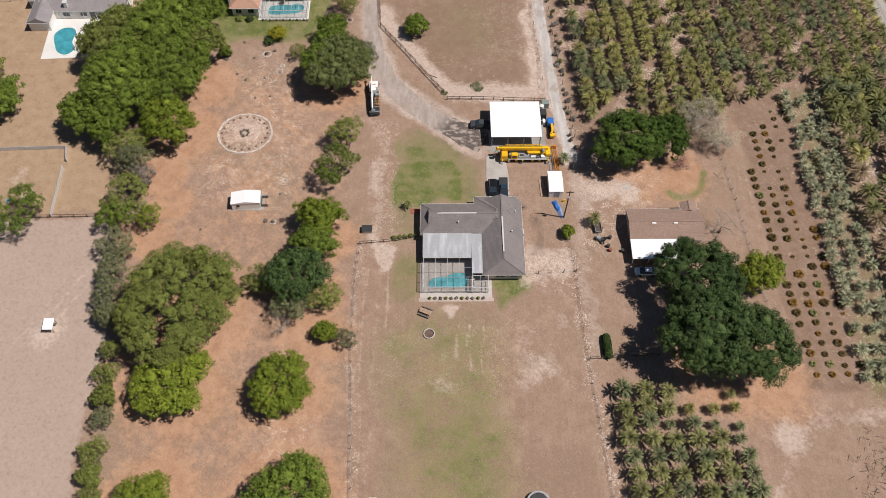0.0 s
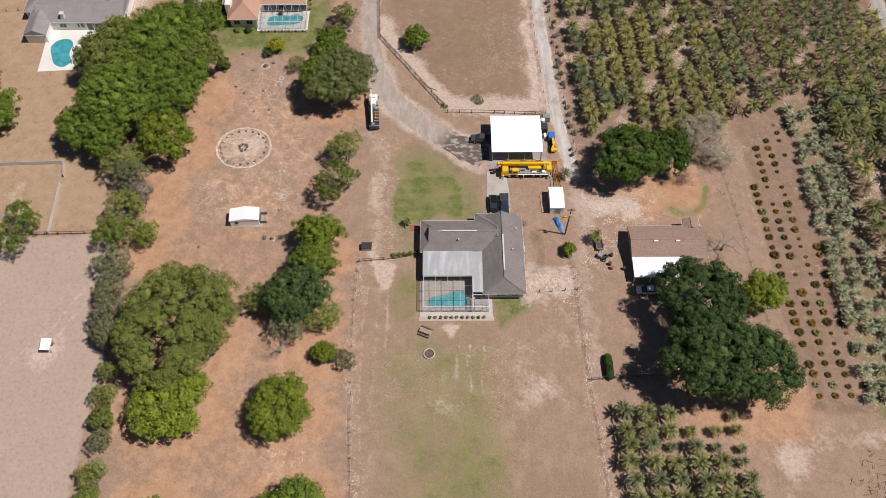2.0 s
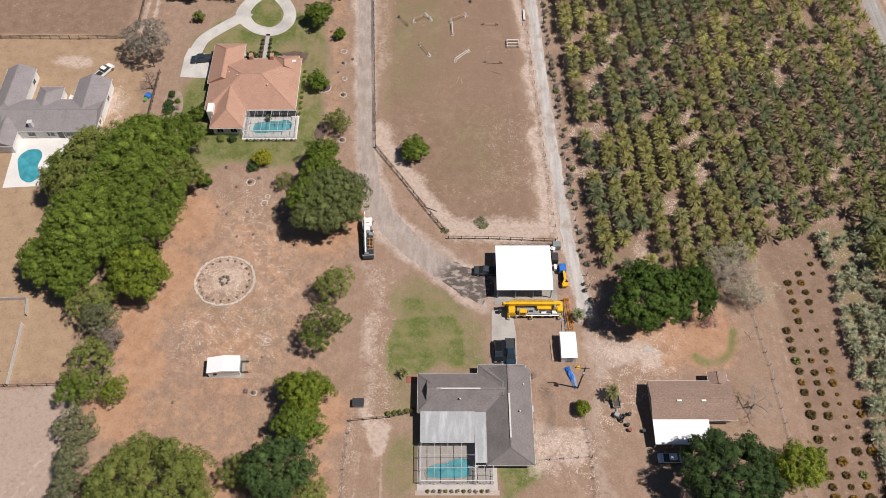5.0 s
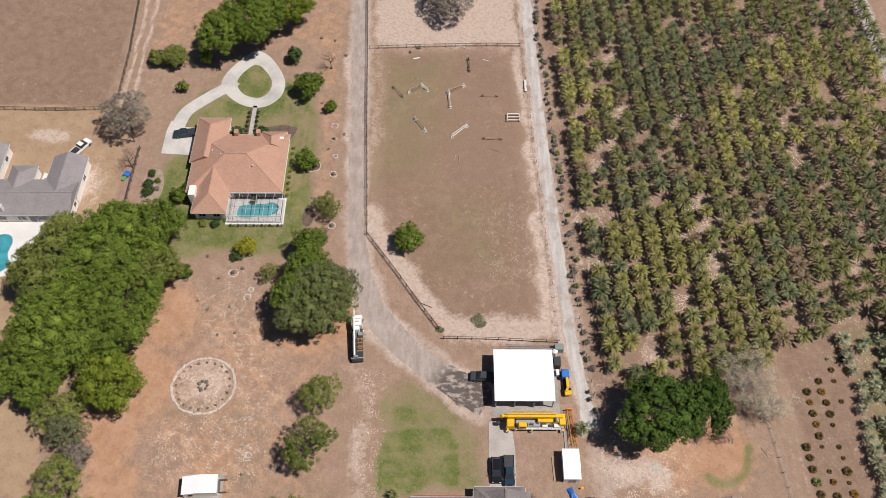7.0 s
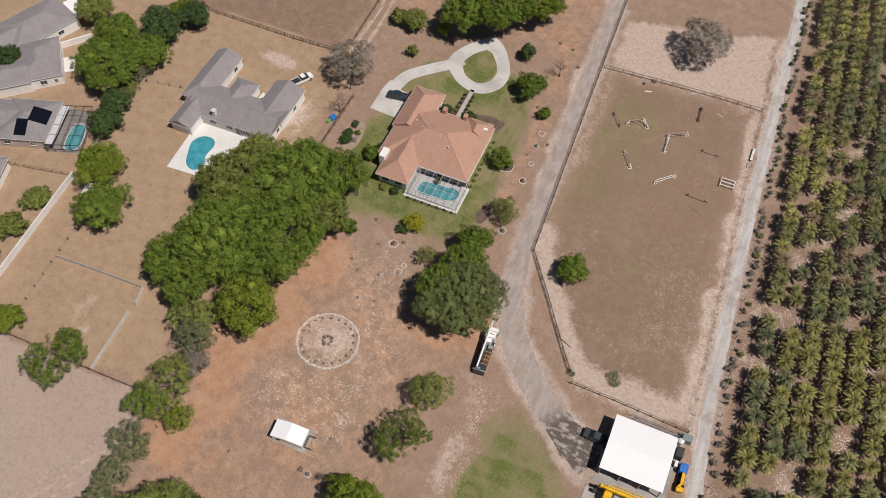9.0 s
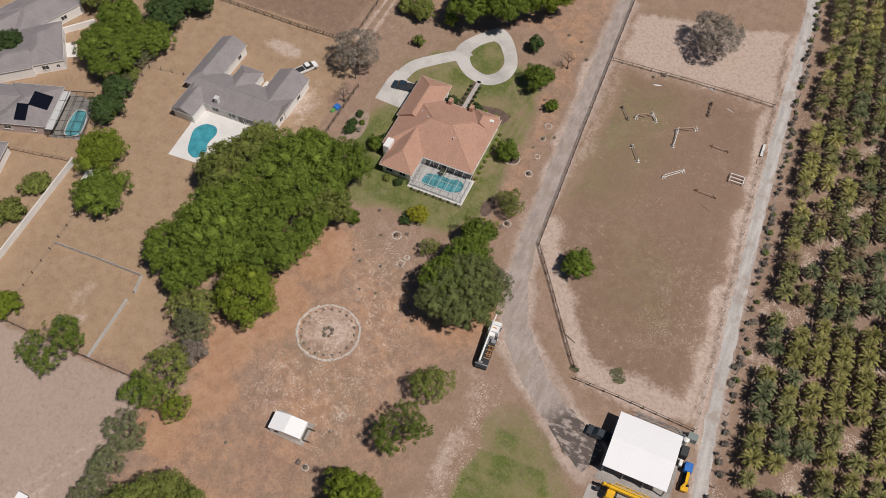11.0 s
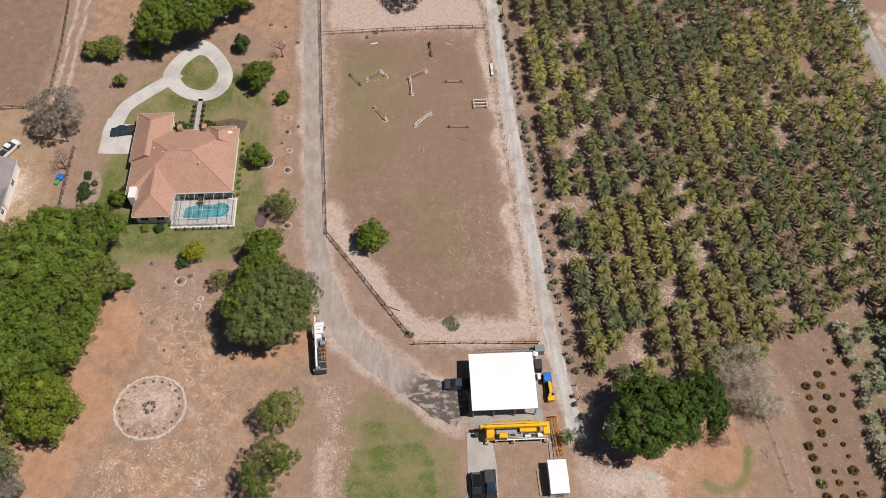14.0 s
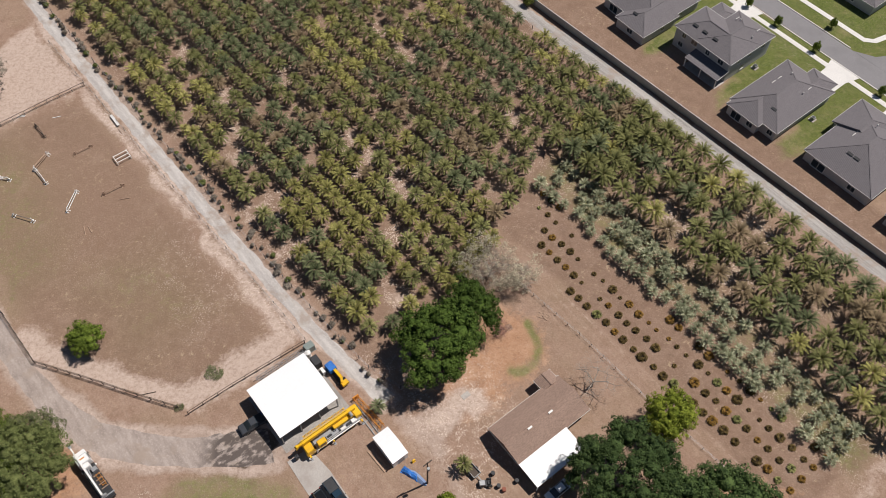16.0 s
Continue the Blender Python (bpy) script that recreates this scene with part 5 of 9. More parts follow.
def window(parent, x, y, z, w, h, face, frame_mat=None):
    """A framed window set on a wall that faces n, s, e or w."""
    t = 0.06
    g, p, s = Geo(), Geo(), Geo()
    sgn = -1 if face in "sw" else 1
    if face in "ns":
        for a, b, c, d in ((x - w / 2, x + w / 2, z, z + 0.08), (x - w / 2, x + w / 2, z + h - 0.08, z + h), (x - w / 2, x - w / 2 + 0.08, z, z + h), (x + w / 2 - 0.08, x + w / 2, z, z + h), (x - 0.03, x + 0.03, z, z + h)):
            g.box(a, b, min(y, y + sgn * t), max(y, y + sgn * t), c, d)
        p.box(x - w / 2 + 0.06, x + w / 2 - 0.06, min(y, y + sgn * 0.03), max(y, y + sgn * 0.03), z + 0.06, z + h - 0.06)
        s.box(x - w / 2 - 0.06, x + w / 2 + 0.06, min(y, y + sgn * 0.14), max(y, y + sgn * 0.14), z - 0.08, z)
    else:
        for a, b, c, d in ((y - w / 2, y + w / 2, z, z + 0.08), (y - w / 2, y + w / 2, z + h - 0.08, z + h), (y - w / 2, y - w / 2 + 0.08, z, z + h), (y + w / 2 - 0.08, y + w / 2, z, z + h), (y - 0.03, y + 0.03, z, z + h)):
            g.box(min(x, x + sgn * t), max(x, x + sgn * t), a, b, c, d)
        p.box(min(x, x + sgn * 0.03), max(x, x + sgn * 0.03), y - w / 2 + 0.06, y + w / 2 - 0.06, z + 0.06, z + h - 0.06)
        s.box(min(x, x + sgn * 0.14), max(x, x + sgn * 0.14), y - w / 2 - 0.06, y + w / 2 + 0.06, z - 0.08, z)
    win = part("window", g, frame_mat or M_TRIM, parent)
    part("pane", p, M_GLASS, win)
    part("sill", s, frame_mat or M_TRIM, win)


def door(parent, x, y, w, h, face, material=None):
    g = Geo()
    sgn = -1 if face in "sw" else 1
    if face in "ns":
        g.box(x - w / 2, x + w / 2, min(y, y + sgn * 0.05), max(y, y + sgn * 0.05), 0.02, h)
        k = (x + w * 0.36, y + sgn * 0.09, 1.0)
    else:
        g.box(min(x, x + sgn * 0.05), max(x, x + sgn * 0.05), y - w / 2, y + w / 2, 0.02, h)
        k = (x + sgn * 0.09, y + w * 0.36, 1.0)
    d = part("door", g, material or M_TRIM, parent)
    part("handle", Geo().box(k[0] - .04, k[0] + .04, k[1] - .04, k[1] + .04, .96, 1.04), M_CHROME, d)


def vents(parent, spots):
    for x, y, z in spots:
        part("roof_vent", Geo().tube((x, y, z - 0.3), (x, y, z + 0.3), 0.09, 0.09, 8).tube((x, y, z + 0.3), (x, y, z + 0.42), 0.19, 0.12, 8), M_RIDGE, parent)


def house(label, x, y, rz, blocks, roof_mat, wall_mat, inset=0.55, gutter=True, name="house", ridge_mat=None, wall_from=0.0):
    """Walls and roofs block by block: (x0, x1, y0, y1, eave, ridge, axis, hips)."""
    ob = thing(name, label, "house", x, y, 0, rz)
    for i, (x0, x1, y0, y1, ze, zr, axis, hip) in enumerate(blocks):
        d = inset + 0.012 * i
        part("wall", Geo().box(x0 + d, x1 - d, y0 + d, y1 - d, wall_from - 0.05, ze - 0.1 - 0.004 * i), wall_mat, ob)
        g, ridge = roof_solid(x0, x1, y0, y1, ze + 0.004 * i, zr, axis, hip)
        r = part("roof", g, roof_mat, ob)
        cap = Geo()
        if (Vector(ridge[0]) - Vector(ridge[1])).length > 0.3:
            cap.beam(Vector(ridge[0]) + Vector((0, 0, 0.02)), Vector(ridge[1]) + Vector((0, 0, 0.02)), 0.3, 0.06)
        corners = [(x0, y0), (x1, y0), (x1, y1), (x0, y1)]
        ends = {"x": ((0, (0, 3)), (1, (1, 2))), "y": ((0, (0, 1)), (1, (2, 3)))}[axis]
        for e, cs in ends:
            if hip[e]:
                for c in cs:
                    cap.beam(Vector((*corners[c], ze + 0.03)), Vector(ridge[e]) + Vector((0, 0, 0.02)), 0.24, 0.05)
        if cap.v:
            part("ridge_cap", cap, ridge_mat or roof_mat, r)
        if gutter:
            gt = Geo()
            for (ax, ay), (bx, by) in zip(corners, corners[1:] + corners[:1]):
                gt.beam((ax, ay, ze - 0.08), (bx, by, ze - 0.08), 0.12 if roof_mat == M_ROOF_H else 0.09, 0.15)
            part("gutter", gt, M_TRIM, r)
    return ob


def screen_cage(label, x0, x1, y0, y1, h, bays, rows, frame_mat, open_n=True):
    """A pool cage of thin metal bars with insect screen between them."""
    ob = thing("pool_cage", label, "pool enclosure", (x0 + x1) / 2, (y0 + y1) / 2)
    hx, hy = (x1 - x0) / 2, (y1 - y0) / 2
    w = 0.06
    for i in range(bays + 1):
        px = -hx + 2 * hx * i / bays
        for py in (-hy,) if open_n else (-hy, hy):
            part("post", Geo().box(px - w / 2, px + w / 2, py - w / 2, py + w / 2, 0.03, h), frame_mat, ob)
        part("roof_beam", Geo().beam((px, -hy, h), (px, hy, h + 0.1), w, 0.12), frame_mat, ob)
    for j in range(1, rows):
        py = -hy + 2 * hy * j / rows
        for px in (-hx, hx):
            part("post", Geo().box(px - w / 2, px + w / 2, py - w / 2, py + w / 2, 0.03, h), frame_mat, ob)
        part("purlin", Geo().beam((-hx, py, h + 0.03), (hx, py, h + 0.03), 0.055, 0.07), frame_mat, ob)
    for py in (-hy, hy):
        part("eave_beam", Geo().beam((-hx, py, h), (hx, py, h), 0.11, 0.14), frame_mat, ob)
    part("chair_rail", Geo().beam((-hx, -hy, 0.9), (hx, -hy, 0.9), 0.06, 0.08).beam((-hx, -hy, 0.9), (-hx, hy, 0.9), 0.06, 0.08).beam((hx, -hy, 0.9), (hx, hy, 0.9), 0.06, 0.08), frame_mat, ob)
    for nm, vs in (("roof_screen", [(-hx, -hy, h + .1), (hx, -hy, h + .1), (hx, hy, h + .2), (-hx, hy, h + .2)]), ("wall_screen", [(-hx, -hy, .05), (hx, -hy, .05), (hx, -hy, h), (-hx, -hy, h)]),
                   ("wall_screen", [(-hx, -hy, .05), (-hx, hy, .05), (-hx, hy, h), (-hx, -hy, h)]), ("wall_screen", [(hx, -hy, .05), (hx, hy, .05), (hx, hy, h), (hx, -hy, h)])):
        part(nm, Geo().face_set(vs, [(0, 1, 2, 3)]), M_SCREEN, ob)
    return ob


def pool(label, outline, water, coping=M_CONC_W, z=0.06):
    """A pool: water just under a raised coping."""
    cx, cy = sum(p[0] for p in outline) / len(outline), sum(p[1] for p in outline) / len(outline)
    pts = [Vector((p[0] - cx, p[1] - cy)) for p in outline]
    ob = thing("swimming_pool", label, "swimming pool", cx, cy)
    part("water", Geo().prism([tuple(p) for p in pts], 0.02, z + 0.015), water, ob)
    g = Geo()
    n = len(pts)
    out = [p + p.normalized() * 0.32 for p in pts]
    vs = [(p.x, p.y, z) for p in pts] + [(p.x, p.y, z + 0.05) for p in pts] + [(p.x, p.y, z + 0.05) for p in out] + [(p.x, p.y, 0.01) for p in out]
    fs = []
    for i in range(n):
        j = (i + 1) % n
        fs += [(i, j, n + j, n + i), (n + i, n + j, 2 * n + j, 2 * n + i), (2 * n + i, 2 * n + j, 3 * n + j, 3 * n + i)]
    part("coping", g.face_set(vs, fs), coping, ob)
    return ob


def smooth_outline(ctrl, per=5):
    """A closed smooth curve through control points."""
    n, out = len(ctrl), []
    for i in range(n):
        p0, p1, p2, p3 = (Vector(ctrl[(i + k) % n]) for k in (-1, 0, 1, 2))
        for s in range(per):
            t = s / per
            out.append(tuple(0.5 * ((2 * p1) + (p2 - p0) * t + (2 * p0 - 5 * p1 + 4 * p2 - p3) * t * t + (3 * p1 - p0 - 3 * p2 + p3) * t ** 3)))
    return out


# the grey ranch house with its lanai and pool cage
ox, oy = 6.0, 98.0
A = house("single-storey ranch house with a brown-grey shingle roof", ox, oy, 0, [
    (-10.7, 6.0, 1.2, 9.3, 2.5, 4.6, "x", (True, False)),
    (2.2, 11.1, -8.9, 10.2, 2.52, 4.75, "y", (0.58, False)),
    (0.9, 10.3, 4.0, 11.2, 2.48, 4.4, "y", (False, True)),
    (5.2, 10.9, 3.2, 9.2, 2.5, 4.2, "x", (False, True)),
], M_ROOF_A, M_WALL_BEIGE)
part("ridge_vent", Geo().box(-7.0, 1.3, 5.1, 5.38, 4.6, 4.7).box(6.5, 6.8, -4.5, 4.2, 4.76, 4.86), M_RIDGE, A, "pale metal ridge vents")
part("gable_vent", Geo().face_set([(-9.0, 3.0, 3.3), (-9.0, 7.5, 3.3), (-8.85, 5.25, 4.75), (-6.2, 5.25, 4.75), (-7.9, 3.0, 3.3), (-7.9, 7.5, 3.3)], [(0, 1, 2), (0, 2, 3, 4), (1, 5, 3, 2), (0, 4, 5, 1)]), M_ROOF_A, A)
part("lanai_roof", Geo().face_set([(-10.1, -4.5, 2.42), (0.1, -4.5, 2.42), (0.1, 1.4, 2.62), (-10.1, 1.4, 2.62), (-10.1, -4.5, 2.54), (0.1, -4.5, 2.54), (0.1, 1.4, 2.76), (-10.1, 1.4, 2.76)], [(3, 2, 1, 0), (4, 5, 6, 7), (0, 1, 5, 4), (1, 2, 6, 5), (2, 3, 7, 6), (3, 0, 4, 7)]), M_MEMBRANE, A, "light grey weathered membrane roof")
part("lanai_roof", Geo().box(0.104, 2.3, -8.5, 1.3, 2.5, 2.66), M_MEMBRANE, A)
part("lanai_post", Geo().box(-10.0, -9.85, -4.45, -4.3, 0, 2.42), M_TRIM, A)
part("lanai_post", Geo().box(-5.0, -4.85, -4.45, -4.3, 0, 2.42), M_TRIM, A)
part("lanai_post", Geo().box(0.15, 0.3, -8.45, -8.3, 0, 2.5), M_TRIM, A)
vents(A, [(-2.6, 3.4, 3.9), (8.6, 0.9, 4.0), (9.6, 6.6, 3.2)])
window(A, 6.0, -8.34, 0.9, 2.0, 1.2, "s")
window(A, 8.8, -8.34, 0.9, 1.4, 1.2, "s")
window(A, 10.54, -3.0, 0.9, 1.6, 1.2, "e")
window(A, -10.14, 5.2, 0.9, 1.6, 1.2, "w")
door(A, -4.0, 1.74, 2.4, 2.1, "s", M_GLASS)
part("chimney", Geo().box(10.55, 11.4, 1.4, 2.8, 0, 2.3, 0.06), M_WALL_GREY, A, "grey box chimney against the east wall")
door(A, 5.6, 10.6, 4.8, 2.2, "n")
solid("patio", Geo().box(-4.6, 6.4, 85.0, 94.2, -0.05, 0.04).box(6.404, 10.2, 85.2, 90.3, -0.05, 0.036), M_DECK, "grey concrete pool patio", "patio", "structure")
solid("patio", Geo().box(-4.9, 10.5, 84.3, 85.2, -0.05, 0.05), M_PAVER, "blush paver edge of the pool patio", "patio", "structure")
screen_cage("white-framed screened pool cage beside the ranch house", -3.9, 6.1, 86.3, 93.4, 2.45, 4, 3, M_ALU)
screen_cage("small white-framed screened porch cage", 6.25, 9.4, 86.3, 89.1, 2.3, 2, 2, M_ALU)
pool("turquoise swimming pool inside the screened cage", smooth_outline([(-2.5, 89.4), (-2.7, 87.8), (0.5, 87.5), (4.6, 87.7), (5.3, 89.0), (4.9, 90.9), (2.6, 91.1), (0.4, 90.2), (-1.2, 90.0)], 4), M_POOL, M_PAVER)
for i in range(11):
    tree("bush", 1 + i % 3, L_DRY if i % 3 else L_OLIVE, -2.6 + i * 1.1, 85.0, 0.34, 0.5, "small brown clipped shrub beside the patio", "shrub", "patio shrubs")
solid("brick_bed", Geo().box(-7.0, -4.0, 106.4, 107.8, -0.02, 0.09).box(-3.9, 6.6, 107.75, 108.3, -0.02, 0.1), M_BRICK, "red brick edging along the house front", "garden edging", "structure")

# the big terracotta house
B = house("large single-storey house with a terracotta shingle hip roof", -46.0, 182.0, 0, [
    (-10.9, 10.9, -6.6, 10.5, 2.9, 6.3, "x", (True, True)),
    (-11.5, -3.7, 2.0, 15.6, 2.92, 5.1, "y", (False, True)),
    (-8.8, -0.9, -12.4, 0.6, 2.88, 5.2, "y", (True, False)),
    (4.2, 10.2, 6.0, 11.3, 2.9, 4.9, "y", (False, True)),
], M_ROOF_B, M_WALL)
vents(B, [(-3.6, 2.0, 5.6), (4.0, -1.0, 5.3), (-6.0, 4.0, 4.6)])
# plain chimney-like boxes in place of the two small gabled dormers
for cx in (-1.6, 3.6):
    part("chimney", Geo().box(cx - 0.45, cx + 0.45, 9.6, 10.9, 2.4, 4.4, 0.05), M_ROOF_B, B)
part("chimney", Geo().box(-9.8, -8.3, -8.4, -5.6, 0, 4.3, 0.08), M_WALL, B, "broad white chimney stack against the wall")
part("skylight", Geo().box(8.6, 9.7, 8.3, 9.0, 3.6, 3.85, 0.03), M_WHITE, B)
for wx in (-6.6, -3.4):
    window(B, wx, -11.82, 0.9, 1.6, 1.3, "s")
window(B, 10.36, -2.0, 0.9, 1.6, 1.3, "e")
window(B, 10.36, 4.0, 0.9, 1.6, 1.3, "e")
door(B, -7.6, 15.0, 4.8, 2.2, "n")
door(B, 0.6, 9.93, 1.4, 2.2, "n", M_ALU_DARK)
for k in range(6):
    door(B, 0.5 + 1.9 * k, -6.05, 1.75, 2.5, "s", M_GLASS)
solid("patio", Geo().box(-47.6, -34.6, 168.6, 175.9, -0.05, 0.04), M_CONC_W, "pale concrete pool deck", "patio", "structure")
screen_cage("white-framed screened pool cage beside the terracotta house", -46.6, -34.9, 169.0, 175.3, 2.7, 6, 3, M_ALU)
pool("turquoise pool with rounded ends inside the cage", smooth_outline([(-45.0, 173.4), (-45.2, 171.0), (-43.2, 170.4), (-41, 170.7), (-38.2, 170.9), (-36.4, 171.9), (-36.2, 173.6), (-37.6, 174.7), (-39.6, 174.2), (-41.8, 174.3), (-43.4, 174.0)], 4), M_POOL)
for i in range(14):
    tree("bush", 1 + i % 3, L_DRY if i % 2 else L_DARK, -46.3 + i * 0.88, 168.2, 0.33, 0.5, "small dark clipped shrub beside the pool cage", "shrub", "cage shrubs")
for i in range(9):
    tree("bush", 1 + i % 3, L_LIME if i % 3 == 1 else L_OLIVE, -34.5, 176.6 + i * 1.75, 0.42, 0.6, "small clipped shrub along the house wall", "shrub", "wall shrubs")
for i in range(6):
    for k in (-1, 1):
        tree("bush", 1 + i % 3, L_DARK, -45.4 + 1.05 * k, 194.6 + i * 1.45, 0.42, 0.6, "round dark shrub lining the front walk", "shrub", "walk shrubs")
for x, y, r, h, lf in ((-48.3, 194.5, 1.5, 2.6, L_DARK), (-42.3, 194.6, 1.6, 2.4, L_DARK), (-58.6, 175.6, 1.9, 3, L_OAK), (-57.4, 178.2, 1.2, 2.2, L_DARK), (-40.2, 195.0, 0.9, 1, L_BRIGHT), (-37.4, 194.5, 1.0, 1.2, L_OLIVE), (-49.6, 168.4, 1.0, 1.4, L_DARK), (-52.4, 168.6, 0.9, 1.2, L_OLIVE), (-66.4, 182.6, 0.9, 1.4, L_DARK), (-66.6, 179.4, 1.2, 1.6, L_DARK), (-66.2, 177.4, 1.4, 1.8, L_DARK), (-64.8, 180.6, 0.7, 0.9, L_OAK), (-64.6, 178.4, 0.6, 0.8, L_DRY)):
    tree("bush", 2, lf, x, y, r, h, "leafy garden shrub beside the terracotta house", "shrub")
solid("mulch_bed", Geo().prism([(-48.6, 192.9), (-35.2, 193.7), (-34.2, 197.0), (-37.6, 198.0), (-44.3, 196.8), (-44.4, 203.2), (-46.6, 203.4), (-47.4, 196.0)], -0.02, 0.03), M_MULCH, "brown mulch bed at the front walk", "garden bed", "structure")
solid("mulch_bed", Geo().prism(smooth_outline([(-68.2, 183), (-65.2, 184.2), (-63.6, 181), (-63.6, 176.6), (-65.8, 174.9), (-67.8, 176)], 4), -0.02, 0.03), surface("bed_bark", (0.36, 0.27, 0.21), 0.95, var=0.3, scale=3), "oval brown bark bed on the lawn", "garden bed", "structure")
solid("mulch_bed", Geo().prism(smooth_outline([(-30.6, 171), (-29.2, 173.4), (-27.9, 171.4), (-28.6, 168.4), (-30.0, 168.4)], 4), -0.02, 0.03), M_MULCH, "oval mulch bed on the lawn", "garden bed", "structure")


def drive_strip(pts, w, material, label, name="driveway", z=0.03):
    rails = []
    for i, p in enumerate(pts):
        a, b = Vector(pts[max(0, i - 1)]), Vector(pts[min(len(pts) - 1, i + 1)])
        d = (b - a).normalized()
        s = Vector((-d.y, d.x)) * w / 2
        rails.append((Vector(p) + s, Vector(p) - s))
    n = len(rails)
    g = Geo()
    vs = [(q.x, q.y, zz) for zz in (-0.03, z) for r in rails for q in r]
    fs = []
    for i in range(n - 1):
        fs += [(2 * n + 2 * i, 2 * n + 2 * i + 1, 2 * n + 2 * i + 3, 2 * n + 2 * i + 2), (2 * i, 2 * i + 2, 2 * n + 2 * i + 2, 2 * n + 2 * i), (2 * i + 1, 2 * n + 2 * i + 1, 2 * n + 2 * i + 3, 2 * i + 3)]
    fs += [(0, 2 * n, 2 * n + 1, 1), (2 * n - 2, 2 * n - 1, 4 * n - 1, 4 * n - 2)]
    return solid(name, g.face_set(vs, fs), material, label, "driveway", "structure")


def curve(pts, per=5):
    out = []
    n = len(pts)
    for i in range(n - 1):
        p0, p1, p2, p3 = (Vector(pts[min(n - 1, max(0, i + k))]) for k in (-1, 0, 1, 2))
        for s in range(per):
            t = s / per
            out.append(tuple(0.5 * ((2 * p1) + (p2 - p0) * t + (2 * p0 - 5 * p1 + 4 * p2 - p3) * t * t + (3 * p1 - p0 - 3 * p2 + p3) * t ** 3)))
    return out + [tuple(pts[-1])]


drive_strip(curve([(-63.4, 197.0), (-62.0, 202.2), (-57.8, 206.6), (-53.4, 210.4), (-51.6, 212.6)], 6), 3.4, M_CONC_D, "curved pale concrete driveway")
outer = smooth_outline([(-54.6, 210.2), (-54.0, 215.6), (-49.6, 221.8), (-46.8, 223.2), (-43.0, 220.2), (-39.2, 213.4), (-39.2, 208.0), (-42.0, 204.4), (-45.6, 203.6), (-50.0, 205.2)], 5)
inner = smooth_outline([(-51.0, 211.6), (-50.2, 215.0), (-48.0, 217.8), (-46.8, 218.2), (-45.0, 217.0), (-42.4, 212.8), (-42.4, 209.4), (-44.0, 207.2), (-46.0, 206.9), (-49.0, 208.2)], 5)
ring_n = len(outer)
solid("driveway", Geo().face_set([(*p, 0.045) for p in outer] + [(*p, 0.045) for p in inner] + [(*p, -0.02) for p in outer] + [(*p, -0.02) for p in inner],
      [f for i in range(ring_n) for j in ((i + 1) % ring_n,) for f in ((i, j, ring_n + j, ring_n + i), (2 * ring_n + i, 2 * ring_n + j, j, i), (ring_n + i, ring_n + j, 3 * ring_n + j, 3 * ring_n + i))]), M_CONC_D, "pale concrete turning loop round an oval lawn", "driveway", "structure")
solid("driveway", Geo().prism([(-65.8, 189.0), (-57.4, 188.4), (-57.4, 196.8), (-61.6, 197.2), (-61.6, 199.2), (-65.2, 199.2), (-65.8, 196)], -0.03, 0.042), M_CONC_D, "pale concrete parking apron", "driveway", "structure")
solid("walkway", Geo().box(-45.9, -44.9, 193.4, 204.2, -0.03, 0.045), M_CONC, "straight concrete front walk", "walkway", "structure")

# the grey-roofed house with the kidney pool
C = house("sprawling grey-roofed single-storey house", -94.0, 176.0, 0, [
    (-10.0, 12.6, -7.1, 3.0, 2.8, 4.8, "x", (False, False)),
    (-11.6, -5.7, -11.7, -1.2, 2.82, 4.3, "y", (False, True)),
    (-13.7, -6.6, -3.2, 13.3, 2.8, 4.6, "y", (True, False)),
    (-4.2, 1.9, -2.4, 7.1, 2.78, 4.3, "y", (False, True)),
    (4.8, 12.9, -2.0, 9.6, 2.84, 4.75, "y", (False, False)),
], M_ROOF_C, M_WALL, inset=0.3, ridge_mat=M_ROOF_C)
part("chimney", Geo().box(-3.0, -2.1, -6.3, -5.4, 2.8, 4.7, 0.05).box(-3.1, -2.0, -6.4, -5.3, 4.7, 4.85, 0.04), M_RIDGE, C, "pale square chimney with a cap")
part("gable", Geo().face_set([(12.31, -6.8, 2.7), (12.31, 2.7, 2.7), (12.31, -2.05, 4.62), (12.2, -6.8, 2.7), (12.2, 2.7, 2.7), (12.2, -2.05, 4.62)], [(0, 1, 2), (3, 5, 4), (0, 2, 5, 3), (1, 4, 5, 2), (0, 3, 4, 1)]), M_WALL, C, "white gable end")
for gx0, gx1, gz in ((-13.4, -6.9, 4.45), (5.1, 12.6, 4.6)):
    gy = 13.0 if gx0 < 0 else 9.3
    part("gable", Geo().face_set([(gx0, gy, 2.7), (gx1, gy, 2.7), ((gx0 + gx1) / 2, gy, gz), (gx0, gy - 0.1, 2.7), (gx1, gy - 0.1, 2.7), ((gx0 + gx1) / 2, gy - 0.1, gz)], [(0, 1, 2), (3, 5, 4), (0, 2, 5, 3), (1, 4, 5, 2), (0, 3, 4, 1)]), M_WALL, C)
for k in range(6):
    part("post", Geo().box(-5.3 + 3.3 * k, -5.16 + 3.3 * k, -7.02, -6.88, 0, 2.7), M_TRIM, C)
for wx in (-3.0, 1.5, 6.0, 10.0):
    window(C, wx, -6.8, 0.9, 1.8, 1.2, "s")
window(C, 12.6, 4.5, 0.9, 1.4, 1.2, "e")
window(C, 12.3, -3.0, 0.9, 1.2, 1.2, "e")
window(C, -6.9, 10.0, 0.9, 1.4, 1.2, "e")
door(C, 4.0, -6.8, 1.8, 2.1, "s", M_GLASS)
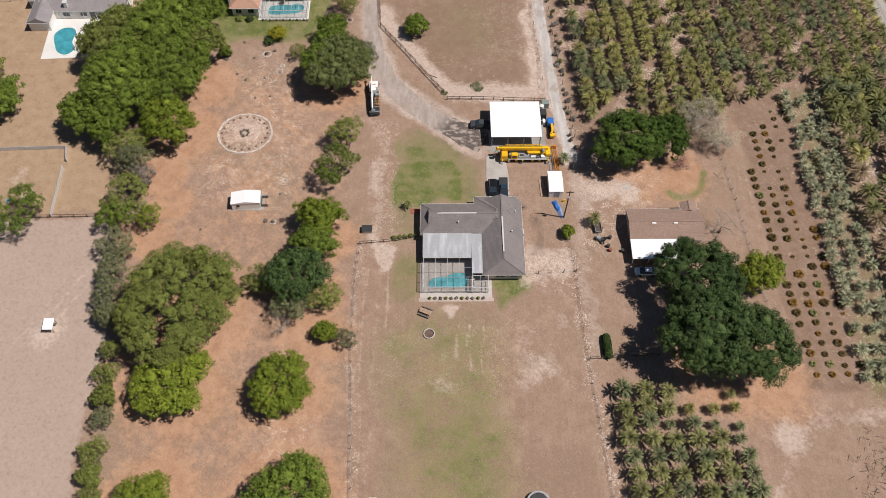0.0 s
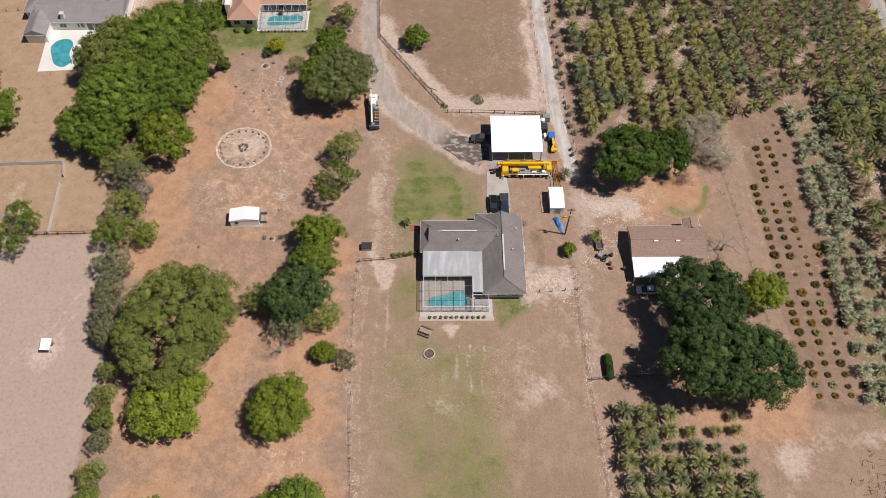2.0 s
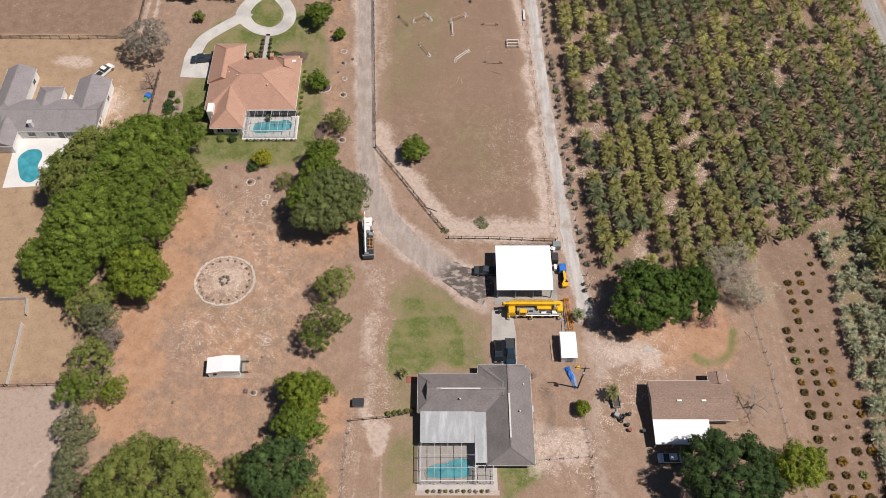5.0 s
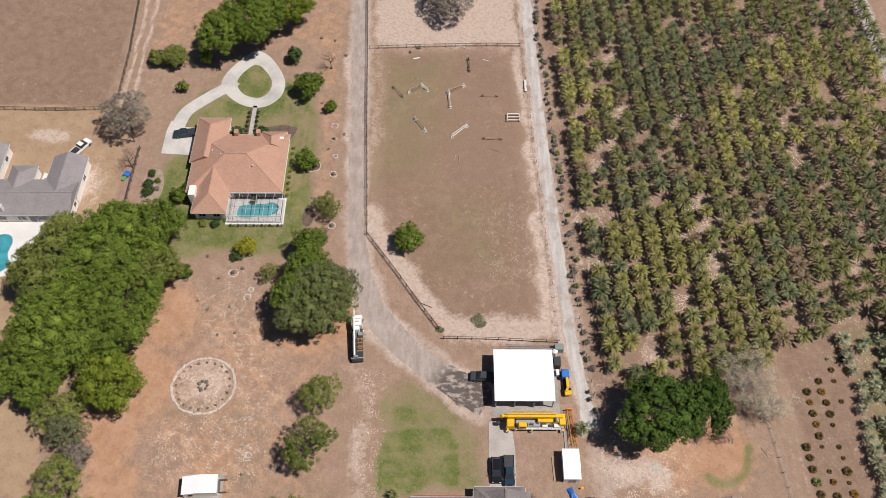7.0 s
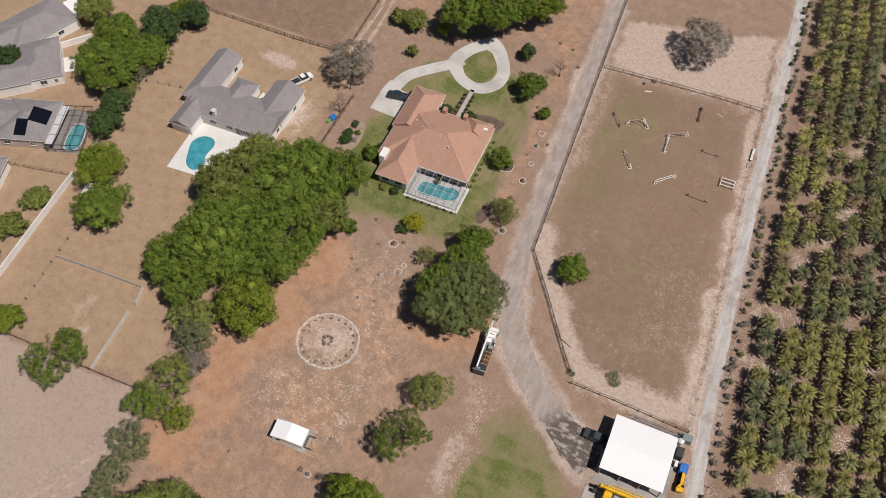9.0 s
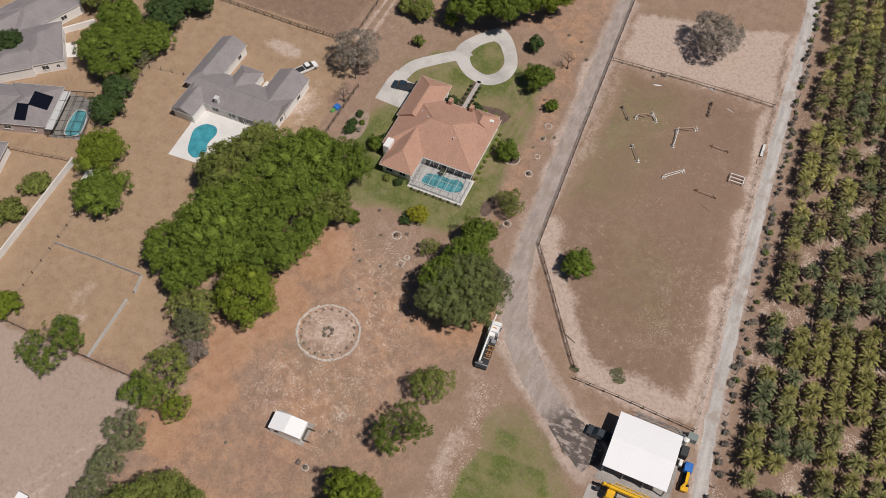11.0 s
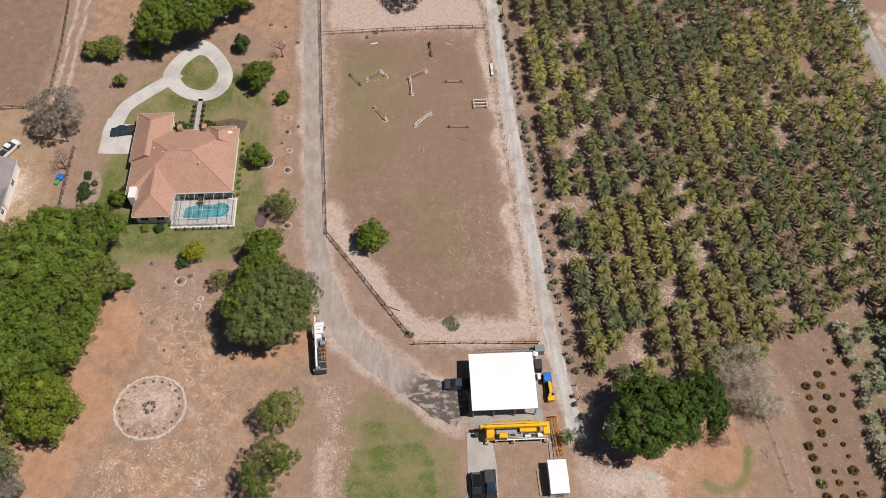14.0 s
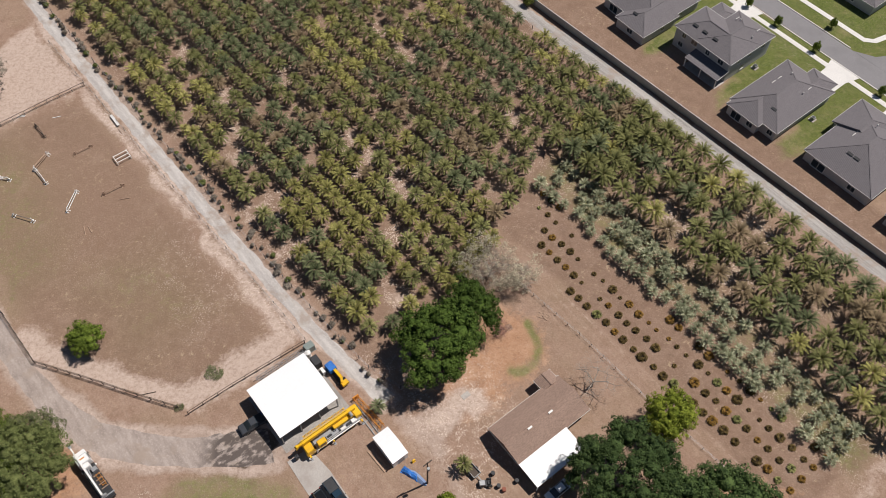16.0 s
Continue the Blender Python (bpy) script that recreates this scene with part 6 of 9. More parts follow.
solid("patio", Geo().prism([(-101.2, 169.0), (-87.9, 169.2), (-88.0, 155.2), (-100.4, 154.4)], -0.03, 0.05), M_CONC_W, "broad white concrete pool deck", "patio", "structure")
solid("patio", Geo().prism([(-91.9, 183.2), (-89.4, 182.0), (-89.6, 178.9), (-92.0, 178.9)], -0.03, 0.05), M_CONC_W, "small white courtyard slab", "patio", "structure")
for px, py, pr in ((-90.8, 180.6, 0.5), (-90.4, 181.8, 0.4), (-91.2, 179.6, 0.35)):
    tree("bush", 2, L_DARK, px, py, pr, pr * 1.6, "small potted shrub in the courtyard", "shrub")
pool("kidney-shaped teal swimming pool in a white deck", smooth_outline([(-99.1, 163.0), (-97.6, 165.4), (-95.0, 165.6), (-93.7, 163.8), (-93.9, 160.6), (-92.8, 157.8), (-94.4, 155.9), (-96.7, 156.8), (-98.0, 159.2)], 5), M_POOL_TEAL, M_CONC_W, 0.07)

# neighbours to the west
N1 = house("grey-roofed white neighbour house", -146.0, 168.5, 40, [
    (-5.2, 5.2, -7.0, 7.0, 3.1, 5.0, "y", (True, True)), (-12.5, -2.0, -7.6, 1.5, 3.12, 4.7, "x", (True, False))], M_ROOF_C, M_WALL, inset=0.22)
window(N1, 0.5, -6.79, 1.0, 1.6, 1.3, "s")
window(N1, 3.4, -6.79, 1.0, 0.8, 1.0, "s")
window(N1, 4.99, 1.0, 1.0, 1.4, 1.2, "e")
N2 = house("long grey-roofed white neighbour house", -155.0, 179.0, 68, [
    (-9.0, 8.5, -6.2, 6.2, 3.1, 5.0, "x", (True, True)), (-16.0, -3.0, -4.0, 4.4, 3.1, 4.6, "x", (True, False))], M_ROOF_C, M_WALL, inset=0.22)
part("porch_roof", Geo().box(7.6, 12.4, -6.0, 2.0, 2.75, 2.9), M_WHITE_METAL, N2, "white metal porch roof")
for k in range(4):
    part("porch_post", Geo().box(12.1, 12.25, -5.8 + 2.5 * k, -5.65 + 2.5 * k, 0, 2.75), M_TRIM, N2)
window(N2, -1.0, -5.99, 1.0, 1.6, 1.2, "s")
window(N2, 3.0, -5.99, 1.0, 1.6, 1.2, "s")
N3 = house("grey-roofed pink neighbour house with solar panels", -135.6, 152.0, 18, [
    (-6.5, 6.0, -6.4, 6.0, 3.0, 5.4, "y", (True, True)), (-13.0, -1.0, -4.2, 5.4, 3.02, 4.8, "x", (True, False))], M_ROOF_C, M_WALL_PINK, inset=0.22)
part("solar_panel", Geo().face_set([(1.1, -1.9, 5.08), (4.9, -1.9, 3.62), (4.9, 2.2, 3.62), (1.1, 2.2, 5.08), (1.1, -1.9, 4.9), (4.9, -1.9, 3.45), (4.9, 2.2, 3.45), (1.1, 2.2, 4.9)],
     [(0, 1, 2, 3), (7, 6, 5, 4), (0, 4, 5, 1), (1, 5, 6, 2), (2, 6, 7, 3), (3, 7, 4, 0)]), M_SOLAR, N3, "black glass solar panel array")
part("solar_panel", Geo().face_set([(-1.6, -5.4, 3.52), (1.1, -5.4, 3.52), (1.1, -1.7, 4.94), (-1.6, -1.7, 4.94), (-1.6, -5.4, 3.34), (1.1, -5.4, 3.34), (1.1, -1.7, 4.76), (-1.6, -1.7, 4.76)],
     [(0, 1, 2, 3), (7, 6, 5, 4), (0, 4, 5, 1), (1, 5, 6, 2), (2, 6, 7, 3), (3, 7, 4, 0)]), M_SOLAR, N3, "black glass solar panel array")
part("awning", Geo().box(5.7, 7.6, -6.6, 5.2, 2.45, 2.58), M_WHITE_METAL, N3, "white metal lanai awning")
window(N3, -3.5, -6.19, 1.0, 1.8, 1.2, "s")
window(N3, 2.5, -6.19, 1.0, 1.2, 1.0, "s")
solid("patio", Geo().prism([(-131.9, 160.4), (-125.0, 160.8), (-121.0, 149.6), (-127.8, 147.4)], -0.03, 0.04), M_CONC_G, "grey paved pool deck", "patio", "structure")
pool("narrow turquoise pool in a dark cage", smooth_outline([(-127.2, 156.0), (-124.6, 156.6), (-122.4, 151.0), (-125.4, 149.8)], 4), M_POOL)
cg = screen_cage("dark bronze screened pool cage beside a neighbour house", -4.0, 4.0, -6.0, 6.0, 2.6, 4, 4, M_ALU_DARK)
cg.matrix_basis = pose(-126.4, 154.2, 0, 0, 0, 20)
house("pale neighbour house with a tile roof", -137.0, 132.0, 18, [(-7.0, 7.0, -7.0, 7.0, 3.0, 5.0, "y", (True, True))], M_ROOF_C, M_WALL)

solid("garden_wall", Geo().prism([(-146.4, 176.4), (-146.1, 176.1), (-140.9, 182.0), (-141.2, 182.3)], -0.1, 1.7), M_WALL, "short white garden wall between two houses", "wall", "structure")
solid("patio", Geo().prism([(-141.4, 168.9), (-138.3, 170.9), (-141.6, 175.0), (-144.6, 172.8)], -0.03, 0.05), M_CONC_W, "small pale patio slab beside a white house", "patio", "structure")
for px, py in ((-141.6, 174.0), (-139.4, 171.4), (-141.4, 170.0)):
    tree("bush", 2, L_DRY, px, py, 0.5, 0.8, "potted dry plant on a patio", "potted_plant")

# the brown-roofed house
G = house("low house with a brown shingle roof", 47.5, 101.5, 0, [
    (-7.9, 8.0, -3.9, 4.2, 2.55, 3.7, "x", (False, False)), (3.9, 7.6, 3.4, 6.0, 2.5, 3.2, "y", (False, False))], M_ROOF_G, M_WALL_BEIGE)
part("porch_roof", Geo().face_set([(-7.9, -8.4, 2.2), (2.6, -8.4, 2.2), (2.6, -3.7, 2.5), (-7.9, -3.7, 2.5), (-7.9, -8.4, 2.3), (2.6, -8.4, 2.3), (2.6, -3.7, 2.66), (-7.9, -3.7, 2.66)], [(3, 2, 1, 0), (4, 5, 6, 7), (0, 1, 5, 4), (1, 2, 6, 5), (2, 3, 7, 6), (3, 0, 4, 7)]), M_WHITE_METAL, G, "bright white metal porch roof")
for k in range(4):
    part("porch_post", Geo().box(-7.75 + 3.3 * k, -7.62 + 3.3 * k, -8.3, -8.17, 0, 2.22), M_TRIM, G)
for vx in (-2.6, 2.0):
    part("skylight", Geo().box(vx - 0.45, vx + 0.45, -0.5, -0.15, 3.5, 3.75, 0.02), M_WHITE, G)
window(G, -7.36, 0.0, 0.9, 1.4, 1.1, "w")
window(G, 5.2, -3.36, 0.9, 1.6, 1.1, "s")

# the metal barn, sheds and shelters
barn = thing("pole_barn", "open pole barn with a bright white metal roof", "barn", 17.0, 130.8)
part("roof", roof_solid(-5.8, 5.8, -5.45, 5.45, 3.55, 4.0, "x", (False, False), 0.12)[0], M_WHITE_METAL, barn)
for px in (-5.5, -1.85, 1.85, 5.5):
    for py in (-5.2, 5.2):
        part("post", Geo().box(px - 0.1, px + 0.1, py - 0.1, py + 0.1, 0, 3.5), M_STEEL, barn)
part("back_wall", Geo().box(-5.6, 5.6, 5.3, 5.38, 0, 3.4), M_STEEL, barn)
for px in (-5.55, -1.85, 1.85, 5.55):
    part("truss", Geo().beam((px, -5.2, 3.36), (px, 5.2, 3.36), 0.1, 0.16), M_STEEL, barn)
solid("barn_floor", Geo().box(10.9, 24.0, 123.9, 136.4, -0.03, 0.035), M_CONC_G, "grey concrete slab under the barn", "slab", "structure")


def gable_shed(name, label, x, y, rz, w, d, eave, ridge, axis="y", wall=None, roof=None):
    ob = thing(name, label, "shed", x, y, 0, rz)
    part("wall", Geo().box(-w / 2 + .12, w / 2 - .12, -d / 2 + .12, d / 2 - .12, 0, eave - 0.05), wall or M_WHITE, ob)
    part("roof", roof_solid(-w / 2, w / 2, -d / 2, d / 2, eave, ridge, axis, (False, False), 0.08)[0], roof or M_WHITE_METAL, ob)
    return ob


sh = gable_shed("storage_shed", "small white metal storage shed", 25.1, 113.6, 0, 3.2, 5.8, 2.2, 2.6, "x")
door(sh, 0.2, -2.78, 1.2, 1.9, "s", M_STEEL)
sh = gable_shed("run_in_shed", "white metal run-in shed in the horse field", -43.0, 109.4, 4, 6.4, 3.4, 2.2, 2.75, "y")
window(sh, -1.7, -1.58, 1.2, 0.6, 0.4, "s", M_DARK)
part("lean_to", Geo().box(3.2, 3.28, -1.2, 1.2, 0, 1.1).box(3.28, 4.6, -1.2, -1.12, 0, 0.9).box(3.28, 4.6, 1.12, 1.2, 0, 0.9), M_WOOD_G, sh)
s2 = thing("horse_shelter", "tiny white-roofed shelter on bare sand", "shelter", -78.4, 78.6)
part("roof", Geo().face_set([(-1.2, -1.5, 1.75), (1.2, -1.5, 1.75), (1.2, 1.3, 2.1), (-1.2, 1.3, 2.1), (-1.2, -1.5, 1.83), (1.2, -1.5, 1.83), (1.2, 1.3, 2.18), (-1.2, 1.3, 2.18)], [(3, 2, 1, 0), (4, 5, 6, 7), (0, 1, 5, 4), (1, 2, 6, 5), (2, 3, 7, 6), (3, 0, 4, 7)]), M_WHITE_METAL, s2)
for px in (-1.0, 1.0):
    for py in (-1.25, 1.1):
        part("post", Geo().box(px - .05, px + .05, py - .05, py + .05, 0, 1.78 if py < 0 else 2.02), M_WOOD_G, s2)
part("feed_box", Geo().box(-0.8, 0.8, 0.4, 1.0, 0.0, 0.7), M_WOOD_G, s2)
s2.scale = (0.85, 0.85, 0.9)

# the new houses east of the block wall
def slope_vent(parent, x, y, z, tilt):
    """A low dark box vent lying on a roof slope that falls to the west."""
    part("roof_vent", Geo().box(-0.28, 0.28, -0.65, 0.65, -0.05, 0.16, 0.03, pose(x, y, z, 0, -tilt, 0)), M_DARK, parent, "low black box vent")


def new_house(label, x0, y0, blocks, vent_spots=(), strips=(), porch=None, drive=None, west=(), south=()):
    """A house of hipped blocks in world metres; porch: (x0, x1, y0, y1, z) of a lean-to on posts; drive: y0, y1."""
    ox, oy = x0, y0
    H = house(label, ox, oy, 0, [(b[0] - ox, b[1] - ox, b[2] - oy, b[3] - oy, *b[4:]) for b in blocks], M_ROOF_H, M_WALL_GREY, gutter=True, inset=0.45)
    for vx, vy, vz in vent_spots:
        slope_vent(H, vx - ox, vy - oy, vz, 21.8)
    for vx, vy, vz in strips:
        part("ridge_vent", Geo().box(vx - ox - 0.6, vx - ox + 0.6, vy - oy - 0.07, vy - oy + 0.07, vz - 0.1, vz + 0.08), M_RIDGE, H, "pale vent strip")
    b = blocks[0]
    vents(H, [(b[0] - ox + (b[1] - b[0]) * 0.62, (b[2] + b[3]) / 2 - oy - 3.0, b[5] - 1.1), (b[0] - ox + (b[1] - b[0]) * 0.75, (b[2] + b[3]) / 2 - oy + 2.2, b[5] - 0.8)])
    if porch:
        p0, p1, q0, q1, pz = porch
        p0, p1, q0, q1 = p0 - ox, p1 - ox, q0 - oy, q1 - oy
        part("porch_roof", Geo().face_set([(p0, q0, pz), (p1, q0, pz + 0.7), (p1, q1, pz + 0.7), (p0, q1, pz), (p0, q0, pz + 0.14), (p1, q0, pz + 0.84), (p1, q1, pz + 0.84), (p0, q1, pz + 0.14)],
             [(3, 2, 1, 0), (4, 5, 6, 7), (0, 1, 5, 4), (1, 2, 6, 5), (2, 3, 7, 6), (3, 0, 4, 7)]), M_ROOF_H, H)
        part("porch_fascia", Geo().beam((p0 + 0.1, q0 - 0.03, pz + 0.1), (p1, q0 - 0.03, pz + 0.8), 0.06, 0.16), M_TRIM, H)
        for k in range(3):
            py = q0 + 0.3 + (q1 - q0 - 0.6) * k / 2
            part("porch_post", Geo().box(p0 + 0.15, p0 + 0.35, py - 0.1, py + 0.1, 0, pz + 0.05), M_TRIM, H)
        part("porch_slab", Geo().box(p0 + 0.1, p1, q0, q1, -0.05, 0.08), M_CONC, H)
    for wx, wy, wz, ww in west:
        window(H, wx - ox, wy - oy, wz, ww, 1.4 if wz > 0.3 else 2.1, "w")
    for wx, wy, wz, ww in south:
        window(H, wx - ox, wy - oy, wz, ww, 1.3, "s")
    if drive:
        d0, d1, dx = drive
        door(H, dx - 0.45 - ox, (d0 + d1) / 2 - oy, d1 - d0 - 1.6, 2.2, "e")
        solid("driveway", Geo().prism([(dx - 0.5, d0), (155.5, d0), (159.4, d0 - 1.0), (159.4, d1 + 1.0), (155.5, d1), (dx - 0.5, d1)], -0.03, 0.072), M_CONC_W, "white concrete driveway to the street", "driveway", "structure")
        ac = thing("air_conditioner", "grey air conditioner unit on a pad", "air conditioner", b[0] + (b[1] - b[0]) * 0.62, min(k[2] for k in blocks) - 0.9)
        part("pad", Geo().box(-.7, .7, -.7, .7, -0.02, 0.09), M_CONC, ac)
        part("casing", Geo().box(-.42, .42, -.42, .42, 0.09, 0.85, 0.06), M_STEEL, ac)
        part("fan_grille", Geo().tube((0, 0, 0.85), (0, 0, 0.9), 0.34, 0.3, 12), M_DARK, ac)
    return H


ONE = "new single-storey house with a slate-grey hip roof"
new_house(ONE, 139.0, 164.0, [(130.9, 148.6, 157.0, 172.4, 2.9, 5.95, "x", (True, True)), (128.0, 140.0, 156.2, 165.5, 2.88, 4.75, "x", (True, False)), (143.5, 150.6, 163.4, 170.0, 2.92, 4.2, "x", (False, True))],
          [(136.4, 166.4, 5.15), (131.2, 162.2, 4.2)], [(140.6, 168.9, 4.35), (142.6, 169.1, 4.3), (143.0, 160.6, 4.4)], None, (164.0, 169.2, 150.6), [(131.34, 169.0, 0.05, 2.6), (128.44, 160.8, 0.8, 1.8)], [(135.0, 156.64, 0.9, 1.2), (142.0, 157.44, 0.9, 1.2)])
new_house("new two-storey house with a slate-grey hip roof", 140.0, 145.0, [(134.0, 149.3, 136.4, 147.2, 5.6, 7.75, "x", (True, True)), (134.01, 144.6, 136.42, 153.0, 5.58, 7.7, "y", (True, True)), (142.5, 151.5, 146.4, 153.4, 2.9, 4.3, "x", (False, True))],
          [(136.6, 149.2, 6.7), (136.6, 146.4, 6.7), (136.6, 143.4, 6.7)], [(145.6, 144.9, 6.9), (146.2, 139.4, 6.85)], (131.0, 134.6, 136.6, 146.2, 2.45), (147.2, 152.6, 151.5),
          [(134.44, 150.0, 3.6, 1.2), (134.44, 147.0, 3.6, 1.8), (134.44, 139.2, 3.6, 1.6), (134.44, 143.0, 3.6, 1.2), (134.44, 144.0, 0.05, 2.6), (134.44, 150.4, 0.9, 1.4)], [(138.0, 136.84, 3.6, 1.0), (141.5, 136.84, 3.6, 1.0), (146.0, 136.84, 3.6, 1.4), (140.0, 136.84, 0.9, 1.2)])
new_house(ONE, 139.0, 124.0, [(128.9, 148.4, 118.2, 131.2, 2.9, 5.5, "x", (True, True)), (127.3, 139.0, 122.0, 130.7, 2.88, 4.65, "x", (True, False)), (142.5, 150.8, 119.3, 125.8, 2.92, 4.25, "x", (False, True))],
          [(132.6, 122.6, 4.3)], [(139.0, 128.0, 4.25), (141.0, 128.0, 4.25), (143.4, 121.8, 4.35)], None, (119.6, 125.4, 150.8), [(127.74, 127.8, 0.05, 2.6), (127.74, 124.2, 0.8, 1.6), (129.34, 120.0, 0.8, 1.4)], [(134.0, 118.64, 0.9, 1.2), (140.0, 118.64, 0.9, 1.0)])
new_house(ONE, 140.0, 104.0, [(130.0, 149.6, 95.4, 112.0, 2.9, 6.2, "x", (True, True)), (141.0, 151.4, 101.6, 113.4, 2.92, 5.2, "x", (False, True))],
          [(134.6, 104.8, 4.75), (134.6, 103.2, 4.75)], [(139.6, 107.6, 4.7), (141.4, 107.6, 4.7)], None, (103.0, 109.0, 151.4), [(130.44, 108.0, 0.05, 3.2), (130.44, 100.0, 0.8, 1.8)], [(136.0, 95.84, 0.9, 1.2)])
new_house(ONE, 139.0, 84.0, [(129.0, 149.0, 77.0, 91.5, 2.9, 5.8, "x", (True, True)), (143.0, 150.8, 79.0, 86.0, 2.92, 4.3, "x", (False, True))], [(133.0, 85.0, 4.5)], west=[(129.44, 84.0, 0.8, 1.8)])
new_house("new two-storey house with a slate-grey hip roof", 140.0, 184.0, [(133.6, 148.9, 175.8, 186.6, 5.6, 7.75, "x", (True, True)), (133.61, 144.2, 175.82, 192.4, 5.58, 7.7, "y", (True, True)), (142.0, 150.6, 185.6, 192.4, 2.9, 4.3, "x", (False, True))],
          [(136.2, 188.4, 6.7), (136.2, 182.6, 6.7)], [(143.6, 178.9, 6.8), (141.6, 178.8, 6.8)], (130.9, 134.2, 182.2, 192.0, 2.45), (186.4, 191.8, 150.6),
          [(134.04, 188.8, 3.6, 1.4), (134.04, 180.0, 3.6, 1.6), (134.04, 184.0, 3.6, 1.2), (134.04, 187.0, 0.05, 2.6), (134.04, 178.6, 0.9, 1.4)], [(138.0, 176.24, 3.6, 1.0), (145.0, 176.24, 3.6, 1.4)])
new_house("new house with a slate-grey roof", 136.0, 205.0, [(128.2, 146.0, 198.0, 212.0, 2.9, 5.6, "x", (True, True))], west=[(128.64, 205.0, 0.8, 1.8)])
tree("bush", 2, L_OLIVE, 117.0, 183.6, 1.3, 2.4, "olive scrubby bush leaning over the block wall", "bush")
new_house("new house with a slate-grey roof across the street", 186.0, 136.0, [(178.2, 196.0, 129.6, 144.0, 2.9, 5.7, "x", (True, True))], west=[(178.64, 136.0, 0.8, 1.8)])
STREET = [((159.6, 60), (165.8, 60)), ((159.6, 100), (165.8, 100)), ((159.8, 128), (165.6, 128)), ((159.9, 152), (165.8, 150)), ((159.6, 220), (165.8, 220))]
solid("road", strip(STREET, ragged=0.0), M_STREET, "grey asphalt residential street", "road", "structure")
solid("road", Geo().prism([(165.6, 104), (190, 100), (190, 112), (174, 117), (168, 120.5), (165.6, 125)], 0.0, 0.03), M_STREET, "grey asphalt side street", "road", "structure")
for x0, x1 in ((159.35, 159.62), (165.75, 166.02)):
    solid("kerb", Geo().box(x0, x1, 126.0 if x0 > 160 else 60, 220, -0.05, 0.13, 0.03), M_CONC_W, "pale concrete street kerb", "kerb", "structure")
y = 70.0
walk_slab = Geo().box(156.4, 157.7, 0, 1.48, -0.04, 0.06, 0.02)
walks = solid("pavement", Geo().box(156.42, 157.68, 70, 200, -0.06, 0.02), M_CONC, "pale concrete pavement of square slabs", "pavement", "structure")
slab_mesh = walk_slab.mesh("slab", M_CONC_W)
while y < 200:
    o = new("slab", slab_mesh)
    o.parent = walks
    o.location = (0, y, 0)
    y += 1.5
solid("pavement", Geo().prism([(170.0, 220), (171.3, 220), (171.3, 126), (172.5, 124.5), (190, 120.5), (190, 119.0), (172.0, 123.2), (170.0, 125.4)], -0.03, 0.06), M_CONC_W, "pale concrete pavement curving round a corner", "pavement", "structure")
bw = thing("block_wall", "long grey block wall with a pale cap beside the service road", "wall", 119.7, 146.0, 0, 2.35, kind="structure")
part("wall_body", Geo().box(-0.1, 0.1, -126, 47.5, -0.2, 1.85), M_BLOCKWALL, bw)
part("cap", Geo().box(-0.13, 0.13, -126, 47.5, 1.85, 1.95, 0.02), M_CONC, bw, "pale concrete cap")
pier = Geo().box(-0.19, 0.19, -0.2, 0.2, -0.1, 2.02, 0.03).mesh("pier", M_BLOCKWALL)
y = -124.0
while y < 47:
    o = new("pier", pier)
    o.parent = bw
    o.location = (0, y, 0)
    y += 5.0
solid("garden_wall", Geo().prism([(-118.1, 143.8), (-117.8, 143.8), (-115.0, 105.0), (-113.8, 88), (-114.1, 88), (-115.3, 105)], -0.1, 1.75), M_CONC_W, "long pale concrete garden wall on dry grass", "wall", "structure")


# ---- fences ----
def fence(label, pts, spacing=2.5, height=1.35, rails=3, material=M_WOOD, wire=False, post_r=0.07, skip=(), mesh_panel=None, name="fence"):
    """Posts along a line, with rails from post to post or with wires."""
    ob = thing(name, label, "fence", *pts[0], kind="")
    base = Vector(pts[0])
    post_mesh = Geo().box(-post_r, post_r, -post_r, post_r, -0.1, height, 0.02).mesh("post", material)
    spots = []
    for a, b in zip(pts[:-1], pts[1:]):
        a, b = Vector(a) - base, Vector(b) - base
        n = max(1, round((b - a).length / spacing))
        spots += [a.lerp(b, i / n) for i in range(n)]
    spots.append(Vector(pts[-1]) - base)
    jr = random.Random(len(spots))
    for i, p in enumerate(spots):
        o = new("post", post_mesh)
        o.parent = ob
        o.matrix_basis = pose(p.x, p.y, 0, jr.uniform(-3, 3), jr.uniform(-3, 3), jr.uniform(0, 90))
    if wire:
        g = Geo()
        for p, q in zip(spots[:-1], spots[1:]):
            for k in range(rails):
                z = height * (0.25 + 0.7 * k / max(1, rails - 1))
                g.beam((p.x, p.y, z), (q.x, q.y, z), 0.02, 0.02)
        part("wire", g, M_STEEL, ob)
    else:
        for i, (p, q) in enumerate(zip(spots[:-1], spots[1:])):
            if i in skip:
                continue
            for k in range(rails):
                z = height * (0.3 + 0.62 * k / max(1, rails - 1)) + jr.uniform(-0.03, 0.03)
                part("rail", Geo().beam((p.x, p.y, z), (q.x, q.y, z), 0.045, 0.12), material, ob)
    if mesh_panel:
        for p, q in zip(spots[:-1], spots[1:]):
            part("panel", Geo().beam((p.x, p.y, height / 2), (q.x, q.y, height / 2), 0.05, height * 0.9), mesh_panel, ob)
    return ob


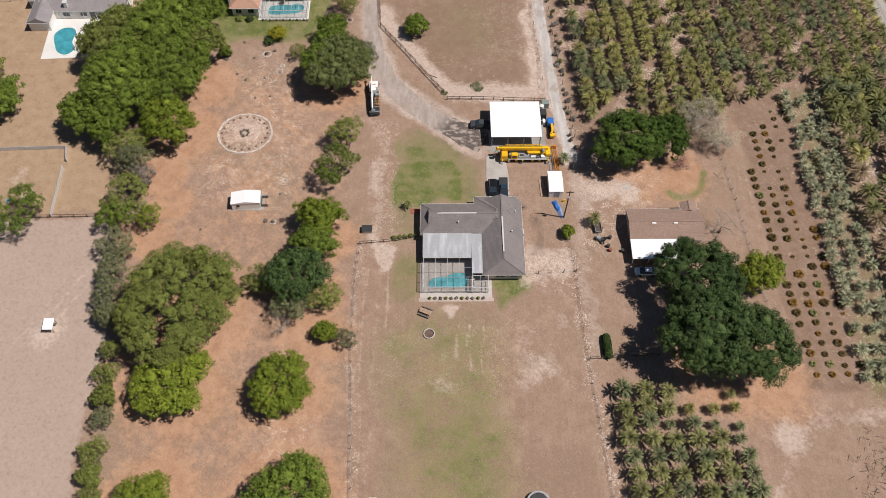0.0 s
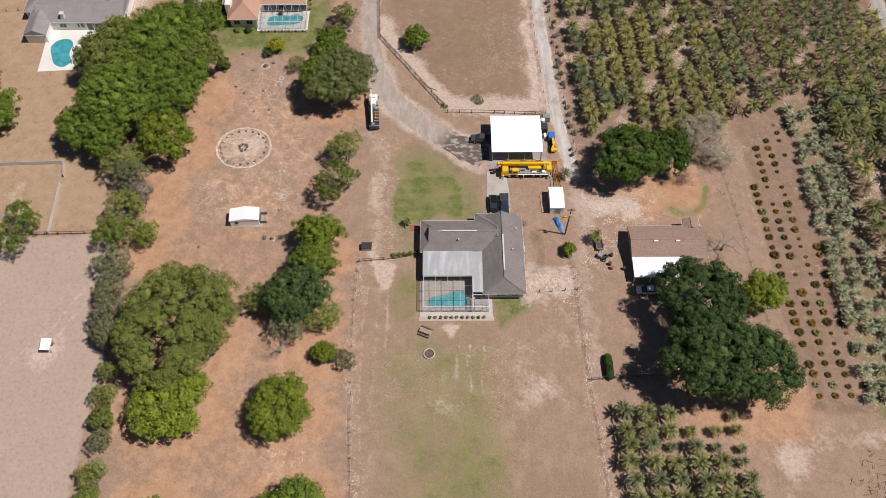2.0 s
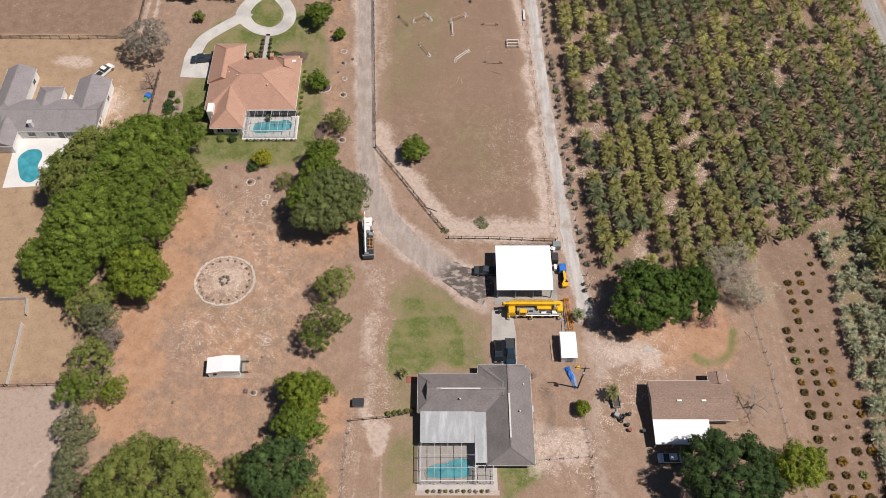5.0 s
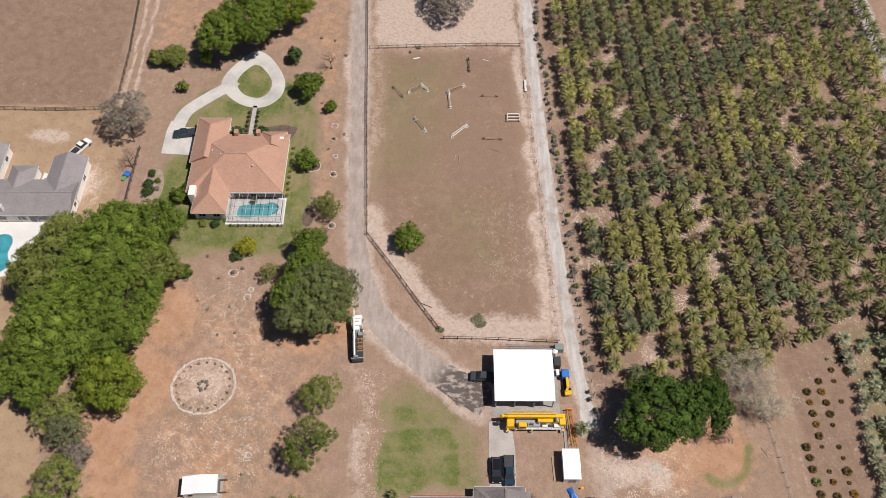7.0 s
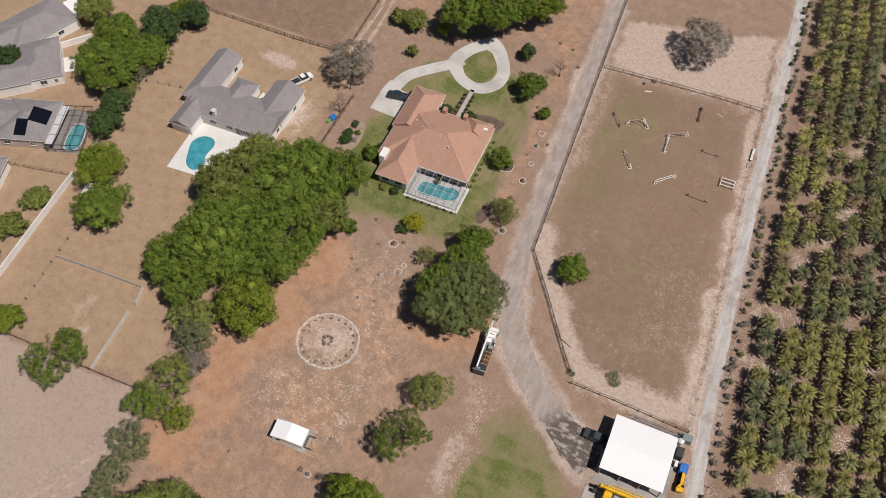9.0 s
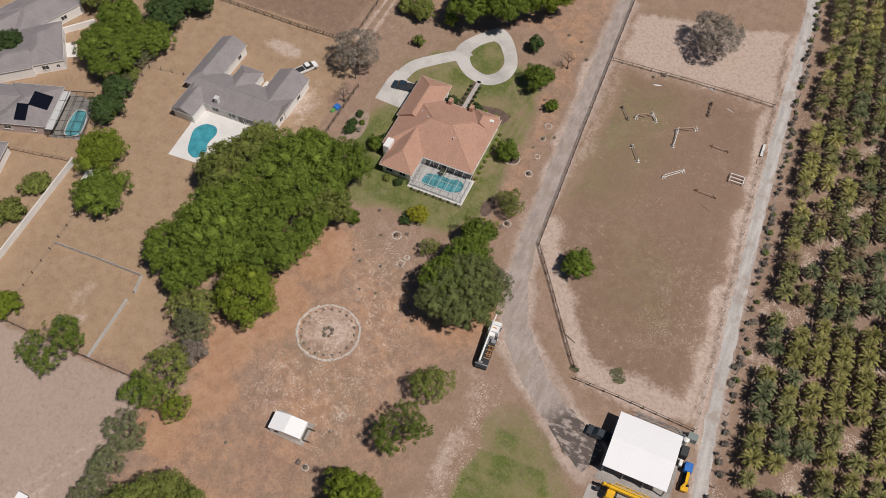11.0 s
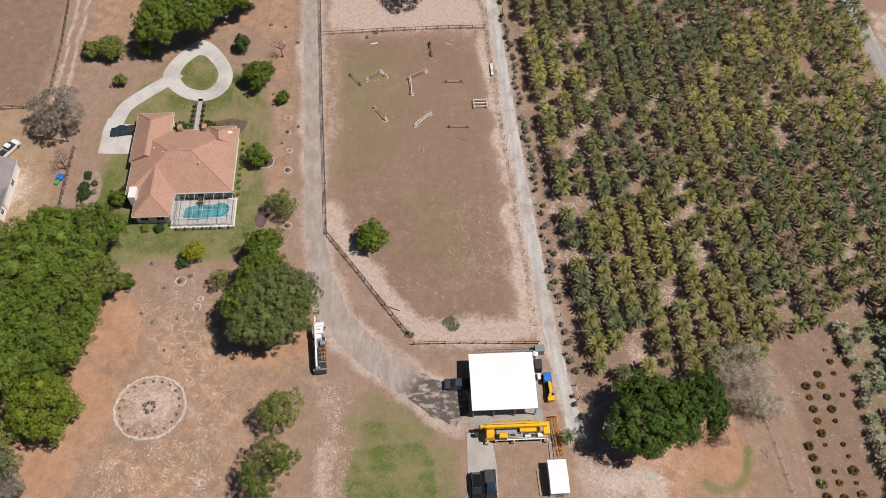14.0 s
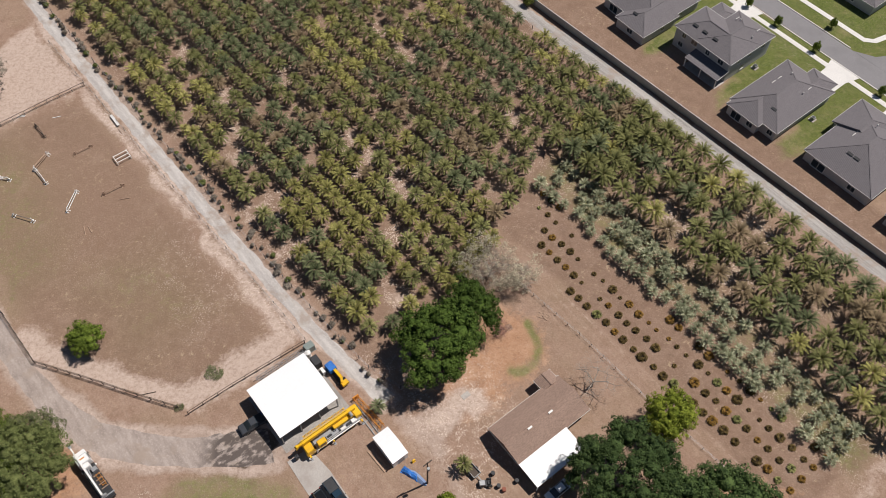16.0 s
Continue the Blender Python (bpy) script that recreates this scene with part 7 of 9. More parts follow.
fence("dark three-rail timber paddock fence", [(-22.6, 300.0), (-19.7, 243.0), (-17.7, 202.0), (-15.7, 166.1)], 2.6)
fence("dark three-rail timber fence beside the bend", [(-15.7, 166.0), (-9.1, 156.5), (-4.1, 148.9), (0.4, 142.4)], 2.4)
fence("dark timber fence behind the barn", [(1.3, 140.3), (10.0, 140.2), (24.6, 139.5)], 2.6, 1.2, 2)
fence("weathered grey two-rail timber cross fence", [(-18.3, 224.0), (-4.0, 224.7), (12.0, 225.1), (20.7, 225.0)], 2.6, 1.2, 2, M_WOOD_G, post_r=0.06)
fence("wire fence on thin posts along the lane", [(20.2, 243), (21.0, 226.0), (21.9, 203.9), (23.1, 179.5), (24.2, 156.7), (25.0, 140.0)], 3.4, 1.1, 3, M_WOOD_G, True, 0.045)
fence("wire fence with stout posts beside the palm grove", [(24.6, 262), (25.3, 243.0), (25.9, 221.5), (26.6, 202.1), (27.3, 184.5), (28.0, 168.5), (28.9, 153.9), (29.8, 139.2), (30.8, 128.1), (33.0, 121.5)], 3.0, 1.5, 3, M_WOOD, True, 0.06)
fence("old wire fence with grey posts along leaf litter", [(-16.0, 36.0), *WEST_LINE[1:]], 2.6, 1.1, 3, M_WOOD_G, True, 0.05)
fence("old wire fence with grey posts along leaf litter", EAST_LINE + [(31.0, 36.0)], 2.4, 1.05, 3, M_WOOD_G, True, 0.04)
fence("grey timber cross fence behind the ranch house", [(17.3, 90.7), (28.0, 91.4)], 2.7, 1.2, 2, M_WOOD_G, True)
fence("low timber garden fence with a gate", [(-17.6, 98.5), (-10.0, 99.2), (-5.2, 100.3)], 2.2, 1.1, 2, M_WOOD)
fence("timber cross fence beside the palm plot", [(28.8, 71.2), (35.6, 71.7), (42.3, 72.0)], 2.2, 1.2, 2, M_WOOD)
fence("grey steel corral fence on dry grass", [(-107.5, 124.4), (-98.0, 124.9), (-86.6, 125.2), (-85.7, 121.4)], 2.4, 1.2, 2, M_CORRAL, mesh_panel=M_CORRAL)
fence("grey steel corral fence on dry grass", [(-86.0, 119.4), (-85.3, 105.9)], 2.4, 1.2, 2, M_CORRAL, mesh_panel=M_CORRAL)
fence("dark timber fence under the trees", [(-112, 105.6), (-88.8, 105.6), (-74.6, 105.9)], 2.8, 1.2, 2, M_WOOD)
fence("black three-rail field fence", [(-122.1, 202.9), (-94.0, 202.4), (-82.3, 202.7), (-79.6, 206.8), (-80.1, 223.3), (-81.8, 244)], 2.6, 1.35, 3, M_WOOD)
fence("dark timber garden fence", [(-70.9, 190.4), (-71.0, 166.0)], 2.4, 1.4, 3, M_WOOD)
fence("dark wire boundary fence along shrubs", [(-122.1, 202.8), (-120.8, 186.2), (-119.8, 174.9), (-118.4, 146)], 2.8, 1.4, 4, M_WOOD, True)
fence("light wire fence on dry grass", [(-119.8, 175.0), (-108.0, 176.9)], 2.8, 1.1, 3, M_WOOD_G, True)
fence("wire fence on short posts across dry grass", [(-108.7, 132.0), (-108.5, 129.1), (-107.2, 113.5), (-106.6, 106.5)], 2.9, 1.0, 2, M_WOOD, True)
fence("brown board fence beside a neighbour garden", [(-140.0, 139.6), (-127.7, 141.7), (-118.4, 143.6)], 2.2, 1.4, 3, M_TIMBER)
fence("wire fence of the horse field", [(-62.0, 36), (-62.8, 60), (-64.5, 75), (-66.5, 95), (-67, 104)], 3.0, 1.2, 3, M_WOOD_G, True)
fence("wire fence beside the nursery rows", [(63.4, 127.0), (65.0, 110), (65.6, 92), (66.8, 76.0)], 2.8, 0.9, 3, M_WOOD_G, True, 0.045)
fence("black wire fence at the grove's east side", [(110.6, 240), (112.0, 180), (113.9, 145), (115.6, 109), (117.2, 70)], 3.6, 1.2, 3, M_WOOD, True)


# ---- vehicles ----
def wheel(parent, x, y, r=0.36, w=0.24):
    t = part("wheel", Geo().tube((x - w / 2, y, r), (x + w / 2, y, r), r, r, 14), M_TYRE, parent)
    part("rim", Geo().tube((x - w / 2 - 0.012, y, r), (x + w / 2 + 0.012, y, r), r * 0.58, r * 0.58, 10), M_CHROME, t)


def car(label, paint, x, y, rz, kind="suv", name="car"):
    """A car that points along +y."""
    ob = thing(name, label, "car", x, y, 0, rz)
    L, W = {"suv": (4.8, 1.92), "sedan": (4.8, 1.84), "pickup": (5.7, 2.0)}[kind]
    h, w = L / 2, W / 2
    if kind == "pickup":
        body = [(-h, 0.45), (-h, 1.0), (-h + 0.05, 1.12), (0.55, 1.12), (h - 1.5, 1.14), (h - 0.2, 1.02), (h, 0.85), (h, 0.42)]
        cabin = [(-0.45, 1.1), (-0.35, 1.72), (-0.15, 1.84), (0.75, 1.84), (1.0, 1.74), (1.75, 1.12)]
        roof = (-0.2, 0.85, 1.83)
    else:
        t = 1.7 if kind == "suv" else 1.44
        body = [(-h, 0.45), (-h - 0.02, 0.8), (-h + 0.1, 0.98), (h - 1.3, 1.0), (h - 0.3, 0.88), (h, 0.7), (h, 0.4)]
        back = -h + 0.15 if kind == "suv" else -h + 0.75
        cabin = [(back, 0.96), (back + 0.35, t - 0.1), (back + 0.6, t), (0.25, t), (0.6, t - 0.08), (1.35, 0.98)]
        roof = (back + 0.55, 0.35, t - 0.01)
    part("body", Geo().side(body, -w, w, [0.06, 0.0, 0.05, 0.06, 0.08, 0.08, 0.1, 0.08][: len(body)]), paint, ob)
    part("glasshouse", Geo().side(cabin, -w + 0.1, w - 0.1, [0, 0.16, 0.22, 0.22, 0.18, 0.02]), M_GLASS, ob)
    part("roof", Geo().box(-w + 0.3, w - 0.3, roof[0], roof[1], roof[2] - 0.02, roof[2] + 0.04, 0.03), paint, ob)
    if kind == "pickup":
        part("bed", Geo().box(-w + 0.16, w - 0.16, -h + 0.1, -0.55, 1.122, 1.135), M_DARK, ob)
        for sx in (-1, 1):
            part("bed_rail", Geo().box(min(sx * (w - 0.15), sx * (w - 0.05)), max(sx * (w - 0.15), sx * (w - 0.05)), -h + 0.1, -0.5, 1.12, 1.2), paint, ob)
    for sx in (-1, 1):
        for wy in (-h + 0.95, h - 0.95):
            wheel(ob, sx * (w - 0.1), wy)
        part("headlight", Geo().box(sx * (w - 0.3) - 0.2, sx * (w - 0.3) + 0.2, h - 0.07, h + 0.012, 0.66, 0.8), M_LAMP, ob)
        part("tail_light", Geo().box(sx * (w - 0.2) - 0.1, sx * (w - 0.2) + 0.1, -h - 0.03, -h + 0.05, 0.72, 0.92), M_RED, ob)
        part("mirror", Geo().box(sx * (w + 0.08) - 0.1, sx * (w + 0.08) + 0.1, 0.9, 1.02, 1.02, 1.18), paint, ob)
    part("bumper", Geo().box(-w + 0.1, w - 0.1, h - 0.02, h + 0.08, 0.4, 0.6, 0.03), M_DARK, ob)
    part("bumper", Geo().box(-w + 0.1, w - 0.1, -h - 0.08, -h + 0.02, 0.4, 0.6, 0.03), M_DARK, ob)
    return ob


solid("driveway", Geo().prism([(10.0, 109.4), (14.9, 109.4), (15.0, 117.0), (14.6, 120.6), (14.0, 122.4), (10.2, 122.6), (10.0, 117)], -0.03, 0.05), M_CONC, "pale concrete driveway in front of the garage", "driveway", "structure")
car("black suv on the concrete driveway", M_BLACK, 11.25, 112.9, 180, "suv", "suv")
car("dark navy pickup truck on the concrete driveway", M_NAVY, 13.65, 112.8, 180, "pickup", "pickup_truck")
car("dark grey pickup truck backed to the barn", M_GREY_CAR, 9.5, 131.6, 86, "pickup", "pickup_truck")
solid("tool_chest", Geo().box(-0.9, 0.9, -0.5, 0.5, 0, 1.3, 0.08), M_BLUE_D, "dark blue steel tool chest at the barn", "tool chest", at=pose(12.0, 132.2, 0.035, 0, 0, -8))
car("white pickup truck on dry grass", M_WHITE_CAR, -84.9, 190.2, -32, "pickup", "pickup_truck")
car("dark navy pickup truck on the parking apron", M_NAVY, -60.8, 194.7, 97, "pickup", "pickup_truck")
car("white car parked under a tree", M_WHITE_CAR, 42.4, 91.0, 90, "sedan", "sedan")


def lattice(parent, name, a, b, w, material, n=10):
    """A lattice boom: four chords with zigzag braces."""
    a, b = Vector(a), Vector(b)
    d = (b - a).normalized()
    s = d.cross(Vector((0, 0, 1))).normalized() * w / 2
    u = Vector((0, 0, w / 2))
    g = Geo()
    for i, j in ((-1, -1), (1, -1), (1, 1), (-1, 1)):
        g.beam(a + s * i + u * j, b + s * i + u * j, 0.07, 0.07)
    for k in range(n):
        p, q = a.lerp(b, k / n), a.lerp(b, (k + 1) / n)
        f = 1 if k % 2 else -1
        for j in (-1, 1):
            g.beam(p + s * f + u * j, q - s * f + u * j, 0.045, 0.045)
            g.beam(p + s * j + u * f, q + s * j - u * f, 0.045, 0.045)
    return part(name, g, material, parent)


def crane():
    ob = thing("mobile_crane", "yellow four-axle mobile crane with lowered telescopic boom", "crane", 18.9, 122.0, 0, 0)
    part("chassis", Geo().box(-5.4, 5.6, -1.05, 1.05, 0.75, 1.35, 0.06), M_DARK, ob)
    part("deck", Geo().box(-3.6, 5.4, -1.25, 1.25, 1.35, 1.47, 0.03), M_STEEL, ob)
    for x in (-3.6, -2.0, 1.7, 3.3):
        for y in (-1.0, 1.0):
            t = part("wheel", Geo().tube((x, y - 0.22, 0.62), (x, y + 0.22, 0.62), 0.62, 0.62, 16), M_TYRE, ob)
            part("rim", Geo().tube((x, y - 0.235, 0.62), (x, y + 0.235, 0.62), 0.32, 0.32, 10), M_YELLOW, t)
        part("mudguard", Geo().box(x - 0.7, x + 0.7, -1.27, -0.8, 1.22, 1.3).box(x - 0.7, x + 0.7, 0.8, 1.27, 1.22, 1.3), M_WHITE, ob)
    part("carrier_cab", Geo().side([(-1.25, 0.7), (-1.25, 1.9), (-1.15, 2.25), (1.15, 2.25), (1.25, 1.9), (1.25, 0.7)], -5.6, -3.9, [0, 0, 0.25, 0.25, 0, 0]), M_YELLOW, ob)
    part("windscreen", Geo().box(-5.64, -5.58, -1.0, 1.0, 1.35, 2.0), M_GLASS, ob)
    part("turntable", Geo().tube((1.2, 0, 1.45), (1.2, 0, 1.8), 1.0, 0.95, 16), M_DARK, ob)
    part("engine_housing", Geo().box(-1.5, 0.9, -1.15, -0.35, 1.47, 2.0, 0.06), M_STEEL, ob)
    part("hydraulic_tank", Geo().tube((1.3, -0.95, 1.75), (2.3, -0.95, 1.75), 0.26, 0.26, 10), M_WHITE, ob)
    part("toolbox", Geo().box(3.5, 4.5, -1.2, -0.5, 1.47, 1.9, 0.05), M_WHITE, ob)
    part("superstructure", Geo().box(0.4, 4.6, -0.35, 1.2, 1.75, 2.3, 0.1), M_YELLOW, ob)
    part("operator_cab", Geo().box(-3.3, -1.7, -1.45, -0.45, 1.5, 2.75, 0.14), M_YELLOW, ob)
    part("cab_window", Geo().box(-3.34, -3.28, -1.3, -0.6, 1.95, 2.6).box(-3.0, -2.0, -1.47, -1.44, 1.95, 2.5), M_GLASS, ob)
    part("counterweight", Geo().box(4.5, 5.7, -0.9, 1.3, 1.6, 2.5, 0.12), M_YELLOW, ob)
    part("winch_drum", Geo().tube((4.0, -0.5, 2.85), (4.0, 0.5, 2.85), 0.3, 0.3, 12), M_STEEL, ob)
    for x, w in ((-5.2, 0.28), (5.2, 0.28), (-0.6, 0.24)):
        leg = part("outrigger", Geo().box(x - w / 2, x + w / 2, -1.75, 1.75, 0.9, 1.2), M_YELLOW, ob)
        for y in (-1.7, 1.7):
            part("jack", Geo().tube((x, y, 0.05), (x, y, 1.0), 0.08, 0.08, 8).tube((x, y, 0.0), (x, y, 0.06), 0.28, 0.28, 10), M_STEEL, leg)
    for k, (x0, x1, w, h) in enumerate(((-5.3, 5.2, 0.72, 0.8), (-5.8, -5.25, 0.6, 0.66), (-6.15, -5.75, 0.48, 0.54))):
        part("boom_section", Geo().box(x0, x1, 0.62 - w / 2, 0.62 + w / 2, 2.75 - h / 2 + 0.1, 2.75 + h / 2 + 0.1, 0.08), M_YELLOW, ob)
    part("boom_head", Geo().box(-6.5, -6.05, 0.35, 0.9, 2.5, 3.15, 0.08).tube((-6.4, 0.34, 2.55), (-6.4, 0.92, 2.55), 0.26, 0.26, 12), M_YELLOW, ob)
    part("hook_block", Geo().box(-7.4, -6.7, -0.35, 0.3, 0.5, 1.3, 0.08), M_DARK, ob, "black hook block")
    part("hoist_rope", Geo().tube((-6.7, 0.2, 2.6), (-7.0, 0.0, 1.25), 0.03, 0.03, 5), M_DARK, ob)
    part("lift_cylinder", Geo().tube((2.2, 0.62, 1.95), (-1.6, 0.62, 2.35), 0.16, 0.16, 8), M_STEEL, ob)
    lattice(ob, "stowed_jib", (-4.6, 1.3, 2.7), (3.8, 1.3, 2.7), 0.5, M_YELLOW, 12)
    part("walkway", Geo().box(-3.7, 4.9, -1.46, -1.27, 1.28, 1.36), M_WHITE, ob)
    part("handrail", Geo().tube((-1.6, -1.3, 2.0), (3.2, -1.3, 2.0), 0.035, 0.035, 5).tube((-1.6, -1.3, 1.4), (-1.6, -1.3, 2.0), 0.03, 0.03, 5).tube((3.2, -1.3, 1.4), (3.2, -1.3, 2.0), 0.03, 0.03, 5), M_ALU, ob)
    part("exhaust", Geo().tube((0.5, -0.6, 1.9), (0.5, -0.6, 2.7), 0.09, 0.09, 8), M_DARK, ob)
    part("air_filter", Geo().tube((-1.2, -0.75, 2.05), (-0.4, -0.75, 2.05), 0.2, 0.2, 10), M_DARK, ob)
    part("battery_box", Geo().box(2.5, 3.3, -1.15, -0.6, 1.47, 1.8, 0.04), M_DARK, ob)
    for k in range(3):
        part("boom_collar", Geo().box(-5.3 + 3.4 * k, -5.12 + 3.4 * k, 0.22, 1.02, 2.42, 3.28), M_YELLOW, ob)
    part("boom_cable", Geo().tube((-5.9, 0.75, 3.3), (3.8, 0.75, 3.32), 0.035, 0.035, 5), M_DARK, ob)
    part("ladder", Geo().beam((-3.75, -1.4, 0.5), (-3.75, -1.4, 1.5), 0.35, 0.05), M_ALU, ob)
    return ob


crane()
jib = thing("jib_section", "orange lattice jib section on the ground", "crane jib", 26.0, 121.2)
lattice(jib, "lattice_frame", (-0.3, 3.6, 0.55), (0.25, -3.6, 0.55), 0.9, M_ORANGE, 9)
part("end_plate", Geo().box(-0.9, 0.3, 3.55, 3.75, 0.05, 1.1), M_ORANGE, jib)
part("foot", Geo().box(-0.6, 0.0, 2.2, 2.4, 0, 0.12).box(-0.2, 0.5, -2.6, -2.4, 0, 0.12), M_WOOD_G, jib)
sled = thing("steel_skid", "long rusty steel skid beside the crane", "steel frame", 24.9, 119.0)
part("rail", Geo().box(-0.5, -0.36, -4.4, 5.0, 0, 0.2), M_STEEL, sled)
part("rail", Geo().box(0.2, 0.34, -4.4, 5.0, 0, 0.2), M_STEEL, sled)
for k in range(6):
    part("tie", Geo().box(-0.36, 0.2, -4.2 + 1.8 * k, -4.05 + 1.8 * k, 0.04, 0.16), M_STEEL, sled)
lift = thing("boom_lift", "blue and yellow lift machine parked by the barn", "lift", 25.5, 130.6, 0, 4)
part("engine_box", Geo().box(-0.75, 0.75, 0.6, 2.4, 0.5, 1.7, 0.12), M_BLUE, lift, "bright blue engine cover")
part("chassis", Geo().box(-0.6, 0.6, -2.4, 2.2, 0.35, 0.6, 0.05), M_DARK, lift)
for sx in (-0.65, 0.65):
    for wy in (-1.7, 1.6):
        wheel(lift, sx, wy, 0.4, 0.3)
part("arm", Geo().beam((0.2, 0.8, 1.3), (0.1, -1.6, 1.5), 0.5, 0.45), M_YELLOW, lift)
part("arm", Geo().beam((0.25, -1.3, 1.5), (-0.3, -2.2, 1.2), 0.42, 0.4), M_YELLOW, lift)
part("platform", Geo().box(-0.6, 0.7, -2.9, -2.0, 0.6, 1.2, 0.06), M_YELLOW, lift)
gen = thing("generator", "grey-green generator box behind the barn", "generator", 24.6, 137.9)
part("housing", Geo().box(-0.9, 0.9, -0.7, 0.7, 0.15, 1.7, 0.08), surface("generator_green", (0.22, 0.26, 0.24), 0.6, var=0.2), gen)
part("skid", Geo().box(-1.0, 1.0, -0.75, 0.75, 0, 0.15), M_STEEL, gen)
solid("water_tank", Geo().tube((0, 0, 0), (0, 0, 1.5), 0.55, 0.55, 16).tube((0, 0, 1.5), (0, 0, 1.7), 0.5, 0.15, 16), M_WHITE, "white plastic tank beside the barn", "tank", at=pose(23.7, 136.9, 0, 0, 0, 0))
solid("equipment_box", Geo().box(-0.65, 0.75, -1.0, 1.0, 0, 1.9, 0.1), M_DARK, "black equipment box beside the barn", "box", at=pose(23.9, 134.6, 0, 0, 0, 0))
solid("crate", Geo().box(-0.3, 0.3, -0.6, 0.6, 0, 1.0, 0.04), M_WHITE, "white crate beside the barn", "crate", at=pose(24.0, 132.6, 0, 0, 0, 0))
bm = thing("boom_section", "long grey steel boom sections behind the barn", "steel boom", 18.6, 138.0)
lattice(bm, "lattice_frame", (-4.8, 0.25, 0.6), (5.2, 0.1, 0.6), 0.8, M_STEEL, 12)
part("walkway", Geo().box(-3.6, 5.0, -0.85, -0.5, 0.4, 0.5), M_STEEL, bm)
part("support", Geo().box(-4.0, -3.8, -0.8, 0.7, 0, 0.22).box(3.8, 4.0, -0.8, 0.7, 0, 0.22), M_WOOD_G, bm)


def boom_truck():
    ob = thing("boom_truck", "white boom truck parked under the oak", "truck", -16.2, 140.0, 0, 4)
    part("frame", Geo().box(-0.5, 0.5, -5.0, 4.8, 0.65, 0.95), M_DARK, ob)
    part("bed", Geo().box(-1.15, 1.15, -5.0, 1.9, 0.95, 1.15, 0.03), M_DARK, ob)
    for k in range(4):
        part("bed_crossbar", Geo().box(-0.1, 1.12, -3.2 + 0.9 * k, -3.05 + 0.9 * k, 1.15, 1.3), M_TIMBER, ob)
    part("cab", Geo().side([(2.2, 0.7), (2.2, 2.3), (2.4, 2.45), (3.6, 2.45), (4.0, 1.75), (4.9, 1.6), (5.0, 0.8)], -1.15, 1.15, [0, 0.1, 0.16, 0.16, 0.05, 0.12, 0.1]), M_WHITE_CAR, ob)
    part("windscreen", Geo().face_set([(-0.95, 3.72, 2.3), (0.95, 3.72, 2.3), (1.02, 4.06, 1.78), (-1.02, 4.06, 1.78), (-0.95, 3.6, 2.3), (0.95, 3.6, 2.3), (1.02, 3.9, 1.78), (-1.02, 3.9, 1.78)], [(0, 1, 2, 3), (7, 6, 5, 4), (0, 4, 5, 1), (2, 6, 7, 3), (1, 5, 6, 2), (0, 3, 7, 4)]), M_GLASS, ob)
    for sx in (-1, 1):
        for wy in (-3.6, -2.4, 3.8):
            wheel(ob, sx * 0.98, wy, 0.5, 0.3)
        part("headlight", Geo().box(sx * 0.8 - 0.16, sx * 0.8 + 0.16, 4.95, 5.03, 1.0, 1.2), M_LAMP, ob)
        part("outrigger", Geo().box(min(sx * 0.5, sx * 1.35), max(sx * 0.5, sx * 1.35), 1.4, 1.7, 0.7, 0.95), M_WHITE, ob)
    part("crane_column", Geo().box(-0.55, 0.55, 1.1, 2.0, 1.15, 2.5, 0.08), M_WHITE, ob)
    part("boom", Geo().beam((-0.45, -4.6, 2.35), (-0.45, 4.2, 2.85), 0.3, 0.36), M_WHITE, ob)
    part("boom_tip", Geo().beam((-0.45, 4.2, 2.86), (-0.45, 6.1, 2.95), 0.2, 0.22), M_WHITE, ob)
    part("boom_head", Geo().box(-0.7, -0.2, 5.7, 6.3, 2.6, 3.1, 0.06), M_STEEL, ob)
    part("lift_cylinder", Geo().tube((-0.1, 1.5, 1.9), (-0.2, -0.8, 2.4), 0.1, 0.1, 8), M_STEEL, ob)
    rack = part("ladder_rack", Geo().beam((0.35, -3.0, 1.55), (0.35, -0.4, 1.55), 0.07, 0.07).beam((0.95, -3.0, 1.55), (0.95, -0.4, 1.55), 0.07, 0.07), M_ORANGE, ob)
    for k in range(4):
        part("rung", Geo().beam((0.35, -2.8 + 0.75 * k, 1.55), (0.95, -2.8 + 0.75 * k, 1.55), 0.07, 0.06), M_ORANGE, rack)
    part("toolbox", Geo().box(0.2, 1.1, 0.2, 1.0, 1.15, 1.65, 0.05), M_STEEL, ob)
    part("winch", Geo().tube((-0.8, -4.4, 1.5), (0.1, -4.4, 1.5), 0.25, 0.25, 10), M_STEEL, ob)
    part("rear_outrigger", Geo().box(-1.3, 1.3, -4.7, -4.45, 0.95, 1.2, 0.04), M_STEEL, ob)
    part("roof_beacon", Geo().box(-0.5, 0.5, 2.9, 3.1, 2.45, 2.55, 0.03), M_ORANGE, ob)
    for sx in (-1, 1):
        part("side_mirror", Geo().box(sx * 1.3 - 0.08, sx * 1.3 + 0.08, 3.6, 3.75, 1.6, 2.0), M_DARK, ob)
        part("side_window", Geo().box(sx * 1.1 - 0.02, sx * 1.1 + 0.02, 2.6, 3.5, 1.75, 2.25), M_GLASS, ob)
    part("rear_bumper", Geo().box(-1.15, 1.15, -5.2, -4.95, 0.5, 0.9, 0.04), M_DARK, ob)
    return ob


boom_truck()

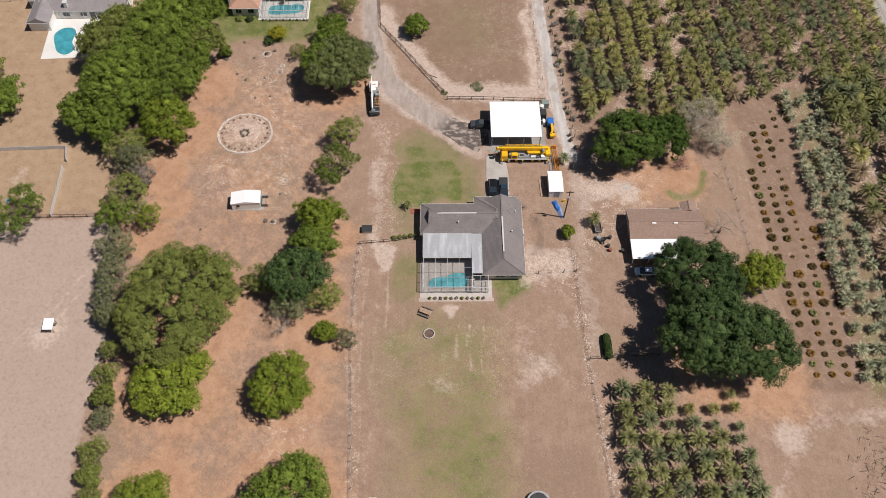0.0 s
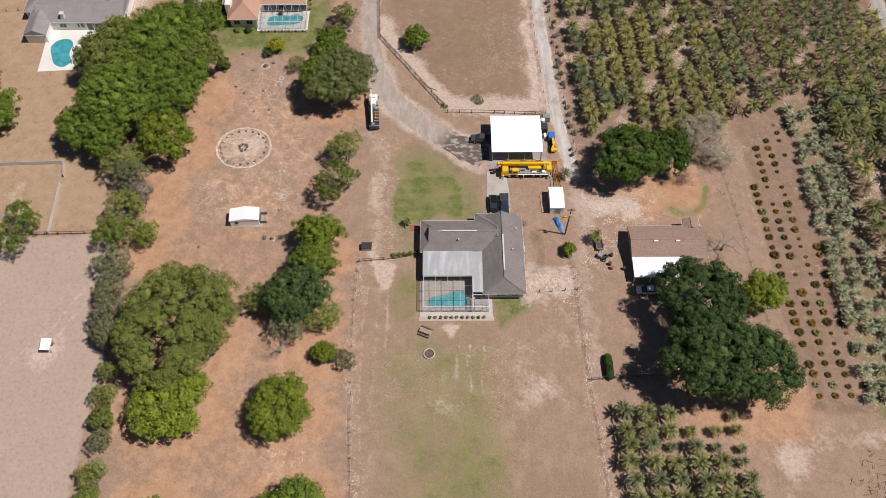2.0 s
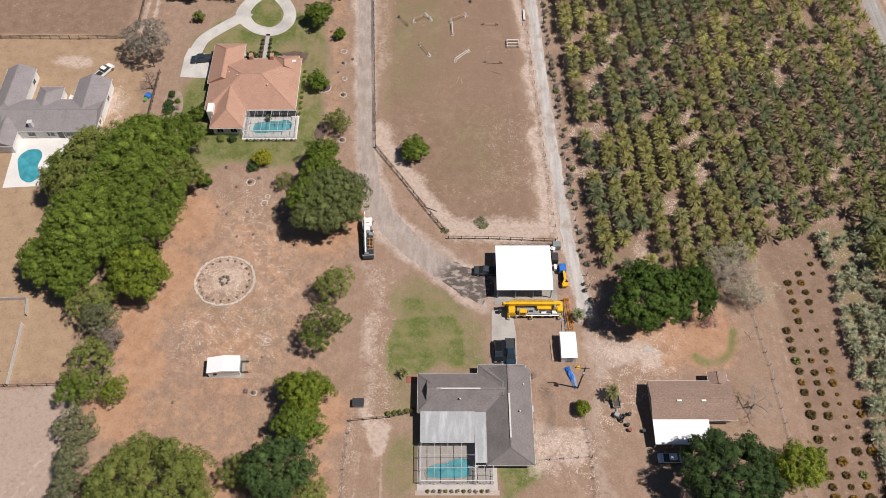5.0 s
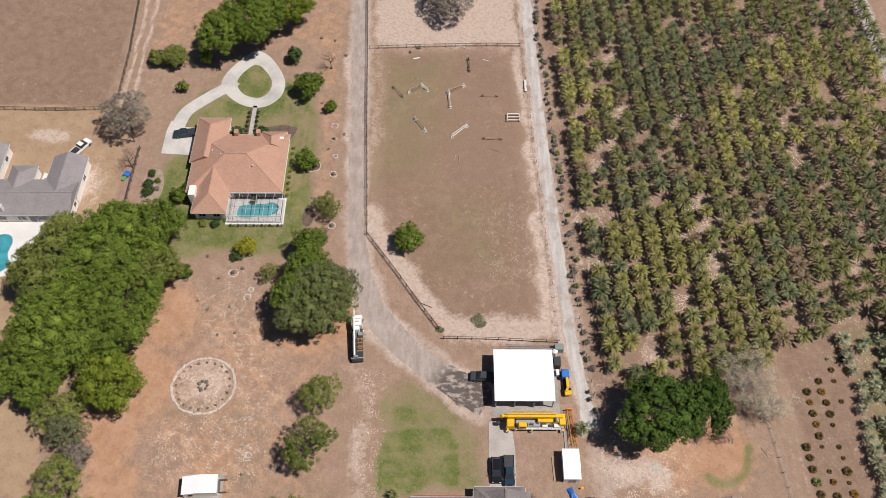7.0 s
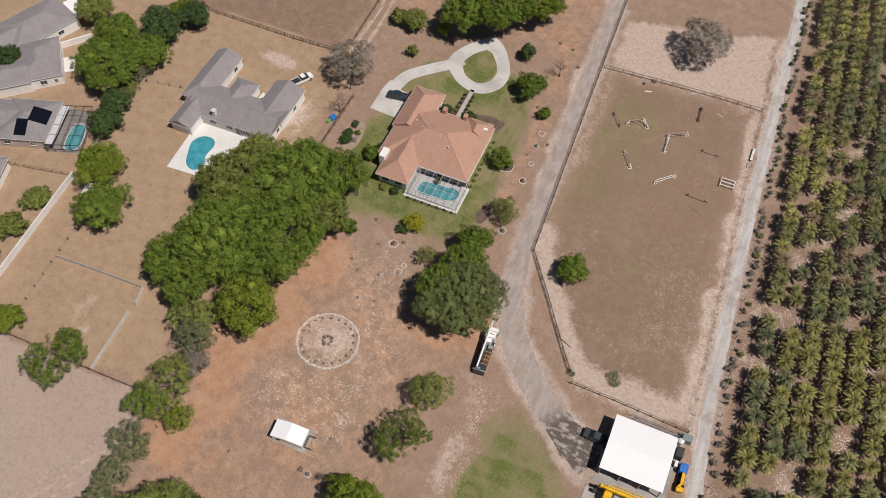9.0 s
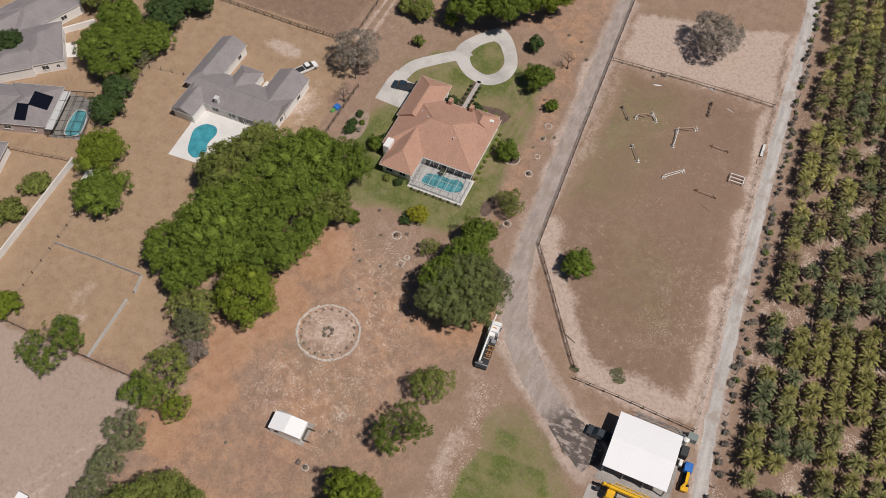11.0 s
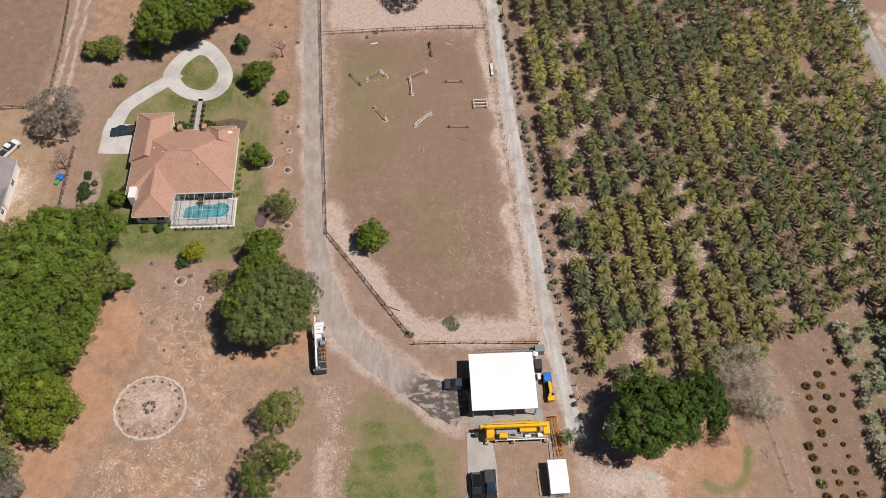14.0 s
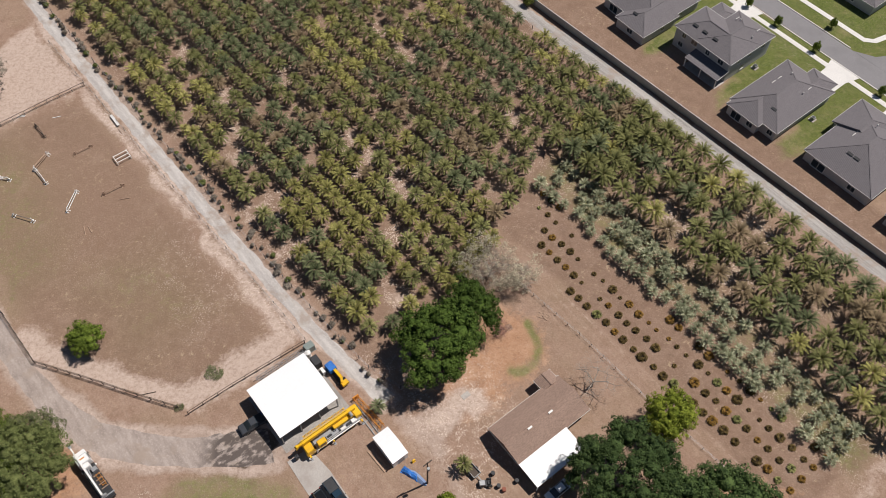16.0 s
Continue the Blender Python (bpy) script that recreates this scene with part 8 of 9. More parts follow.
# ---- yard things ----
pole = thing("utility_pole", "dark wooden utility pole beside the lane", "utility pole", 26.5, 105.3, 0, 0)
yard_pole = thing("utility_pole", "pale grey wooden utility pole beside the dirt track", "utility pole", -72.8, 192.6)
part("shaft", Geo().tube((0, 0, -0.2), (0, 0.05, 8.0), 0.15, 0.1, 10), M_WOOD_G, yard_pole)
part("lamp_arm", Geo().beam((0, 0, 7.2), (-0.7, 0.2, 7.5), 0.06, 0.06), M_STEEL, yard_pole)
part("lamp_head", Geo().box(-1.0, -0.6, 0.08, 0.36, 7.36, 7.6, 0.06), M_WHITE, yard_pole)
part("shaft", Geo().tube((0, 0, -0.2), (0.25, 0, 9.5), 0.17, 0.11, 10), M_WOOD, pole)
part("transformer", Geo().tube((0.1, -0.4, 7.0), (0.1, -0.4, 7.9), 0.24, 0.24, 12), M_STEEL, pole)
part("crossarm", Geo().box(-0.6, 1.1, -0.08, 0.08, 9.0, 9.14), M_WOOD, pole)
tarp = Geo()
trs = random.Random(3)
cols, rows_n = 7, 5
for i in range(cols):
    for j in range(rows_n):
        u, v = i / (cols - 1) - 0.5, j / (rows_n - 1) - 0.5
        tarp.v.append((v * 1.7 + trs.uniform(-.12, .12), u * 4.6 + trs.uniform(-.12, .12), max(0.02, 0.85 * math.cos(v * 3.0) * (1 - abs(u) * 0.6) + trs.uniform(-.12, .12)) if 0 < j < rows_n - 1 and 0 < i < cols - 1 else 0.02))
tarp.f += [(i * rows_n + j, i * rows_n + j + 1, (i + 1) * rows_n + j + 1, (i + 1) * rows_n + j) for i in range(cols - 1) for j in range(rows_n - 1)]
solid("tarpaulin", tarp, M_BLUE, "crumpled blue tarpaulin over a low heap", "tarpaulin", at=pose(25.2, 108.2, 0, 0, 0, 22) @ Matrix.Scale(0.72, 4))
solid("canoe", Geo().face_set([(-0.45, -1.4, 0.05), (0.45, -1.4, 0.05), (0, -2.0, 0.3), (0, 2.0, 0.3), (-0.5, 1.2, 0.05), (0.5, 1.2, 0.05), (0, 0, 0.5), (-0.55, 0, 0.05), (0.55, 0, 0.05)], [(0, 7, 6, 2), (1, 2, 6, 8), (7, 4, 3, 6), (8, 6, 3, 5), (0, 2, 1), (4, 5, 3), (0, 1, 8, 5, 4, 7)]), surface("faded_blue", (0.22, 0.30, 0.48), 0.5, var=0.15), "faded blue upturned boat beside the pole", "boat", at=pose(25.8, 106.9, 0, 0, 0, 10))
pal = thing("plywood_stack", "stack of pale timber boards beside the shed", "timber", 22.5, 113.4, 0, 2)
for k in range(3):
    part("board", Geo().box(-0.5 + 0.35 * k - .16, -0.5 + 0.35 * k + .16, -2.3, 2.3, 0, 0.16), M_TIMBER, pal)
tr = thing("utility_trailer", "small grey utility trailer with a tilted bed", "trailer", 33.6, 101.4, 0, 3)
part("bed", Geo().box(-0.75, 0.75, -0.4, 2.2, 0.45, 0.55), M_WOOD, tr)
for a in ((-0.75, -0.67, -0.4, 2.2), (0.67, 0.75, -0.4, 2.2), (-0.75, 0.75, 2.12, 2.2), (-0.75, 0.75, -0.4, -0.32)):
    part("side_panel", Geo().box(*a, 0.55, 0.85), M_STEEL, tr)
for sx in (-0.9, 0.9):
    wheel(tr, sx, 0.8, 0.32, 0.2)
part("drawbar", Geo().beam((0, -0.4, 0.5), (0, -1.5, 0.45), 0.12, 0.12), M_STEEL, tr)
mo = thing("garden_tractor", "grey garden tractor beside the trailer", "tractor", 34.0, 99.2, 0, 60)
part("hood", Geo().box(-0.45, 0.45, 0.2, 1.2, 0.4, 1.0, 0.1), M_STEEL, mo)
part("deck", Geo().box(-0.6, 0.6, -0.8, 0.2, 0.25, 0.5, 0.05), M_DARK, mo)
part("seat", Geo().box(-0.3, 0.3, -0.7, -0.2, 0.6, 0.75, 0.05).box(-0.3, 0.3, -0.8, -0.68, 0.7, 1.1, 0.04), M_DARK, mo)
for sx in (-0.6, 0.6):
    wheel(mo, sx, -0.5, 0.42, 0.3)
    wheel(mo, sx * 0.85, 0.9, 0.28, 0.2)
for i, (x, y) in enumerate(((35.9, 99.8), (35.3, 97.6), (35.6, 96.6), (38.2, 96.4))):
    solid("barrel", Geo().tube((0, 0, 0), (0, 0, 0.75), 0.36, 0.36, 12).tube((0, 0, 0.75), (0, 0, 0.8), 0.3, 0.3, 12), M_DARK if i != 2 else M_BRICK, "dark barrel standing on bare soil", "barrel", at=pose(x, y, 0))
palm("palm", 1, L_PALM, 32.7, 103.6, 0.8, "low green palm beside the trailer", "", "palm")
palm("palm", 2, L_PALM, -7.5, 108.0, 0.55, "small dark palm in a brick bed", "", "palm")
palm("palm", 0, L_PALM_B, 27.6, 120.6, 0.7, "small palm beside the jib", "", "palm")
palm("palm", 3, L_PALM_B, -41.6, 174.6, 0.42, "small dark palm beside the caged pool", "", "palm")
ring = thing("fire_pit", "round brick fire pit on dry grass", "fire pit", -2.7, 76.9)
stone = Geo().box(-0.17, 0.17, -0.1, 0.1, 0, 0.3, 0.03).mesh("stone", M_STONE)
for k in range(20):
    o = new("stone", stone)
    o.parent = ring
    o.matrix_basis = pose(1.05 * math.cos(k * 0.31416), 1.05 * math.sin(k * 0.31416), 0, 0, 0, 90 + k * 18)
part("ash", Geo().tube((0, 0, 0.0), (0, 0, 0.06), 0.95, 0.9, 16), M_MULCH, ring)
ben = thing("picnic_table", "weathered grey picnic table on the lawn", "picnic table", -3.4, 81.7, 0, -24)
for k in range(5):
    part("plank", Geo().box(-1.25, 1.25, -0.42 + 0.2 * k - 0.09, -0.42 + 0.2 * k + 0.09, 0.7, 0.75), M_TIMBER, ben)
for sy in (-0.95, 0.95):
    part("bench", Geo().box(-1.25, 1.25, sy - 0.15, sy + 0.15, 0.42, 0.47), M_WOOD_G, ben)
for sx in (-0.7, 0.7):
    part("leg", Geo().beam((sx, -0.95, 0), (sx, -0.2, 0.7), 0.08, 0.08).beam((sx, 0.95, 0), (sx, 0.2, 0.7), 0.08, 0.08).beam((sx, -1.0, 0.4), (sx, 1.0, 0.4), 0.08, 0.08), M_WOOD_G, ben)
fd = thing("feed_bin", "dark covered feed bin beside the fence", "feed bin", -16.2, 102.0)
part("bin", Geo().box(-1.05, 1.05, -0.75, 0.75, 0.0, 0.9, 0.04), M_STEEL, fd)
part("lid", Geo().box(-1.12, 1.12, -0.82, 0.82, 0.9, 1.0, 0.03), M_DARK, fd)
tm = thing("trampoline", "round dark trampoline on the grass", "trampoline", 16.9, 43.0)
part("mat", Geo().tube((0, 0, 0.84), (0, 0, 0.88), 1.7, 1.7, 28), M_DARK, tm)
g = Geo()
for k in range(28):
    a, b = 6.2832 * k / 28, 6.2832 * (k + 1) / 28
    g.beam((2.0 * math.cos(a), 2.0 * math.sin(a), 0.86), (2.0 * math.cos(b), 2.0 * math.sin(b), 0.86), 0.35, 0.08)
part("pad", g, M_STEEL, tm)
for k in range(6):
    a = 6.2832 * k / 6
    part("leg", Geo().tube((2.0 * math.cos(a), 2.0 * math.sin(a), 0), (2.0 * math.cos(a), 2.0 * math.sin(a), 0.85), 0.04, 0.04, 6), M_STEEL, tm)
solid("feed_box", Geo().box(-0.7, 0.7, -0.5, 0.5, 0, 0.7, 0.05), M_WHITE, "pale feed box on the grass", "box", at=pose(-12.5, 43.6, 0))
hd = thing("clipped_hedge", "long clipped dark green hedge beside the fence", "hedge", 32.4, 73.8)
hrs = np.random.RandomState(91)
hy, ha = hrs.uniform(-1, 1, 5200), hrs.uniform(-0.25, math.pi + 0.25, 5200)
hr = (1 - np.abs(hy) ** 5) ** 0.4 * (0.93 + 0.1 * value_noise(hy * 2.7, ha * 0.9, 0.5, 5))
hv = np.stack([0.86 * hr * np.cos(ha), 2.7 * hy, 0.35 + 1.25 * hr * np.clip(np.sin(ha), -0.2, 1)], -1)
leaves = (hv[:, None, :] + hrs.uniform(-0.13, 0.13, (5200, 3, 3))).reshape(-1, 3)
part("foliage", big_mesh("foliage", leaves, np.arange(15600).reshape(-1, 3), L_DARK), L_DARK, hd)
core = Geo()
for k in range(12):
    a, b = -0.96 + 0.16 * k, -0.8 + 0.16 * k
    ra, rb = (1 - abs(a) ** 5) ** 0.4 * 0.74, (1 - min(1, abs(b)) ** 5) ** 0.4 * 0.74
    core.tube((0, 2.7 * a, 0.72), (0, 2.7 * b, 0.72), ra, rb, 10, k in (0, 11))
part("twigs", core, L_DARK, hd)
part("stem", Geo().tube((0, -1.2, -0.05), (0, -1.2, 1.0), 0.1, 0.07, 6).tube((0, 1.2, -0.05), (0, 1.2, 1.0), 0.1, 0.07, 6), M_BARK, hd)
for i, (x, y, a, l) in enumerate(((33.4, 71.9, 20, 2.0), (34.6, 72.2, -14, 1.4), (39.2, 72.5, 4, 4.2), (32.6, 71.4, 50, 1.2))):
    solid("log", Geo().tube((-l / 2, 0, 0.16), (l / 2, 0, 0.18), 0.17, 0.14, 8), M_WOOD_G if i != 2 else M_TIMBER, "weathered log lying beside the fence", "log", at=pose(x, y, 0, 0, 0, a))
for i, (x, y, a) in enumerate(((62.2, 117.4, 30), (62.8, 116.4, 10), (55.9, 119.0, 80))):
    p = thing("pallet", "pale timber pallet on bare soil", "pallet", x, y, 0, a)
    for k in range(5):
        part("slat", Geo().box(-0.6, 0.6, -0.5 + 0.25 * k - 0.06, -0.5 + 0.25 * k + 0.06, 0.1, 0.13), M_TIMBER, p)
    for k in (-1, 0, 1):
        part("bearer", Geo().box(0.5 * k - 0.05, 0.5 * k + 0.05, -0.55, 0.55, 0, 0.1), M_TIMBER, p)
solid("scrap_panel", Geo().box(-0.8, 0.8, -0.5, 0.5, 0, 0.06), M_CONC, "pale panel lying on gravel", "panel", at=pose(41.2, 113.5, 0.0, 0, 0, 0))
bl = thing("play_boat", "blue and green play boat by the garden fence", "toy", -72.6, 182.0, 0, -20)
part("hull", Geo().box(-0.7, 0.7, -0.2, 1.3, 0, 0.8, 0.2), M_BLUE, bl)
part("slide", Geo().box(-0.4, 0.4, -1.4, -0.2, 0, 0.5, 0.1), surface("toy_green", (0.12, 0.32, 0.08), 0.5, var=0.1), bl)
solid("ladder", Geo().beam((-0.25, -1.6, 0.06), (-0.25, 1.6, 0.06), 0.07, 0.1).beam((0.25, -1.6, 0.06), (0.25, 1.6, 0.06), 0.07, 0.1).beam((-0.25, -0.8, 0.06), (0.25, -0.8, 0.06), 0.06, 0.06).beam((-0.25, 0.6, 0.06), (0.25, 0.6, 0.06), 0.06, 0.06), M_TIMBER, "timber ladder lying on orange soil", "ladder", at=pose(-62.7, 118.6, 0.02, 0, 0, -6))

brs = random.Random(31)
brush = Geo()
for k in range(620):
    bx, by = 88 + brs.gauss(0, 6.5), 46 + brs.gauss(0, 5.0)
    if by > 57 or bx < 74:
        continue
    ba, bl2, bz = brs.uniform(0, 6.28), brs.uniform(0.5, 1.7), brs.uniform(0.04, 0.5)
    brush.tube((bx, by, bz), (bx + bl2 * math.cos(ba), by + bl2 * math.sin(ba), max(0.04, bz + brs.uniform(-0.3, 0.3))), 0.05, 0.02, 3, False)
solid("brush_heap", brush, M_BARK, "scattered heap of dry grey-brown branches on soil", "branches", "stuff")

# the stone circle in the horse field
sc = thing("stone_circle", "round ring of pale stones on leaf litter", "stone ring", *CIRCLE)
crs = random.Random(8)
ring_stone = Geo().box(-0.3, 0.3, -0.2, 0.2, -0.02, 0.12, 0.06).mesh("stone", M_STONE)
for k in range(96):
    a = 6.2832 * k / 96
    o = new("stone", ring_stone)
    o.parent = sc
    o.matrix_basis = pose(6.25 * math.cos(a) + crs.uniform(-.12, .12), 5.95 * math.sin(a) + crs.uniform(-.12, .12), 0, 0, 0, math.degrees(a) + 90 + crs.uniform(-25, 25)) @ Matrix.Scale(crs.uniform(0.75, 1.35), 4)
for k in range(20):
    a = 6.2832 * k / 20
    tree("bush", 1 + k % 3, L_DRY, CIRCLE[0] + 5.3 * math.cos(a), CIRCLE[1] + 5.0 * math.sin(a), crs.uniform(0.2, 0.3), 0.3, "small dry plant inside the stone ring", "dry_plant", "ring plants")
for k in range(7):
    a = k * 0.9
    tree("bush", 1 + k % 3, L_DRY, CIRCLE[0] + 0.9 * math.cos(a), CIRCLE[1] + 0.9 * math.sin(a), crs.uniform(0.22, 0.42), 0.45, "small dry plant in the ring's middle", "dry_plant", "ring plants")
for x, y, r in ((-46.9, 154.6, .5), (-42.0, 157.0, .7), (-39.9, 149.4, .5), (-43.5, 147.6, .5), (-48.0, 147.0, .6), (-50.4, 149.0, .5), (-45.0, 141.0, .5), (-41.5, 141.5, .5), (-24.6, 167.0, .8), (-25.0, 160, .7), (-22.8, 195, .6), (-26.2, 190.4, .5), (-28.8, 176, .4), (-29, 205, .5), (-36.0, 112.0, .5), (-38.4, 104.6, .8), (-52.2, 102.4, .5), (-24.2, 221.6, .7), (-31.0, 228, .7), (-27.4, 227, .6), (-55, 230, .7), (-50.0, 160.2, .6), (-53.7, 154.2, .9)):
    tree("bush", 2, L_DRY, x, y, r * 0.6, r * 0.6, "small dry shrub on bare ground", "dry_shrub")

# ---- horse jumps in the paddock ----
def jump(x0, y0, x1, y1, n=2, h=0.9, standards=True, label="white wooden horse jump with poles", mat=None, pole_mat=None):
    """Poles between two cross-footed wing standards, or poles lying on the ground."""
    ob = thing("horse_jump", label, "horse jump", x0, y0, group="horse jumps")
    dx, dy = x1 - x0, y1 - y0
    mat = mat or M_WHITE
    pole_mat = pole_mat or mat
    if standards:
        ux, uy = Vector((dx, dy)).normalized()
        for px, py, e in ((0, 0, -1), (dx, dy, 1)):
            s = part("standard", Geo().box(px - .08, px + .08, py - .08, py + .08, 0.0, h + 0.4, 0.02), mat, ob)
            qx, qy = px + ux * e * 0.55, py + uy * e * 0.55
            part("wing", Geo().box(qx - .06, qx + .06, qy - .06, qy + .06, 0.0, h * 0.75, 0.02).beam((px, py, h + 0.3), (qx, qy, h * 0.7), 0.1, 0.1).beam((px, py, 0.3), (qx, qy, 0.3), 0.08, 0.12).beam((px, py, 0.35), (qx, qy, h * 0.65), 0.07, 0.1), mat, s)
            part("foot", Geo().beam((px - uy * .5, py + ux * .5, 0.05), (px + uy * .5, py - ux * .5, 0.05), 0.16, 0.1).beam((qx - uy * .4, qy + ux * .4, 0.05), (qx + uy * .4, qy - ux * .4, 0.05), 0.14, 0.1), mat, s)
        for k in range(n):
            z, side = h * (k + 1) / n, 0.3 * (k - (n - 1) / 2)
            part("pole", Geo().tube((-uy * side, ux * side, z), (dx - uy * side * 0.6, dy + ux * side * 0.6, z), 0.075, 0.075, 8), pole_mat, ob)
    else:
        for k in range(n):
            part("pole", Geo().tube((0.25 * k, 0.25 * k, 0.08), (dx + 0.25 * k, dy + 0.25 * k, 0.08), 0.08, 0.08, 8), mat, ob)
    return ob


jump(-7.4, 208.7, -4.6, 210.7, 3, pole_mat=M_TIMBER)
jump(-4.6, 211.0, -3.3, 209.5, 2, 0.7)
jump(-11.4, 210.1, -9.4, 207.4, 1, 0.6, True, "weathered grey horse jump with one pole", M_WOOD_G)
jump(2.3, 208.7, 5.8, 210.7, 2, pole_mat=M_TIMBER)
jump(2.2, 208.3, 2.5, 204.0, 2, 0.8)
jump(7.2, 219.9, 7.4, 216.4, 2, 0.8, True, "dark wooden horse jump with poles", M_WOOD)
jump(10.7, 207.3, 13.9, 207.2, 1, 0.6, True, "timber horse jump with a single pole", M_TIMBER)
jump(-5.8, 199.7, -3.6, 196.4, 1, 0.7, True, "white horse jump with a grey pole", M_WHITE, M_WOOD_G)
jump(3.2, 194.4, 6.4, 197.5, 2, 0.7)
jump(10.8, 193.5, 14.5, 193.3, 1, 0.7, True, "timber horse jump with a single pole", M_TIMBER)
ox = thing("horse_jump", "white wooden box jump with three rails", "horse jump", 18.0, 200.1, group="horse jumps")
for yy in (-1.0, 0.0, 1.0):
    part("pole", Geo().tube((-1.45, yy, 0.75), (1.45, yy, 0.75), 0.085, 0.085, 8), M_WHITE, ox)
for sx in (-1.5, 1.5):
    part("side_rail", Geo().beam((sx, -1.2, 0.62), (sx, 1.2, 0.62), 0.12, 0.14), M_WHITE, ox)
    for yy in (-1.0, 0.0, 1.0):
        part("standard", Geo().box(sx - .07, sx + .07, yy - .07, yy + .07, 0, 0.95, 0.02), M_WHITE, ox)
bd = thing("mounting_bench", "white board bench standing beside the lane fence", "bench", 21.4, 210.8)
part("board", Geo().box(-0.28, 0.28, -1.9, 1.9, 0.42, 0.5, 0.02), M_WHITE, bd)
for yy in (-1.6, 0, 1.6):
    part("leg", Geo().box(-0.22, 0.22, yy - 0.06, yy + 0.06, 0, 0.42), M_WOOD_G, bd)
jump(20.9, 208.2, 21.0, 206.6, 1, 0.5, False, "pale timber pole lying by the fence", M_TIMBER)
jump(-7.0, 220.4, -5.4, 220.7, 2, 0.5, False, "white poles lying on the paddock")
jump(11.0, 220.2, 12.6, 219.6, 1, 0.5, False, "white pole lying on the paddock")
jump(5.0, 225.2, 6.4, 224.4, 2, 0.5, False, "white poles lying by the cross fence")
jump(3.4, 186.6, 4.0, 188.8, 1, 0.5, False, "pale pole lying on the paddock", M_TIMBER)
jump(4.6, 186.4, 4.7, 188.2, 1, 0.5, False, "pale pole lying on the paddock", M_TIMBER)
jump(12.4, 190.6, 14.6, 189.6, 1, 0.5, False, "pale pole lying on the paddock", M_TIMBER)
jump(-3.4, 148.6, -1.2, 147.6, 1, 0.5, False, "dark pole lying beside the fence", M_WOOD)
for x, y, r in ((8.5, 144.5, 1.5), (0.5, 142.4, 0.8)):
    tree("sparse", 1, L_GREY, x, y, r, 0.4, "low grey scrubby weeds in the sand", "weeds")
for x, y, r in ((-5.6, 224.6, 0.6), (-7.6, 222.8, 0.35)):
    tree("bush", 3, L_DRY, x, y, r, 0.5, "small dry weed beside the cross fence", "weeds")
for i in range(5):
    tree("bush", 1 + i % 3, L_OLIVE, -10.4 + i * 1.2, 99.9 + 0.18 * i, 0.5, 0.7, "small shrub along the garden fence", "shrub", "fence shrubs")
for x, y in ((158.6, 141.6), (158.5, 130.4), (158.4, 150.2), (158.6, 112.6), (168.0, 133.0)):
    tree("bush", 1, L_OAK, x, y, 0.9, 2.6, "young street tree on a grass verge", "street_tree", "street trees")


def stone_ring(x, y, r, label, mulch=None):
    """A ring of small pale stones round a sapling."""
    ob = thing("stone_ring", label, "stone ring", x, y, group="sapling rings")
    n = max(9, round(r * 15))
    for k in range(n):
        a = 6.2832 * k / n
        o = new("stone", sapling_stone)
        o.parent = ob
        o.matrix_basis = pose(r * math.cos(a) + crs.uniform(-.06, .06), r * math.sin(a) + crs.uniform(-.06, .06), 0, 0, 0, math.degrees(a) + 90 + crs.uniform(-20, 20)) @ Matrix.Scale(crs.uniform(0.7, 1.3), 4)
    if mulch:
        part("mulch", Geo().tube((0, 0, -0.02), (0, 0, 0.05), r * 0.96, r * 0.9, 18), mulch, ob)


sapling_stone = Geo().box(-0.2, 0.2, -0.13, 0.13, -0.02, 0.13, 0.05).mesh("stone", M_STONE)
for x, y, r in ((-43.9, 155.9, 1.0), (-40.1, 149.9, 0.75), (-39.6, 151.8, 0.5), (-25.3, 197.7, 0.75), (-25.1, 193.5, 0.6), (-24.5, 188.2, 0.6), (-24.5, 182.8, 0.8), (-23.8, 168.3, 0.8), (-35.3, 115.7, 0.5), (-36.8, 104.3, 0.55)):
    stone_ring(x, y, r, "small ring of pale stones round a sapling")
stone_ring(-29.4, 185.3, 1.7, "ring of pale stones with brown mulch under a tree", M_MULCH)
for x, y in ((-43.9, 155.9), (-25.1, 193.5), (-24.5, 182.8), (-23.8, 168.3), (-36.8, 104.3)):
    tree("bush", 1, L_DRY, x, y, 0.4, 0.7, "small dry sapling inside a stone ring", "sapling")
solid("shed_pad", Geo().box(-46.6, -39.2, 107.5, 112.0, -0.05, 0.035), M_CONC_G, "narrow concrete pad under the white shed", "pad", "structure")
hose = bpy.data.curves.new("garden_hose", "CURVE")
hose.dimensions, hose.bevel_depth, hose.bevel_resolution = "3D", 0.05, 1
line = hose.splines.new("POLY")
line.points.add(23)
for k, p in enumerate(line.points):
    p.co = (19.5 + 1.1 * math.cos(k * 0.4) + 0.13 * k, 105.6 + 0.9 * math.sin(k * 0.4), 0.05, 1)
hose.materials.append(M_TIMBER)
tagged(new("garden_hose", hose), "coiled pale garden hose on bare soil", "hose")
tree("twiggy", 1, L_DRY, 17.4, 107.6, 1.0, 1.1, "low reddish dead shrub beside the house", "dead_shrub")
solid("hose_reel", Geo().tube((0, -0.12, 0.35), (0, 0.12, 0.35), 0.34, 0.34, 14).box(-0.3, 0.3, -0.2, 0.2, 0, 0.06), M_YELLOW, "yellow hose reel beside the lane", "hose reel", at=pose(26.9, 109.6, 0))

